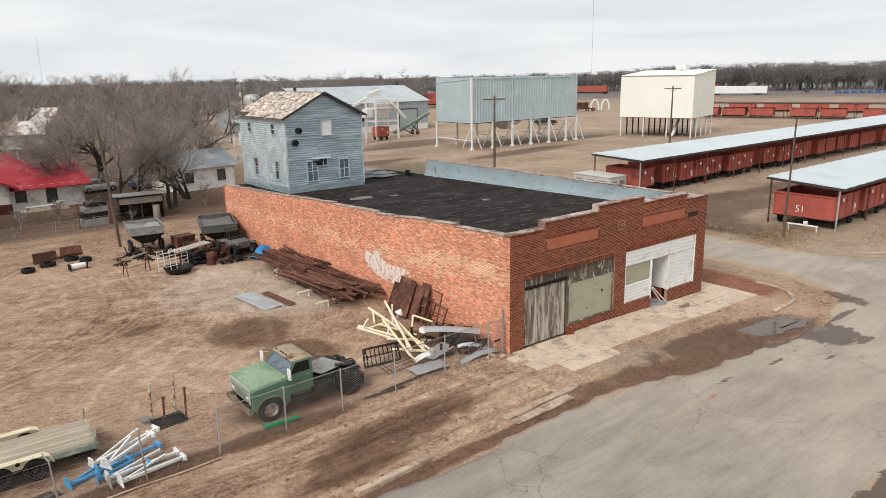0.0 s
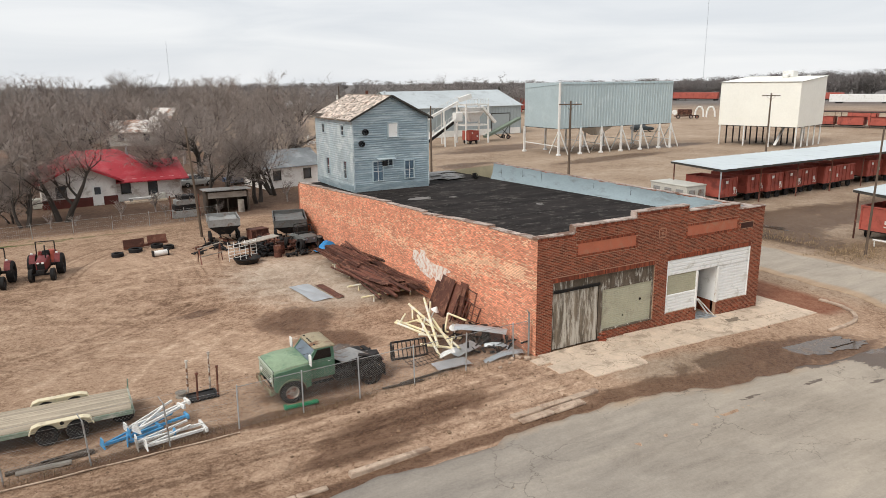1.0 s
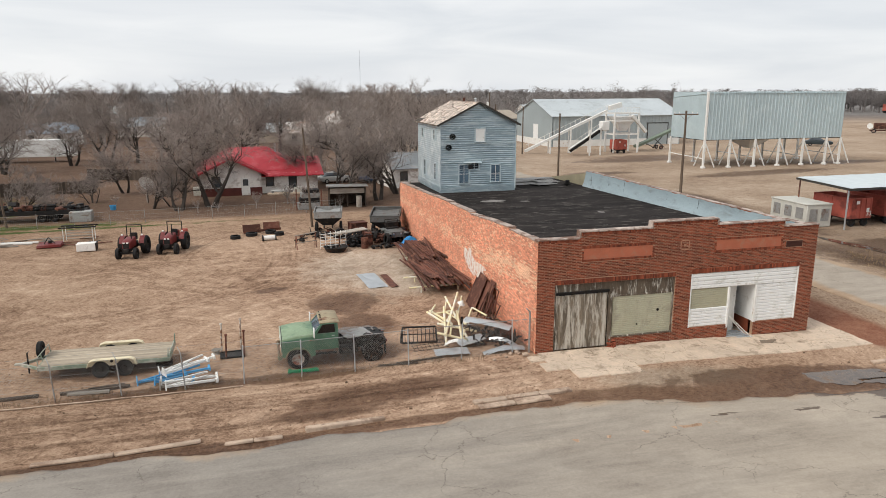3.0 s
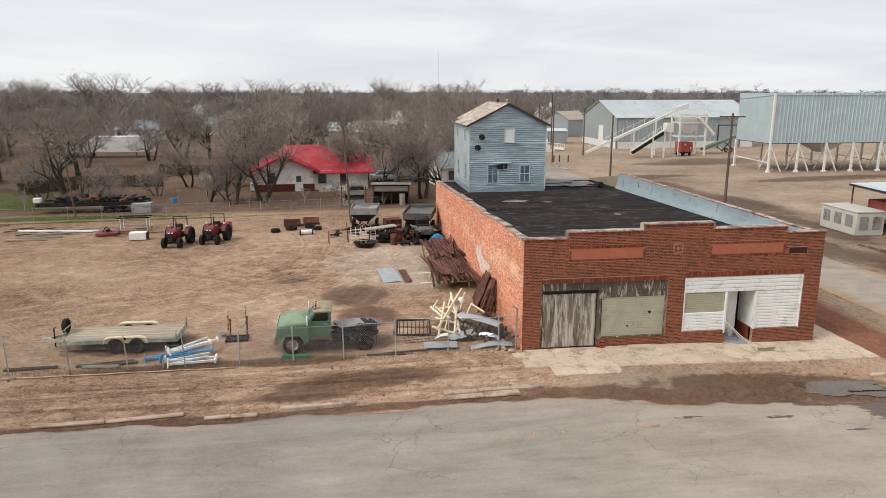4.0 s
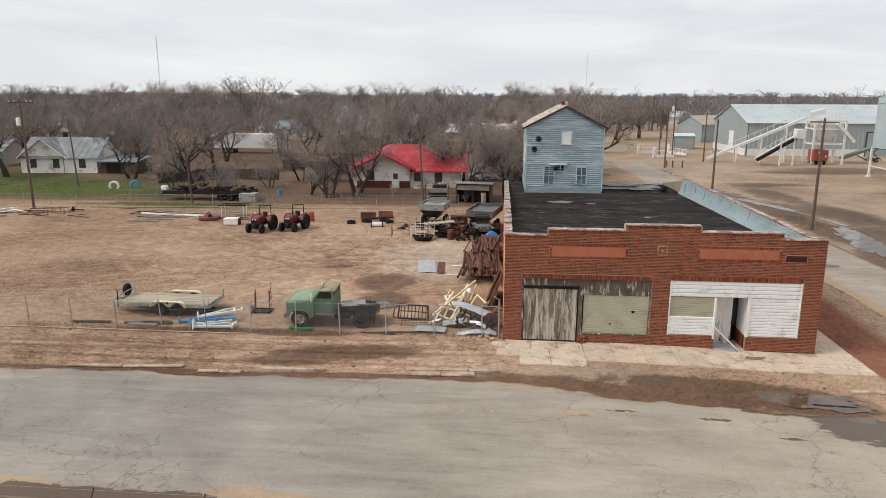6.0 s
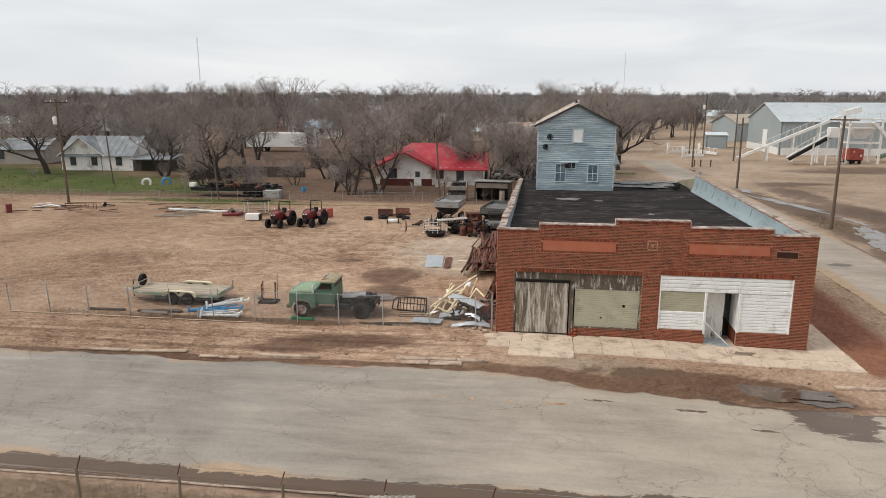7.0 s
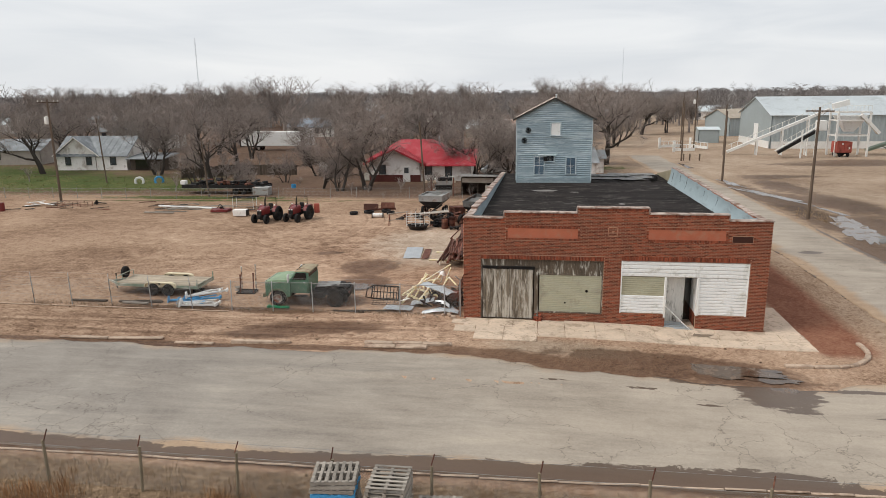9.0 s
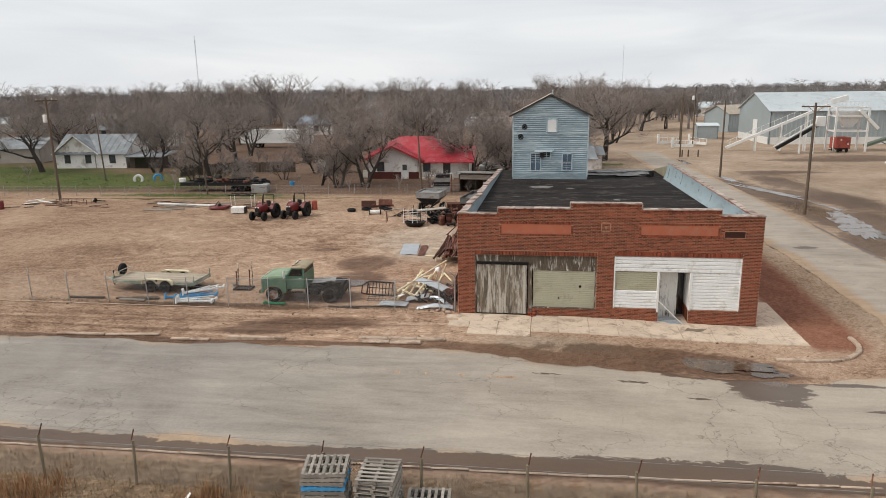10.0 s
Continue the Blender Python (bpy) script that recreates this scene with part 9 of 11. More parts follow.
part("hopper", Geo().add([(X0 + 9, Y0 + 1, Z0), (X0 + 13, Y0 + 1, Z0), (X0 + 13, Y1 - 1, Z0), (X0 + 9, Y1 - 1, Z0), (X0 + 10.5, Y0 + 3, 2.5), (X0 + 11.5, Y0 + 3, 2.5), (X0 + 11.5, Y0 + 4.4, 2.5), (X0 + 10.5, Y0 + 4.4, 2.5)],
                     [(0, 1, 5, 4), (1, 2, 6, 5), (2, 3, 7, 6), (3, 0, 4, 7)]), M_WHITE_STEEL, bb, smooth=0)
# raised cream bin
cb = thing("seed_bin", "large cream steel bin raised on thin legs", "bin", pose(96.3, 53.2, 0, 0, 0, 14))
X0, X1, Y0, Y1, Z0, Z1 = 0.0, 12.0, 0.0, 14.2, 3.4, 11.2
part("wall", ribbed((X0, Y0), (X1, Y0), Z0, Z1, 0.9, 0.008), M_BIN_WHITE, cb, "cream front wall", 0)
part("wall", ribbed((X0, Y1), (X0, Y0), Z0, Z1, 0.9, 0.008), M_BIN_WHITE, cb, "cream end wall", 0)
part("wall", Geo().box((X1, (Y0 + Y1) / 2, (Z0 + Z1) / 2), (0.1, Y1 - Y0, Z1 - Z0)).box(((X0 + X1) / 2, Y1, (Z0 + Z1) / 2), (X1 - X0, 0.1, Z1 - Z0)), M_BIN_WHITE, cb)
part("floor", Geo().box(((X0 + X1) / 2, (Y0 + Y1) / 2, Z0), (X1 - X0 - 0.2, Y1 - Y0 - 0.2, 0.2)), M_DARK_STEEL, cb)
part("gable_rise", Geo().add([(X0, Y0 - 0.01, Z1), (X1, Y0 - 0.01, Z1), (X1, Y0 - 0.01, Z1 + 0.95), (X0, Y0 + 0.2, Z1), (X1, Y0 + 0.2, Z1), (X1, Y0 + 0.2, Z1 + 0.95)], [(0, 1, 2), (5, 4, 3), (0, 2, 5, 3), (1, 4, 5, 2)]), M_BIN_WHITE, cb, "cream wall rising to the higher end", 0)
part("roof", Geo().add([(X0 - 0.2, Y0 - 0.2, Z1 + 0.03), (X1 + 0.2, Y0 - 0.2, Z1 + 1.0), (X1 + 0.2, Y1 + 0.2, Z1 + 1.0), (X0 - 0.2, Y1 + 0.2, Z1 + 0.03)], [(0, 1, 2, 3)]).add([(X1, Y1, Z1 + 0.95), (X0, Y1, Z1), (X1, Y1, Z1)], [(0, 1, 2)]).add([(X1, Y0, Z1), (X1, Y1, Z1), (X1, Y1, Z1 + 0.95), (X1, Y0, Z1 + 0.95)], [(0, 1, 2, 3)]), M_BIN_WHITE, cb, "white low-pitched roof", 0)
part("eave", Geo().bar((X0 - 0.1, Y0 - 0.15, Z1), (X1 + 0.1, Y0 - 0.15, Z1 + 0.95), 0.05, 0.07).bar((X0 - 0.15, Y0, Z1), (X0 - 0.15, Y1, Z1), 0.05, 0.07), M_SPREADER, cb)
for k in range(5):
    x = X0 + 0.2 + k * (X1 - X0 - 0.4) / 4
    for j in range(4):
        y = Y0 + 0.2 + j * (Y1 - Y0 - 0.4) / 3
        part("leg", Geo().tube((x, y, -0.3), (x, y, Z0), 0.14, n=8), M_WHITE_STEEL if j == 0 or k == 0 else M_DARK_STEEL, cb)
part("stair", Geo().bar((X0 + 1, Y0 + 4, 0), (X0 + 5, Y0 + 4, Z0), 0.5, 0.1), M_WHITE_STEEL, cb)
part("headhouse", Geo().cbox((X1 - 1.6, Y0 + 6, Z1 + 1.35), (2.4, 2.0, 1.2), 0.1).bar((X1 - 4, Y0 + 6, Z1 + 0.9), (X1 - 1, Y0 + 6, Z1 + 1.9), 0.8, 0.4), M_WHITE_STEEL, cb, "white roof headhouse")
part("leg_tower", Geo().bar((X1 + 1.5, Y0 + 4, 0), (X1 + 1.5, Y0 + 4, Z1 + 1.2), 0.3, 0.3, (0, 1, 0)).bar((X1 + 2.6, Y0 + 4, 0), (X1 + 2.6, Y0 + 4, Z1 + 1.2), 0.3, 0.3, (0, 1, 0)).bar((X1 + 1.5, Y0 + 4, 6), (X1 + 2.6, Y0 + 4, 8), 0.1, 0.1).bar((X1 + 1.5, Y0 + 4, 9), (X1 + 2.6, Y0 + 4, 7), 0.1, 0.1), M_WHITE_STEEL, cb)


def car(m, mat, label):
    th = thing("parked_car", label, "car", m, "parked cars")
    body = part("body", loft([(-2.2, shell(0.78, 0.42, 0.85, 0.08)), (-1.9, shell(0.85, 0.30, 0.95, 0.1)), (-0.2, shell(0.87, 0.28, 0.98, 0.1)), (1.8, shell(0.84, 0.30, 0.85, 0.1)), (2.15, shell(0.74, 0.42, 0.72, 0.08))]), mat, th)
    part("cabin", loft([(-1.75, shell(0.76, 0.9, 1.0, 0.04)), (-1.2, shell(0.74, 0.9, 1.38, 0.08, 0.62)), (0.0, shell(0.74, 0.9, 1.42, 0.08, 0.64)), (0.9, shell(0.78, 0.9, 0.98, 0.04))]), M_GLASS, th, "dark glass cabin")
    part("car_roof", Geo().cbox((-0.55, 0, 1.41), (1.3, 1.2, 0.06), 0.03), mat, th)
    for x in (-1.35, 1.35):
        for s in (-1, 1):
            add_wheel(th, (x, s * 0.78, 0.31), 0.31, 0.2, flip=s > 0)
    return th


# ---- wagon sheds ----
def number_part(text, parent, m, size):
    cu = bpy.data.curves.new("number", "FONT")
    cu.body, cu.size, cu.extrude = text, size, 0.004
    tmp = new("number_text", cu)
    me = bpy.data.meshes.new_from_object(tmp)
    bpy.data.objects.remove(tmp)
    me.materials.clear()
    me.materials.append(M_WHITE_PAINT)
    return part("number", me, None, parent, "white stencilled number", m=m)


def build_wagon(m, L, W, seed, text="", group="red wagons", detail=True):
    """A red steel box wagon on small wheels; long way x, the end at x = 0 faces -x."""
    r = random.Random(seed)
    th = thing("box_wagon", "dull red steel box wagon with white numbers under a shed roof", "wagon", m, group)
    z0, z1 = 0.75, 2.55
    part("side", Geo().box((L / 2, 0.03, (z0 + z1) / 2), (L, 0.06, z1 - z0)), M_WAGON, th, "red steel side")
    part("side", Geo().box((L / 2, W - 0.03, (z0 + z1) / 2), (L, 0.06, z1 - z0)), M_WAGON, th)
    for x in (0.03, L - 0.03):
        part("end", Geo().box((x, W / 2, (z0 + z1) / 2), (0.06, W - 0.13, z1 - z0)), M_WAGON, th)
    part("floor", Geo().box((L / 2, W / 2, z0 - 0.03), (L - 0.05, W - 0.05, 0.1)), M_DARK_STEEL, th)
    g = Geo().bar((0, -0.02, z1), (L, -0.02, z1), 0.10, 0.10).bar((0, W + 0.02, z1), (L, W + 0.02, z1), 0.10, 0.10).bar((-0.02, 0, z1), (-0.02, W, z1), 0.10, 0.10).bar((L, 0, z1), (L, W, z1), 0.1, 0.1)
    part("top_rail", g, M_WAGON, th)
    ribs = Geo()
    for k in range(5):
        x = 0.05 + k * (L - 0.1) / 4
        (part("rib", Geo().box((x, -0.03, (z0 + z1) / 2), (0.10, 0.07, z1 - z0)), M_WAGON, th) if detail else ribs.box((x, -0.03, (z0 + z1) / 2), (0.10, 0.07, z1 - z0)))
    for k in range(3):
        (part("rib", Geo().box((-0.03, 0.05 + k * (W - 0.1) / 2, (z0 + z1) / 2), (0.07, 0.10, z1 - z0)), M_WAGON, th) if detail else ribs.box((-0.03, 0.05 + k * (W - 0.1) / 2, (z0 + z1) / 2), (0.07, 0.10, z1 - z0)))
    if not detail:
        part("rib", ribs, M_WAGON, th)["kind"] = "stuff"
    part("chassis", Geo().bar((0.2, 0.5, 0.58), (L - 0.2, 0.5, 0.58), 0.12, 0.2).bar((0.2, W - 0.5, 0.58), (L - 0.2, W - 0.5, 0.58), 0.12, 0.2).bar((0.2, W / 2, 0.5), (-1.0, W / 2, 0.4), 0.1, 0.1), M_DARK_STEEL, th)
    if detail:
        for x in (L * 0.2, L * 0.8):
            for y in (0.2, W - 0.2):
                add_wheel(th, (x, y, 0.38), 0.38, 0.22, M_DARK_STEEL)
        part("label_plate", Geo().box((L * 0.32, -0.075, 2.2), (0.35, 0.02, 0.28)), M_WHITE_PAINT, th, "white label")
        part("label_plate", Geo().box((L * 0.82, -0.075, 1.5), (0.3, 0.02, 0.35)), M_WHITE_PAINT, th)
    if text:
        number_part(text, th, pose(-0.08, W * 0.62, 1.15, 90, 0, -90), 0.75)
        number_part(text, th, pose(L * 0.75, -0.08, 1.0, 90, 0, 0), 0.6)
    return th


def build_shed(label, m, L, D, z_front, z_back, bays, seed, roof_mat=None):
    """An open shed; long way x, front edge at y = 0."""
    th = thing("wagon_shed", label, "shed", m, "wagon sheds")
    n = int(L / 0.9)
    pts, vs, fs = [], [], []
    for k in range(n + 1):
        x = L * k / n
        for y, z in ((-0.4, z_front), (D + 0.4, z_back)):
            vs.append((x, y, z + (0.03 if k % 2 else 0.0)))
    for k in range(n):
        fs.append((2 * k, 2 * k + 2, 2 * k + 3, 2 * k + 1))
    part("roof", Geo().add(vs, fs).add([(p[0], p[1], p[2] - 0.07) for p in vs], [f[::-1] for f in fs]), roof_mat or M_GALV_ROOF, th, "dark rusty roof" if roof_mat else "pale galvanised roof", 0)
    part("fascia", Geo().bar((0, -0.36, z_front - 0.10), (L, -0.36, z_front - 0.10), 0.08, 0.2).bar((0.02, -0.36, z_front - 0.12), (0.02, D + 0.36, z_back - 0.12), 0.08, 0.18), M_TRIM_DARK, th)
    for k in range(bays + 1):
        x = 0.15 + k * (L - 0.3) / bays
        for y, z in ((0.0, z_front), (D, z_back)):
            part("post", Geo().tube((x, y, -0.3), (x, y, z - 0.1), 0.07, n=8), M_GALV if k == 0 and y == 0 else M_RUST, th)
        part("beam", Geo().bar((x, -0.2, z_front - 0.16), (x, D + 0.2, z_back - 0.16), 0.08, 0.16), M_TRIM_DARK, th)
    return th


build_shed("long open wagon shed with pale galvanised roof", pose(37.2, 20.9, -0.2, 0, 0, 1.6), 92, 5.6, 3.72, 3.98, 15, 1)
build_shed("open wagon shed with pale galvanised roof by the street", pose(35.4, 1.5, -0.2, 0, 0, 2), 42, 5.2, 3.35, 3.75, 7, 2)
bays = [(2.0, 2.3), (6.2, 2.6), (8.9, 2.6), (12.2, 2.9), (15.2, 2.9), (18.9, 3.0), (22.0, 3.0), (28.2, 3.0), (31.4, 3.0), (35.4, 3.0), (38.5, 3.0), (42.6, 3.0), (45.8, 3.0), (50.2, 3.0), (53.4, 3.0), (58.0, 3.0), (61.2, 3.0), (66.0, 3.0), (69.2, 3.0), (74.0, 3.0), (77.4, 3.0), (82.0, 3.0), (85.2, 3.0)]
for k, (x, L) in enumerate(bays):
    px, py = 36.7 + x * math.cos(radians(1.6)), 20.7 + x * math.sin(radians(1.6)) + 1.1 + 0.25 * math.sin(k * 2.1)
    build_wagon(pose(px, py, -0.2, 0, 0, 1.6 + (k % 3 - 1) * 0.8), L, 4.3, k, {0: "33", 1: "54", 2: "51", 3: "34", 4: "35"}.get(k, ""), detail=k < 10)
for k in range(6):
    px, py = 35.7 + 5.9 * k, 1.85 + 0.2 * k
    build_wagon(pose(px, py, -0.2, 0, 0, 2), 4.8, 4.6, 50 + k, {0: "51"}.get(k, ""))
# far row of wagons under a low roof
build_shed("distant open shed with dark roof over red wagons", pose(149, 88, -0.2, 0, 0, -72), 62, 6.0, 3.9, 3.9, 8, 3, M_RUST)
for k in range(8):
    a = radians(-72)
    d = 2 + 6.6 * k + (3.0 if k > 2 else 0) + (2.5 if k > 4 else 0)
    build_wagon(pose(149 + d * math.cos(a), 88 + d * math.sin(a), -0.2, 0, 0, -72), 5.6, 3.6, 80 + k, detail=False)
for k in range(4):
    build_wagon(pose(176 + 3.0 * k, 92 - 9.0 * k, -0.2, 0, 0, -70), 7.0, 3.6, 180 + k, detail=False, group="far red wagons")
for k in range(7):
    build_wagon(pose(152 + 7.5 * k + (3 if k > 3 else 0), 205 + 2.0 * k, -0.2, 0, 0, 8), 6.5, 3.2, 120 + k, detail=False, group="far red wagons")
for k in range(6):
    build_wagon(pose(98 + 7.0 * k, 160 + 6.5 * k, -0.2, 0, 0, 20), 6.5, 3.2, 140 + k, detail=False, group="far red wagons")
wt = thing("white_hitch", "white pipe gate hitch lying by the shed end", "hitch", pose(34.0, 3.4, -0.2, 0, 0, -80))
part("beam", Geo().tube((-1.0, 0, 0.5), (1.2, 0, 0.45), 0.07).tube((-0.9, 0, 0.5), (-0.9, 0.1, 0), 0.05).tube((1.1, 0, 0.45), (1.1, 0.1, 0), 0.05).cbox((0.3, 0, 0.65), (0.3, 0.2, 0.3), 0.03), M_WHITE_PAINT, wt)
# pale machine housing beside the long shed
ac = thing("pump_house", "beige metal equipment housing beside the long shed", "equipment box", pose(36.2, 25.0, -0.2, 0, 0, -2))
part("body", Geo().cbox((0, 0, 1.0), (2.6, 4.8, 2.0), 0.05), M_AC, ac)
part("lid", Geo().cbox((0, 0, 2.05), (2.7, 4.9, 0.12), 0.03), M_AC, ac)
for y in (-1.5, 0.0, 1.5):
    part("louvre", Geo().cbox((-1.32, y, 1.2), (0.05, 0.9, 1.0), 0.01), M_SPREADER, ac)
for x in (-0.6, 0.6):
    part("louvre", Geo().cbox((x, -2.42, 1.1), (0.8, 0.05, 1.1), 0.01), M_SPREADER, ac)


# ---- gin barn and conveyors ----
def gable_house(name, label, category, m, L, W, eave, ridge, wall_mat, roof_mat, over=0.4, along="x", kind="", group="", rib=0.0):
    """A gabled building: long way x from 0 to L, depth y from 0 to W."""
    th = thing(name, label, category, m, group, kind)
    part("wall", ribbed((0, 0), (L, 0), -0.3, eave, rib, 0.05) if rib else Geo().box((L / 2, 0.1, eave / 2 - 0.15), (L, 0.2, eave + 0.3)), wall_mat, th, smooth=0)
    part("wall", Geo().box((L / 2, W - 0.1, eave / 2 - 0.15), (L, 0.2, eave + 0.3)), wall_mat, th)
    for x in (0.0, L - 0.2):
        part("gable_wall", Geo().prism([(0.0, -0.3), (W, -0.3), (W, eave), (W / 2, ridge - 0.05), (0.0, eave)], pose(x + 0.2, 0.0, 0, 0, 0, 90), 0.2), wall_mat, th)
    k = (ridge - eave) / (W / 2)
    zo = eave - over * k
    for s, (ya, yb) in enumerate(((-over, W / 2), (W + over, W / 2))):
        part("roof", Geo().add([(-over, ya, zo), (L + over, ya, zo), (L + over, yb, ridge), (-over, yb, ridge), (-over, ya, zo + 0.08), (L + over, ya, zo + 0.08), (L + over, yb, ridge + 0.08), (-over, yb, ridge + 0.08)],
                               [(0, 1, 2, 3), (4, 5, 6, 7), (0, 4, 5, 1), (1, 5, 6, 2), (0, 3, 7, 4)]), roof_mat, th, smooth=0)
    return th


barn = gable_house("gin_barn", "long grey-blue steel barn with pale metal roof", "barn", pose(48.6, 112.6, -0.2, 0, 0, 2), 32, 20, 6.6, 10.0, M_BARN, M_BARN_ROOF, rib=0.9)
part("door", Geo().box((-0.06, 8.6, 2.3), (0.08, 2.6, 4.6)), M_WHITE_PANEL, barn, "tall white door")
part("base_band", Geo().box((16, -0.08, 0.7), (31.4, 0.06, 1.4)).box((-0.08, 10, 0.7), (0.06, 19.4, 1.4)), M_WHITE_STEEL, barn, "white base band")
part("door", Geo().box((26, -0.1, 2.4), (5, 0.1, 4.6)), M_BARN, barn, "sliding door")
part("door_frame", Geo().box((23.4, -0.12, 2.4), (0.2, 0.12, 4.8)).box((28.6, -0.12, 2.4), (0.2, 0.12, 4.8)).box((26, -0.12, 4.8), (5.4, 0.12, 0.2)), M_TRIM_DARK, barn)
gable_house("small_barn", "small grey barn with tan roof behind the conveyors", "barn", pose(50.5, 152, -0.2, 0, 0, 35), 9, 8, 4.6, 6.6, M_BARN, surface("tan_metal_roof", (0.40, 0.34, 0.27), 0.6, 0.1, vary=0.2), rib=0.9)
gable_house("scale_house", "small grey-green metal shed with pale roof", "shed", pose(38.2, 128.5, -0.2, 0, 0, -2), 4.4, 4.0, 2.9, 3.4, M_BARN, M_GALV_ROOF, 0.2)
cv = thing("conveyor", "long white inclined covered conveyor", "conveyor")
a, b = V((37.2, 99.0, 0.3)), V((53.6, 97.6, 7.9))
part("gallery", Geo().bar(a, b, 0.8, 0.45), M_WHITE_STEEL, cv, "white covered gallery")
g = Geo()
for k in range(16):
    p = a.lerp(b, (k + 0.5) / 16)
    g.tube(p + V((0, -0.7, 0.4)), p + V((0, -0.7, 1.3)), 0.04, n=5)
g.tube(a + V((0, -0.7, 1.3)), b + V((0, -0.7, 1.3)), 0.04, n=5)
part("handrail", g, M_WHITE_STEEL, cv)
for f in (0.3, 0.55, 0.8):
    p = a.lerp(b, f)
    part("support", Geo().bar((p.x, p.y - 0.5, -0.2), (p.x, p.y - 0.5, p.z), 0.2, 0.2, (0, 1, 0)).bar((p.x, p.y + 0.5, -0.2), (p.x, p.y + 0.5, p.z), 0.2, 0.2, (0, 1, 0)), M_WHITE_STEEL, cv)
tw = thing("loading_tower", "white steel loading tower with chute and platform", "tower", pose(57.0, 97.5, -0.2))
for x in (-2.6, 2.6):
    for y in (-1.8, 1.8):
        part("leg", Geo().bar((x, y, 0), (x, y, 7.6), 0.3, 0.3, (0, 1, 0)), M_WHITE_STEEL, tw)
for z in (3.6, 6.2, 7.6):
    part("ring_beam", Geo().bar((-2.6, -1.8, z), (2.6, -1.8, z), 0.2, 0.25).bar((-2.6, 1.8, z), (2.6, 1.8, z), 0.2, 0.25).bar((-2.6, -1.8, z), (-2.6, 1.8, z), 0.2, 0.25).bar((2.6, -1.8, z), (2.6, 1.8, z), 0.2, 0.25), M_WHITE_STEEL, tw)
part("hopper", Geo().add([(-2.4, -1.6, 7.0), (2.4, -1.6, 7.0), (2.4, 1.6, 7.0), (-2.4, 1.6, 7.0), (-0.7, -0.5, 4.2), (0.7, -0.5, 4.2), (0.7, 0.5, 4.2), (-0.7, 0.5, 4.2)], [(0, 1, 5, 4), (1, 2, 6, 5), (2, 3, 7, 6), (3, 0, 4, 7)]), M_WHITE_PANEL, tw, "white hopper", 0)
part("chute", Geo().bar((1.0, -1.9, 7.2), (4.2, -1.9, 4.0), 0.7, 0.5).bar((-3.0, 0, 8.6), (-0.5, 0, 9.3), 1.0, 0.9), M_WHITE_STEEL, tw)
g = Geo()
for k in range(9):
    x = -2.6 + 0.65 * k
    g.tube((x, -1.9, 7.6), (x, -1.9, 8.7), 0.04, n=5)
g.tube((-2.6, -1.9, 8.7), (2.6, -1.9, 8.7), 0.04, n=5)
part("railing", g, M_WHITE_STEEL, tw)
build_wagon(pose(54.4, 94.6, -0.2, 0, 0, 5) @ Matrix.Diagonal((0.72, 0.8, 1.0, 1)), 3.3, 2.8, 170, group="far red wagons")
c2 = thing("dark_conveyor", "black belt conveyor with white stair beside it", "conveyor")
part("belt", Geo().bar((44.4, 94.0, 0.6), (50.8, 93.2, 4.8), 0.9, 0.5), M_DARK_STEEL, c2)
part("stair", Geo().bar((43.6, 92.8, 1.0), (49.6, 92.0, 5.0), 0.7, 0.12), M_WHITE_STEEL, c2)
g = Geo()
for k in range(9):
    p = V((43.6, 92.4, 1.0)).lerp(V((49.6, 91.6, 5.0)), k / 8)
    g.tube(p, p + V((0, 0, 1.0)), 0.04, n=5)
g.tube((43.6, 92.4, 2.0), (49.6, 91.6, 6.0), 0.04, n=5)
part("handrail", g, M_WHITE_STEEL, c2)
for x in (47.6, 49.8):
    part("support", Geo().bar((x, 92.2, -0.2), (x, 92.2, 4.6), 0.22, 0.22, (0, 1, 0)), M_WHITE_STEEL, c2)
part("head_box", Geo().cbox((50.6, 92.6, 5.3), (1.5, 1.4, 1.7), 0.08), M_WHITE_STEEL, c2)
c3 = thing("field_conveyor", "portable dark belt conveyor on wheels", "conveyor")
part("belt", Geo().bar((61.0, 99.0, 0.7), (72.5, 103.0, 4.0), 1.0, 0.45), surface("faded_green_steel", (0.16, 0.20, 0.15), 0.6, vary=0.25), c3)
part("truss", Geo().bar((66.5, 101, 2.0), (69.5, 102, 0.1), 0.12, 0.12).bar((69.0, 101.8, 2.8), (66.0, 100.8, 0.1), 0.12, 0.12).bar((64.0, 100, 1.2), (66.5, 101, 0.1), 0.12, 0.12), M_DARK_STEEL, c3)
for y in (-0.9, 0.9):
    add_wheel(c3, (67.8, 101.4 + y, 0.25), 0.42, 0.25)
for k, (x, y, a, L) in enumerate(((29.6, 113.0, 20, 5), (34.6, 110.5, -60, 5), (30.6, 104.0, 10, 4))):
    sc = thing("truck_scale_rail", "white steel ramp rails of the truck scale", "railing", pose(x, y, -0.2, 0, 0, a), "scale rails")
    part("beam", Geo().bar((-L / 2, 0, 0.5), (L / 2, 0, 0.5), 0.3, 0.5), M_WHITE_STEEL, sc)
    part("rail", Geo().tube((-L / 2, 0, 1.5), (L / 2, 0, 1.4), 0.06), M_WHITE_STEEL, sc)
    for q in range(6):
        part("upright", Geo().tube((-L / 2 + q * L / 5, 0, 0.6), (-L / 2 + q * L / 5, 0, 1.5), 0.05), M_WHITE_STEEL, sc)
    part("end_plate", Geo().cbox((-L / 2, 0, 1.1), (0.5, 0.3, 2.2), 0.08), M_WHITE_STEEL, sc)
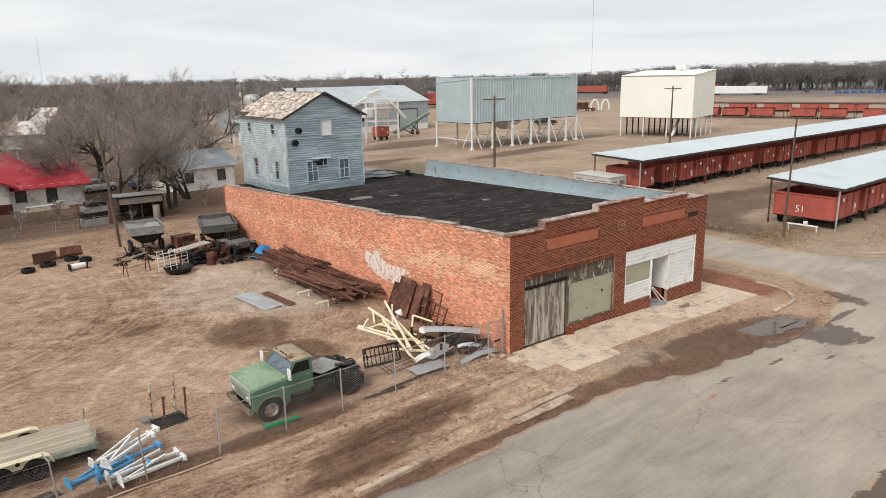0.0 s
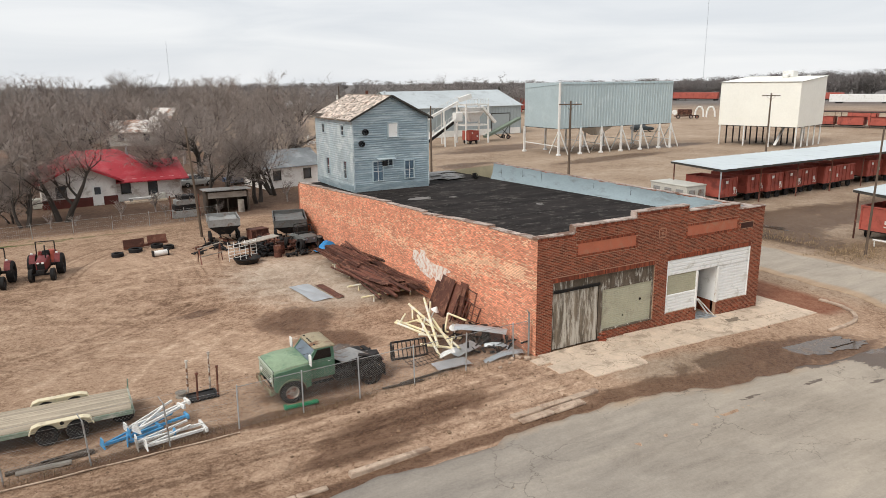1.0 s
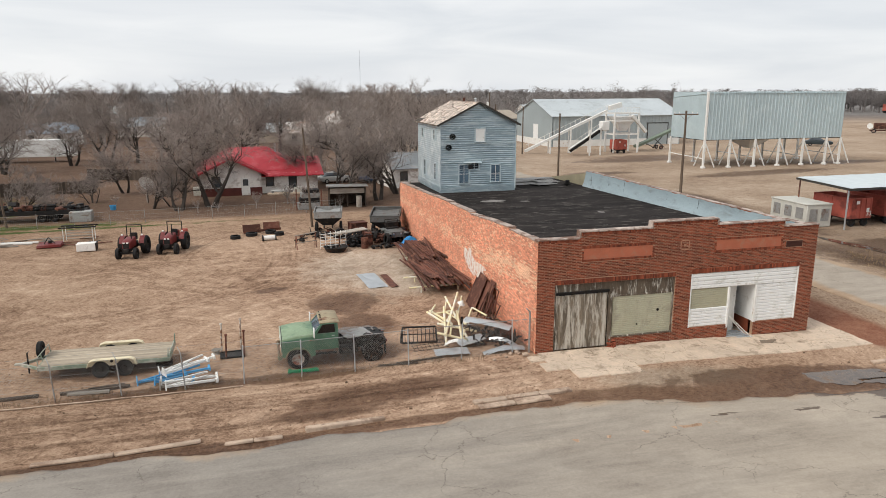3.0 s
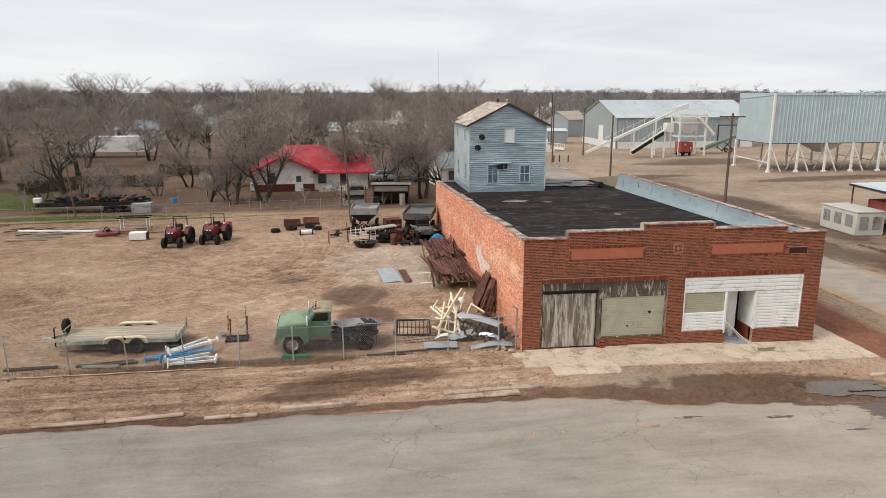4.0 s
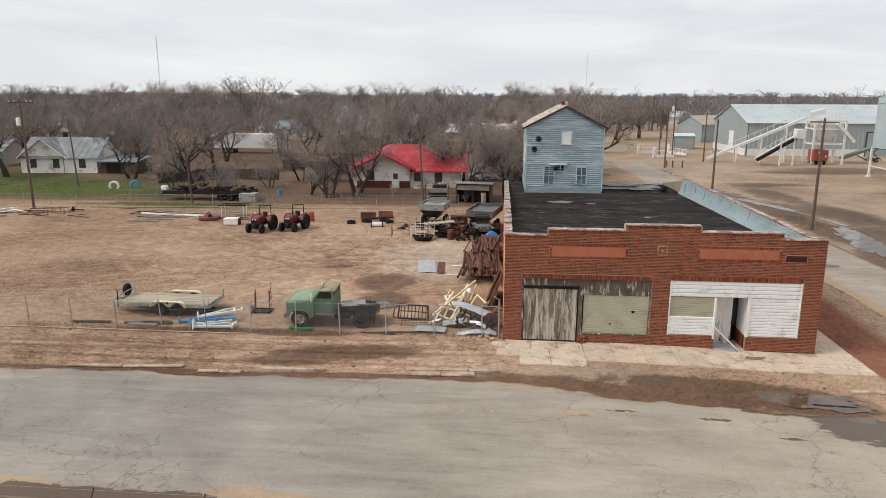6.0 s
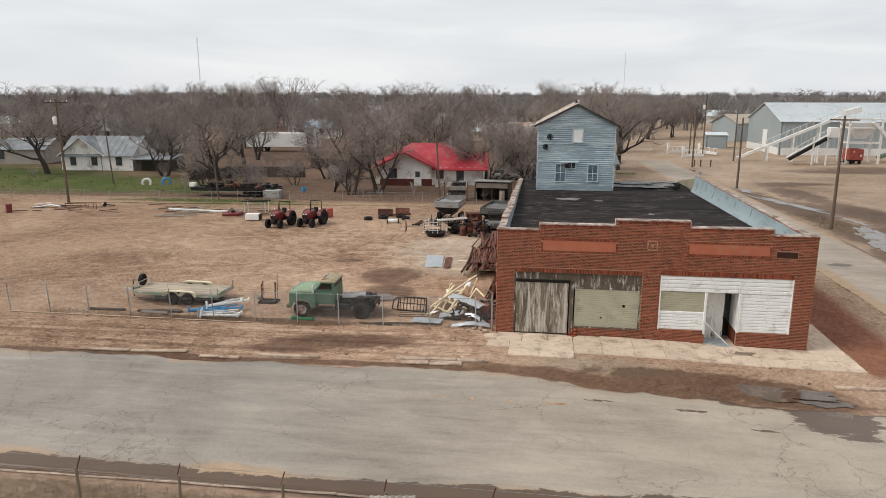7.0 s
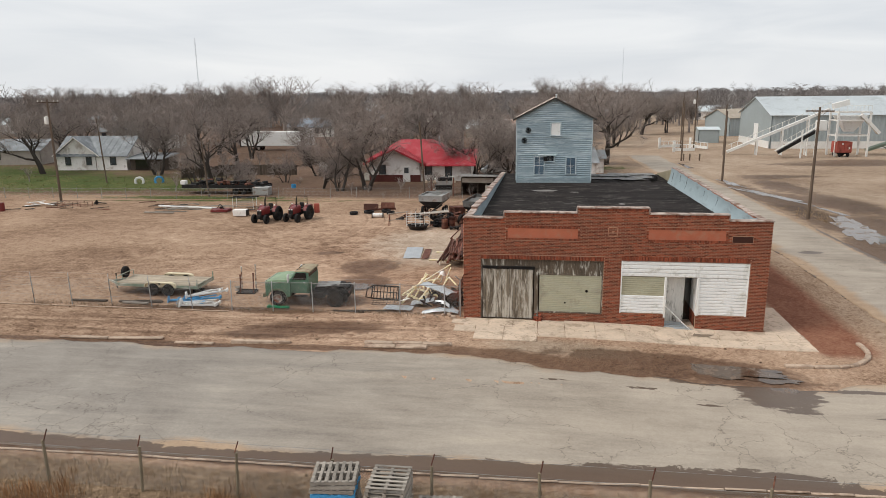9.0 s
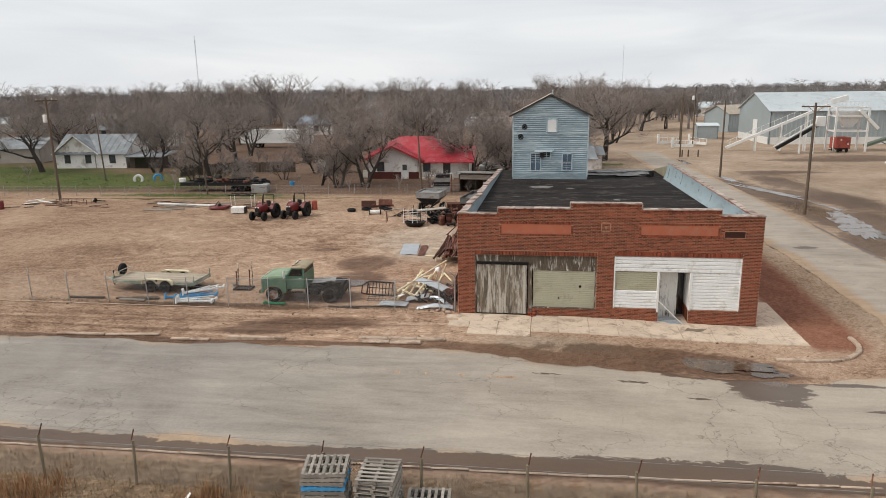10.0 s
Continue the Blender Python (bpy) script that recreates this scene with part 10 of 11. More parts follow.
for k, (x, y) in enumerate(((165.6, 134.2), (168.1, 131.8))):
    lp = thing("white_loop", "distant white tarpaulin hoop", "hoop", pose(x, y, -0.2, 0, 0, -44), "white hoops")
    part("hoop", Geo().pipe([(-1.3, 0, 0), (-1.15, 0, 2.0), (-0.5, 0, 3.3), (0.5, 0, 3.3), (1.15, 0, 2.0), (1.3, 0, 0)], 0.28, 8), M_WHITE_PAINT, lp)
rm = thing("field_machine", "rusty field machine with a pale drum behind the bins", "machine", pose(157.0, 132.5, -0.2, 0, 0, -44))
part("body", Geo().cbox((0, 0, 2.0), (4.2, 2.2, 1.7), 0.15).bar((-3, 0, 0.7), (4, 0, 0.9), 0.4, 0.4), M_RUST, rm)
part("drum", Geo().lathe([(0, -0.7), (0.75, -0.7), (0.75, 0.7), (0, 0.7)], (-3.0, 0, 1.9), "y", 14), M_WHITE_PAINT, rm)
for x in (-2.0, 1.8, 3.6):
    add_wheel(rm, (x, -1.2, 0.6), 0.6, 0.4)


def hopper_car(label, m, L, H):
    th = thing("hopper_car", label, "rail car", m, "red hopper cars")
    part("body", Geo().cbox((0, 0, 1.2 + (H - 1.2) / 2), (L, 3.0, H - 1.2), 0.12), M_WAGON, th)
    for k in range(int(L / 1.6)):
        part("rib", Geo().box((-L / 2 + 0.8 + 1.6 * k, -1.54, 1.2 + (H - 1.2) / 2), (0.14, 0.1, H - 1.3)), M_WAGON, th)
    part("frame", Geo().bar((-L / 2 - 0.4, 0, 0.95), (L / 2 + 0.4, 0, 0.95), 0.6, 0.35), M_DARK_STEEL, th)
    for x in (-L / 2 + 1.4, L / 2 - 1.4):
        part("bogie", Geo().cbox((x, 0, 0.5), (2.0, 2.0, 0.7), 0.1), M_DARK_STEEL, th)


hopper_car("long dull red hopper car beyond the barn", pose(147, 204, -0.2, 0, 0, -44), 15, 5.4)
hopper_car("long dull red hopper car before the woods", pose(303, 256, -0.2, 0, 0, -70), 26, 4.6)
hopper_car("long dull red hopper car on the siding", pose(332, 205, -0.2, 0, 0, -72), 30, 4.4)
car(pose(106, 99.6, -0.2, 0, 0, -40) @ Matrix.Scale(1.25, 4), surface("dark_pickup", (0.03, 0.04, 0.045), 0.4, vary=0.2), "dark vehicle parked behind the raised bin")
sm = thing("semi_trailer", "distant long white box trailer", "trailer", pose(300, 160, -0.2, 0, 0, -62))
part("box", Geo().cbox((0, 0, 2.9), (26, 3.0, 3.4), 0.1), M_WHITE_PANEL, sm)
part("bogie", Geo().cbox((-9, 0, 0.6), (3, 2.6, 1.1), 0.1).cbox((9, 0, 0.6), (3, 2.6, 1.1), 0.1), M_DARK_STEEL, sm)
for k in range(7):
    solid("blue_tank", Geo().lathe([(0, -1), (1.1, -1), (1.1, 1), (0, 1)], (0, 0, 0.9), "x", 14), surface("far_blue", (0.06, 0.11, 0.26), 0.6) if k == 0 else bpy.data.materials["far_blue"], "distant dark blue tank", "tank", pose(328 + 2.6 * k, 126 - 2.4 * k, -0.2), group="distant blue tanks")


# ---- houses behind the yard ----
def win_house(th, m, x0, x1, z0, z1, mat=M_TRIM_DARK):
    add_window(th, m, x0, x1, z0, z1, 1, 2, mat)


def tin_slope(p0, p1, q1, q0, n):
    """A ribbed roof slope between the eave p0-p1 and the ridge q0-q1."""
    p0, p1, q0, q1 = V(p0), V(p1), V(q0), V(q1)
    vs, fs = [], []
    for k in range(n):
        e = V((0, 0, 0.05 if k % 2 else 0.0))
        for f in (k / n, (k + 1) / n):
            vs += [p0.lerp(p1, f) + e, q0.lerp(q1, f) + e]
    for k in range(2 * n - 1):
        fs.append((2 * k, 2 * k + 2, 2 * k + 3, 2 * k + 1))
    b = len(vs)
    low = V((0, 0, -0.09))
    vs += [p0 + low, q0 + low, p1 + low, q1 + low]
    fs += [(b, b + 1, b + 3, b + 2), (0, 1, b + 1, b), (b - 2, b + 2, b + 3, b - 1)]
    fs.append(tuple(range(0, b, 2)) + (b + 2, b))
    return Geo().add(vs, fs)


def red_house():
    th = thing("red_roof_house", "low white house with bright red metal roof and maroon base", "house", pose(-19.2, 56.3, -0.2, 0, 0, 2))
    W1, D1, E, R = 6.9, 9.0, 2.75, 4.4
    part("wall", Geo().box((W1 / 2, 0.1, E / 2), (W1, 0.2, E)).prism([(0.0, E), (W1, E), (W1 / 2, R - 0.1)], Matrix.Translation((0, 0.0, 0)), 0.2), M_HOUSE_WHITE, th, "white stucco gable wall")
    part("wall", Geo().box((0.1, D1 / 2, E / 2), (0.2, D1, E)).box((W1 - 0.1, D1 / 2, E / 2), (0.2, D1, E)), M_HOUSE_WHITE, th)
    part("base", Geo().box((W1 / 2, -0.06, 0.42), (W1 + 0.06, 0.12, 1.0)), M_MAROON, th, "maroon painted base")
    part("door", Geo().cbox((5.05, -0.15, 1.05), (1.0, 0.08, 2.05), 0.02), M_WHITE_PAINT, th, "white panel door")
    part("door_glass", Geo().box((5.05, -0.2, 1.55), (0.6, 0.02, 0.75)), M_GLASS, th)
    win_house(th, Matrix(), 1.35, 2.15, 1.1, 2.2)
    # front gable roof
    k = (R - E) / (W1 / 2)
    for s in (-1, 1):
        xa, xb = (-0.7, W1 / 2) if s < 0 else (W1 + 0.7, W1 / 2)
        za = E - 0.7 * k
        eave = [(xa, D1, za), (xa, -0.8, za)] if s < 0 else [(xa, -0.8, za), (xa, D1, za)]
        top = [(xb, p[1], R) for p in eave]
        g = tin_slope(eave[0], eave[1], top[1], top[0], 22)
        part("roof", g, M_RED_ROOF, th, "red ribbed metal roof", 0)
        part("verge", Geo().bar((xa, -0.82, za), (xb, -0.82, R), 0.05, 0.22), M_RED_ROOF, th)
    # higher hip roof behind
    g = Geo().add([(-0.8, 1.8, 2.8), (11.4, 1.8, 2.6), (12.6, 10.6, 2.6), (-0.8, 10.6, 2.8), (3.4, 6.0, 5.25), (8.0, 6.0, 5.25)], [(0, 1, 5, 4), (1, 2, 5), (2, 3, 4, 5), (3, 0, 4)])
    part("roof", g, M_RED_ROOF, th, "red hipped metal roof", 0)
    # side wing
    part("wing_wall", Geo().box((10.2, 1.1, 1.2), (6.8, 0.2, 2.4)).box((13.5, 4.5, 1.2), (0.2, 7.0, 2.4)), M_HOUSE_WHITE, th, "white wing wall")
    g = tin_slope((6.7, 0.2, 2.15), (14.3, 0.2, 2.15), (14.3, 6.0, 3.85), (6.7, 6.0, 3.85), 16)
    part("roof", g, M_RED_ROOF, th, "red wing roof", 0)
    for x0, x1, z0 in ((7.5, 8.3, 0.9), (10.2, 11.0, 0.6)):
        win_house(th, Matrix.Translation((0, 1.0, 0)), x0, x1, z0, 1.9)
    part("chimney", Geo().tube((8.9, 5.5, 4.0), (8.9, 5.5, 5.7), 0.12, n=10), M_GALV, th)
    part("cooler", Geo().cbox((-0.5, 1.2, 0.55), (0.8, 0.9, 1.0), 0.05), M_AC, th, "beige window cooler")
    return th


red_house()


surface("silver_car", (0.50, 0.50, 0.48), 0.35, 0.3, vary=0.1)
porch = thing("porch_bench", "low pale boards and blocks along the house wing", "bench", pose(-9.6, 56.2, -0.2, 0, 0, 3))
part("slab", Geo().cbox((0, 0, 0.10), (4.2, 1.0, 0.22), 0.03), M_CONCRETE, porch)
part("board", Geo().cbox((-0.4, -0.2, 0.52), (2.6, 0.35, 0.06), 0.01), M_WHITE_PAINT, porch)
for x in (-1.5, 0.7):
    part("block", Geo().cbox((x, -0.2, 0.34), (0.3, 0.3, 0.3), 0.02), M_SPREADER, porch)
part("box", Geo().cbox((1.5, 0.0, 0.5), (0.9, 0.6, 0.6), 0.04), M_AC, porch)
car(pose(2.5, 64.5, -0.2, 0, 0, 20), surface("blue_car", (0.05, 0.10, 0.20), 0.35, 0.2, vary=0.15), "dark blue car parked under bare trees")
car(pose(-2.8, 65.5, -0.2, 0, 0, 12), bpy.data.materials["silver_car"], "grey car parked under bare trees")


def plain_house(m, L, W, eave, ridge, wall, roof, label, wins, gables=()):
    th = gable_house("house", label, "house", m, L, W, eave, ridge, wall, roof, 0.4, group="village houses")
    for x0, x1, z0, z1 in wins:
        win_house(th, Matrix(), x0, x1, z0, z1)
    for y0, y1, z0, z1 in gables:
        win_house(th, Matrix.Rotation(radians(-90), 4, "Z"), -y1, -y0, z0, z1)
    return th


# white house with a gable and a wing in one front
wh = thing("house", "white clapboard house with grey metal roof and dark windows", "house", pose(-73.6, 67.2, -0.2, 0, 0, 4), "village houses")
HW, HG, HE, HR = 11.6, 6.9, 2.55, 5.2
wall = part("wall", Geo().box((HW / 2, 0.1, HE / 2 - 0.1), (HW, 0.2, HE + 0.2)).prism([(0.0, HE), (HG, HE), (HG / 2, HR - 0.1)], Matrix(), 0.2), M_HOUSE_WHITE, wh, "white clapboard front")
part("wall", Geo().box((0.1, 4.1, HE / 2 - 0.1), (0.2, 7.8, HE + 0.2)), M_HOUSE_WHITE, wh)
part("wall", Geo().prism([(0.0, -0.2), (8.0, -0.2), (8.0, HE), (4.0, HR - 0.1), (0.0, HE)], pose(HW, 0.0, 0, 0, 0, 90), 0.2), M_HOUSE_WHITE, wh, "white clapboard gable end")
part("wall", Geo().box((HW / 2, 7.9, HE / 2 - 0.1), (HW, 0.2, HE + 0.2)), M_HOUSE_WHITE, wh)
for k in range(12):
    part("clapboard", Geo().box((HW / 2, -0.006, 0.12 + 0.2 * k), (HW + 0.02, 0.03, 0.19), rotx(-5)), M_HOUSE_WHITE, wall)
for x in (0.0, HG - 0.35, HW):
    part("corner_board", Geo().box((x, -0.02, HE / 2), (0.12, 0.10, HE)), M_GREY_WOOD if x == HG - 0.35 else M_HOUSE_WHITE, wh)


zl = HE - 0.25
part("roof", tin_slope((-0.4, -0.4, zl), (HW + 0.4, -0.4, zl), (HW + 0.4, 4.0, HR), (-0.4, 4.0, HR), 24), M_GREY_ROOF, wh, "grey ribbed metal roof", 0)
part("roof", tin_slope((HW + 0.4, 8.4, zl), (-0.4, 8.4, zl), (-0.4, 4.0, HR), (HW + 0.4, 4.0, HR), 24), M_GREY_ROOF, wh, smooth=0)
part("roof", tin_slope((-0.45, 4.0, zl), (-0.45, -0.5, zl), (HG / 2, -0.5, HR + 0.04), (HG / 2, 4.0, HR + 0.04), 9), M_GREY_ROOF, wh, smooth=0)
part("roof", tin_slope((HG + 0.45, -0.5, zl), (HG + 0.45, 4.0, zl), (HG / 2, 4.0, HR + 0.04), (HG / 2, -0.5, HR + 0.04), 9), M_GREY_ROOF, wh, smooth=0)
part("verge", Geo().bar((-0.45, -0.52, zl - 0.04), (HG / 2, -0.52, HR), 0.05, 0.16).bar((HG / 2, -0.52, HR), (HG + 0.45, -0.52, zl - 0.04), 0.05, 0.16), M_HOUSE_WHITE, wh)
for x0, x1 in ((1.5, 2.25), (5.0, 5.75), (9.0, 9.8)):
    win_house(wh, Matrix(), x0, x1, 0.9, 2.05)
lt = thing("lean_to", "dark sagging lean-to shed with grey tin roof beside the white house", "shed", pose(-58.4, 70.0, -0.2))
part("wall", Geo().box((0, 0, 1.0), (6, 4, 2.0)), M_SHACK, lt, "dark board wall")
part("roof", Geo().box((0, -0.4, 2.15), (6.6, 5.2, 0.12), rotx(6)), M_GREY_ROOF, lt, "grey tin roof")
# flat near-black panel paints the shade of the shed's inside
part("opening", Geo().box((-1.0, -2.01, 0.9), (2.2, 0.03, 1.7)), M_DARK, lt, "dark panel for the shade in an open doorway")
plain_house(pose(-93, 74, -0.2, 0, 0, 10), 10, 8, 2.6, 4.2, surface("brown_wall", (0.40, 0.36, 0.32), 0.85, vary=0.2), M_GREY_ROOF, "grey-tan house among bare trees", [(2, 3, 1, 2.2)])
plain_house(pose(-32, 182, -0.2, 0, 0, -8), 14, 9, 2.8, 5.6, surface("tan_wall", (0.45, 0.38, 0.30), 0.85, vary=0.15), surface("pale_brown_roof", (0.42, 0.38, 0.34), 0.8, vary=0.2), "tan house with pale roof among trees", [(3, 4, 1, 2.3), (8, 9.4, 1, 2.3)])
plain_house(pose(-50, 176, -0.2, 0, 0, 5), 13, 9, 2.8, 5.0, M_HOUSE_WHITE, M_GREY_ROOF, "white house with grey roof among trees", [(2, 3, 1, 2.3), (7, 8, 1, 2.3)])
plain_house(pose(-174, 167, -0.2, 0, 0, 20), 12, 8, 2.8, 4.6, M_HOUSE_WHITE, M_GALV_ROOF, "low white house with pale roof beyond the trees", [(2, 3, 1, 2.3), (8, 9, 1, 2.3)])
plain_house(pose(-152, 183, -0.2, 0, 0, 10), 11, 8, 2.8, 4.8, M_HOUSE_WHITE, M_GREY_ROOF, "white house with grey roof far behind bare trees", [(2, 3, 1, 2.3), (8, 9, 1, 2.3)])
plain_house(pose(-16, 145, -0.2, 0, 0, -4), 8, 7, 2.6, 4.4, bpy.data.materials["tan_wall"], M_GALV_ROOF, "small tan house with metal roof", [(2, 3, 1, 2.2)])
plain_house(pose(-66, 150, -0.2, 0, 0, 0), 12, 8, 2.8, 4.9, M_HOUSE_WHITE, surface("blue_grey_roof", (0.24, 0.28, 0.33), 0.7, vary=0.15), "white house with blue-grey roof", [(2, 3, 1, 2.3), (8, 9, 1, 2.3)])
plain_house(pose(-110, 130, -0.2, 0, 0, 8), 12, 8, 2.8, 4.9, bpy.data.materials["brown_wall"], M_GREY_ROOF, "grey-tan house beyond the trees", [(2, 3, 1, 2.3)])
plain_house(pose(14, 210, -0.2, 0, 0, -10), 12, 8, 2.8, 5.2, M_HOUSE_WHITE, M_GREY_ROOF, "distant white house among bare trees", [(2, 3, 1, 2.3), (8, 9, 1, 2.3)])
plain_house(pose(62, 255, -0.2, 0, 0, 4), 16, 9, 3.2, 5.2, M_HOUSE_WHITE, M_GALV_ROOF, "distant white metal building", [(2, 3, 1, 2.3)])
plain_house(pose(110, 290, -0.2, 0, 0, 4), 16, 9, 3.2, 5.2, M_HOUSE_WHITE, M_GALV_ROOF, "distant white farm building", [(2, 3, 1, 2.3)])
plain_house(pose(2.6, 178, -0.2, 0, 0, -35), 9, 8, 3.2, 6.2, bpy.data.materials["tan_wall"], surface("rust_white_roof", (0.60, 0.56, 0.52), 0.7, vary=0.2, stain=(0.30, 0.15, 0.09), amount=0.4, stain_scale=0.6), "tan house with rust-streaked white metal roof", [(2, 3, 1, 2.3)])
plain_house(pose(-7.5, 135, -0.2, 0, 0, -18), 10, 8, 2.9, 5.0, surface("grey_plaster", (0.50, 0.475, 0.43), 0.85, vary=0.2), bpy.data.materials["rust_white_roof"], "grey-white house with rust-streaked metal roof", [(2, 3, 1, 2.3), (7, 8, 1, 2.3)])
plain_house(pose(2, 318, -0.2, 0, 0, -10), 14, 9, 3.4, 6.5, M_HOUSE_WHITE, M_GALV_ROOF, "distant white house with pale roof", [(3, 4, 1, 2.3), (8, 9, 1, 2.3)])
plain_house(pose(-72, 262, -0.2, 0, 0, 8), 13, 9, 3.2, 6.4, M_HOUSE_WHITE, M_GALV_ROOF, "distant white house with pale metal roof", [(3, 4, 1, 2.3)])
plain_house(pose(-88, 108, -0.2, 0, 0, 8), 11, 8, 2.8, 5.0, M_HOUSE_WHITE, M_GREY_ROOF, "pale house with grey roof behind bare trees", [(3, 4, 1, 2.3), (7, 8, 1, 2.3)])
plain_house(pose(9.0, 68.0, -0.2, 0, 0, 5), 3.7, 4.5, 2.2, 3.1, M_HOUSE_WHITE, M_GREY_ROOF, "small white shed behind the brick building", [(0.8, 1.6, 0.9, 1.9)])
plain_house(pose(3.6, 57.5, -0.2, 0, 0, 10), 7.4, 6, 2.6, 4.2, M_HOUSE_WHITE, M_GREY_ROOF, "peeling white shed with grey roof under bare trees", [(1.2, 2.0, 1.0, 2.0), (5.2, 6.0, 0.9, 2.0)])

# white box trailer parked beyond the trees
bt = thing("box_trailer", "long white box trailer parked beyond the trees", "trailer", pose(-51.8, 106.8, -0.2, 0, 0, 0))
part("box", Geo().cbox((0, 0, 2.45), (15.4, 2.5, 2.9), 0.06), M_WHITE_PANEL, bt)
part("nose", Geo().cbox((7.0, 0, 4.1), (1.2, 2.3, 0.7), 0.06), M_WHITE_PANEL, bt)
part("undercarriage", Geo().cbox((-4.5, 0, 1.05), (3.0, 2.2, 0.4), 0.05).bar((4.5, -0.8, 0), (4.5, -0.8, 1.2), 0.15, 0.15, (0, 1, 0)), M_DARK_STEEL, bt)
for x in (-5.2, -3.9):
    for s in (-1, 1):
        add_wheel(bt, (x, s * 1.05, 0.5), 0.5, 0.3, flip=s > 0)

# sheds and junk behind the rear fence
sh = thing("garden_shack", "dark rotten plank shack with open front", "shack", pose(-3.4, 46.0, -0.2, 0, 0, -4))
for k in range(5):
    part("post", Geo().bar((-1.9 + 0.95 * k, -1.2, 0), (-1.9 + 0.95 * k, -1.2, 2.0), 0.10, 0.10, (0, 1, 0)), M_SHACK, sh)
part("back", Geo().box((0, 1.4, 1.0), (3.9, 0.1, 2.0)).box((-1.95, 0.1, 1.0), (0.1, 2.6, 2.0)).box((1.95, 0.1, 1.0), (0.1, 2.6, 2.0)), M_SHACK, sh)
part("front_board", Geo().box((0, -1.28, 1.75), (3.6, 0.06, 0.55)), M_GREY_WOOD, sh)
part("roof", Geo().box((0, 0, 2.15), (4.4, 3.4, 0.1), rotx(-4)), M_SPREADER, sh, "rusty grey tin roof")
part("tank", Geo().tube((1.2, -1.4, 0), (1.2, -1.4, 1.2), 0.3, n=14), M_GREY_WOOD, sh)
js = thing("junk_cabinet", "stack of dark rusted cabinets behind the fence", "cabinets", pose(-7.6, 44.8, -0.2, 0, 0, 6))
for k, (w, h, z) in enumerate(((2.2, 0.7, 0.35), (2.0, 0.5, 0.95), (1.9, 0.5, 1.45), (1.6, 0.35, 1.9))):
    part("cabinet", Geo().cbox((0.1 * k, 0, z), (w, 1.2, h), 0.04), M_DARK_STEEL if k % 2 else M_SPREADER, js)
part("frame", Geo().bar((-1.3, -0.6, 0), (-1.3, -0.6, 2.2), 0.1, 0.1, (0, 1, 0)).bar((1.3, -0.6, 0), (1.3, -0.6, 2.1), 0.1, 0.1, (0, 1, 0)), M_RUST, js)
fb = thing("black_trailer", "black gooseneck trailer loaded with rusty scrap", "trailer", pose(-34.0, 44.4, -0.2, 0, 0, 1))
part("deck", Geo().box((0, 0, 0.85), (10.5, 2.3, 0.25)), M_DARK_STEEL, fb)
part("side_rail", Geo().bar((-5.2, -1.15, 0.95), (5.2, -1.15, 0.95), 0.1, 0.35).bar((-5.2, 1.15, 0.95), (5.2, 1.15, 0.95), 0.1, 0.35), M_DARK_STEEL, fb)
part("front_box", Geo().cbox((-5.2, -0.6, 1.35), (0.7, 0.6, 0.5), 0.06), M_WHITE_PAINT, fb, "pale box at the nose")
for x in (1.5, 2.5):
    for s in (-1, 1):
        add_wheel(fb, (x, s * 0.95, 0.4), 0.4, 0.25, M_DARK_STEEL, flip=s > 0)
g, r = Geo(), random.Random(9)
for k in range(70):
    x, y = r.uniform(-3.8, 5.0), r.uniform(-1, 1)
    g.cbox((x, y, 1.05 + r.uniform(0, 0.55)), (r.uniform(0.2, 1.0), r.uniform(0.1, 0.5), r.uniform(0.1, 0.4)), 0.03, rotz(r.uniform(0, 180)) @ rotx(r.uniform(-20, 20)), mi=int(k % 5 == 0))
ob = part("scrap_load", g, [M_DARK_STEEL, M_RUST], fb, "rusty scrap heaped on the deck")
ob["kind"] = "stuff"
solid("pale_crate", Geo().cbox((0, 0, 0.5), (1.9, 1.2, 1.0), 0.05), M_SPREADER, "pale grey crate behind the fence", "crate", pose(-29.0, 43.2, -0.2))
for k, (x, y, mt, lb) in enumerate(((-50.3, 52.2, M_WHITE_PAINT, "white painted tyre arch standing on grass"), (-48.0, 53.2, M_BLUE_PAINT, "blue painted tyre arch standing on grass"))):
    ta = thing("tyre_arch", lb, "tyre", pose(x, y, -0.2 + 0.30, 0, 0, 15 + 20 * k), "painted tyres")
    part("tyre", tyre_geo(0.66, 0.36), mt, ta)
solid("blue_bucket", Geo().lathe([(0, 0), (0.28, 0), (0.34, 0.5), (0.3, 0.5), (0.26, 0.05), (0, 0.05)], (0, 0, 0), "z", 16), M_BLUE_PAINT, "blue tub on bare ground behind the fence", "tub", pose(-27.4, 49.3, -0.2))
dish = thing("satellite_dish", "white satellite dish on a short post", "dish", pose(-24.6, 53.6, -0.2))
part("post", Geo().tube((0, 0, 0), (0, 0, 2.0), 0.05), M_DARK_STEEL, dish)
part("reflector", Geo().lathe([(0.0, 0.25), (0.4, 0.2), (0.75, 0.05), (0.85, 0.0)], (0, 0, 0), "y", 20), M_WHITE_PAINT, dish, m=pose(0, -0.2, 2.2, 25, 0, -20))
for k, (x, y, L, a) in enumerate(((-38, 63, 12, 3), (-30.5, 75.5, 12, -22), (-44, 60, 8, 40))):
    hd = thing("board_fence", "dark weathered board fence behind the trees", "fence", pose(x, y, -0.2, 0, 0, a), "board fences")
    n = int(L / 0.4)
    for q in range(n):
        part("board", Geo().cbox((-L / 2 + (q + 0.5) * L / n, 0, 0.75 + 0.05 * math.sin(q * 2.7)), (L / n - 0.03, 0.05, 1.5), 0.005), M_SHACK, hd)

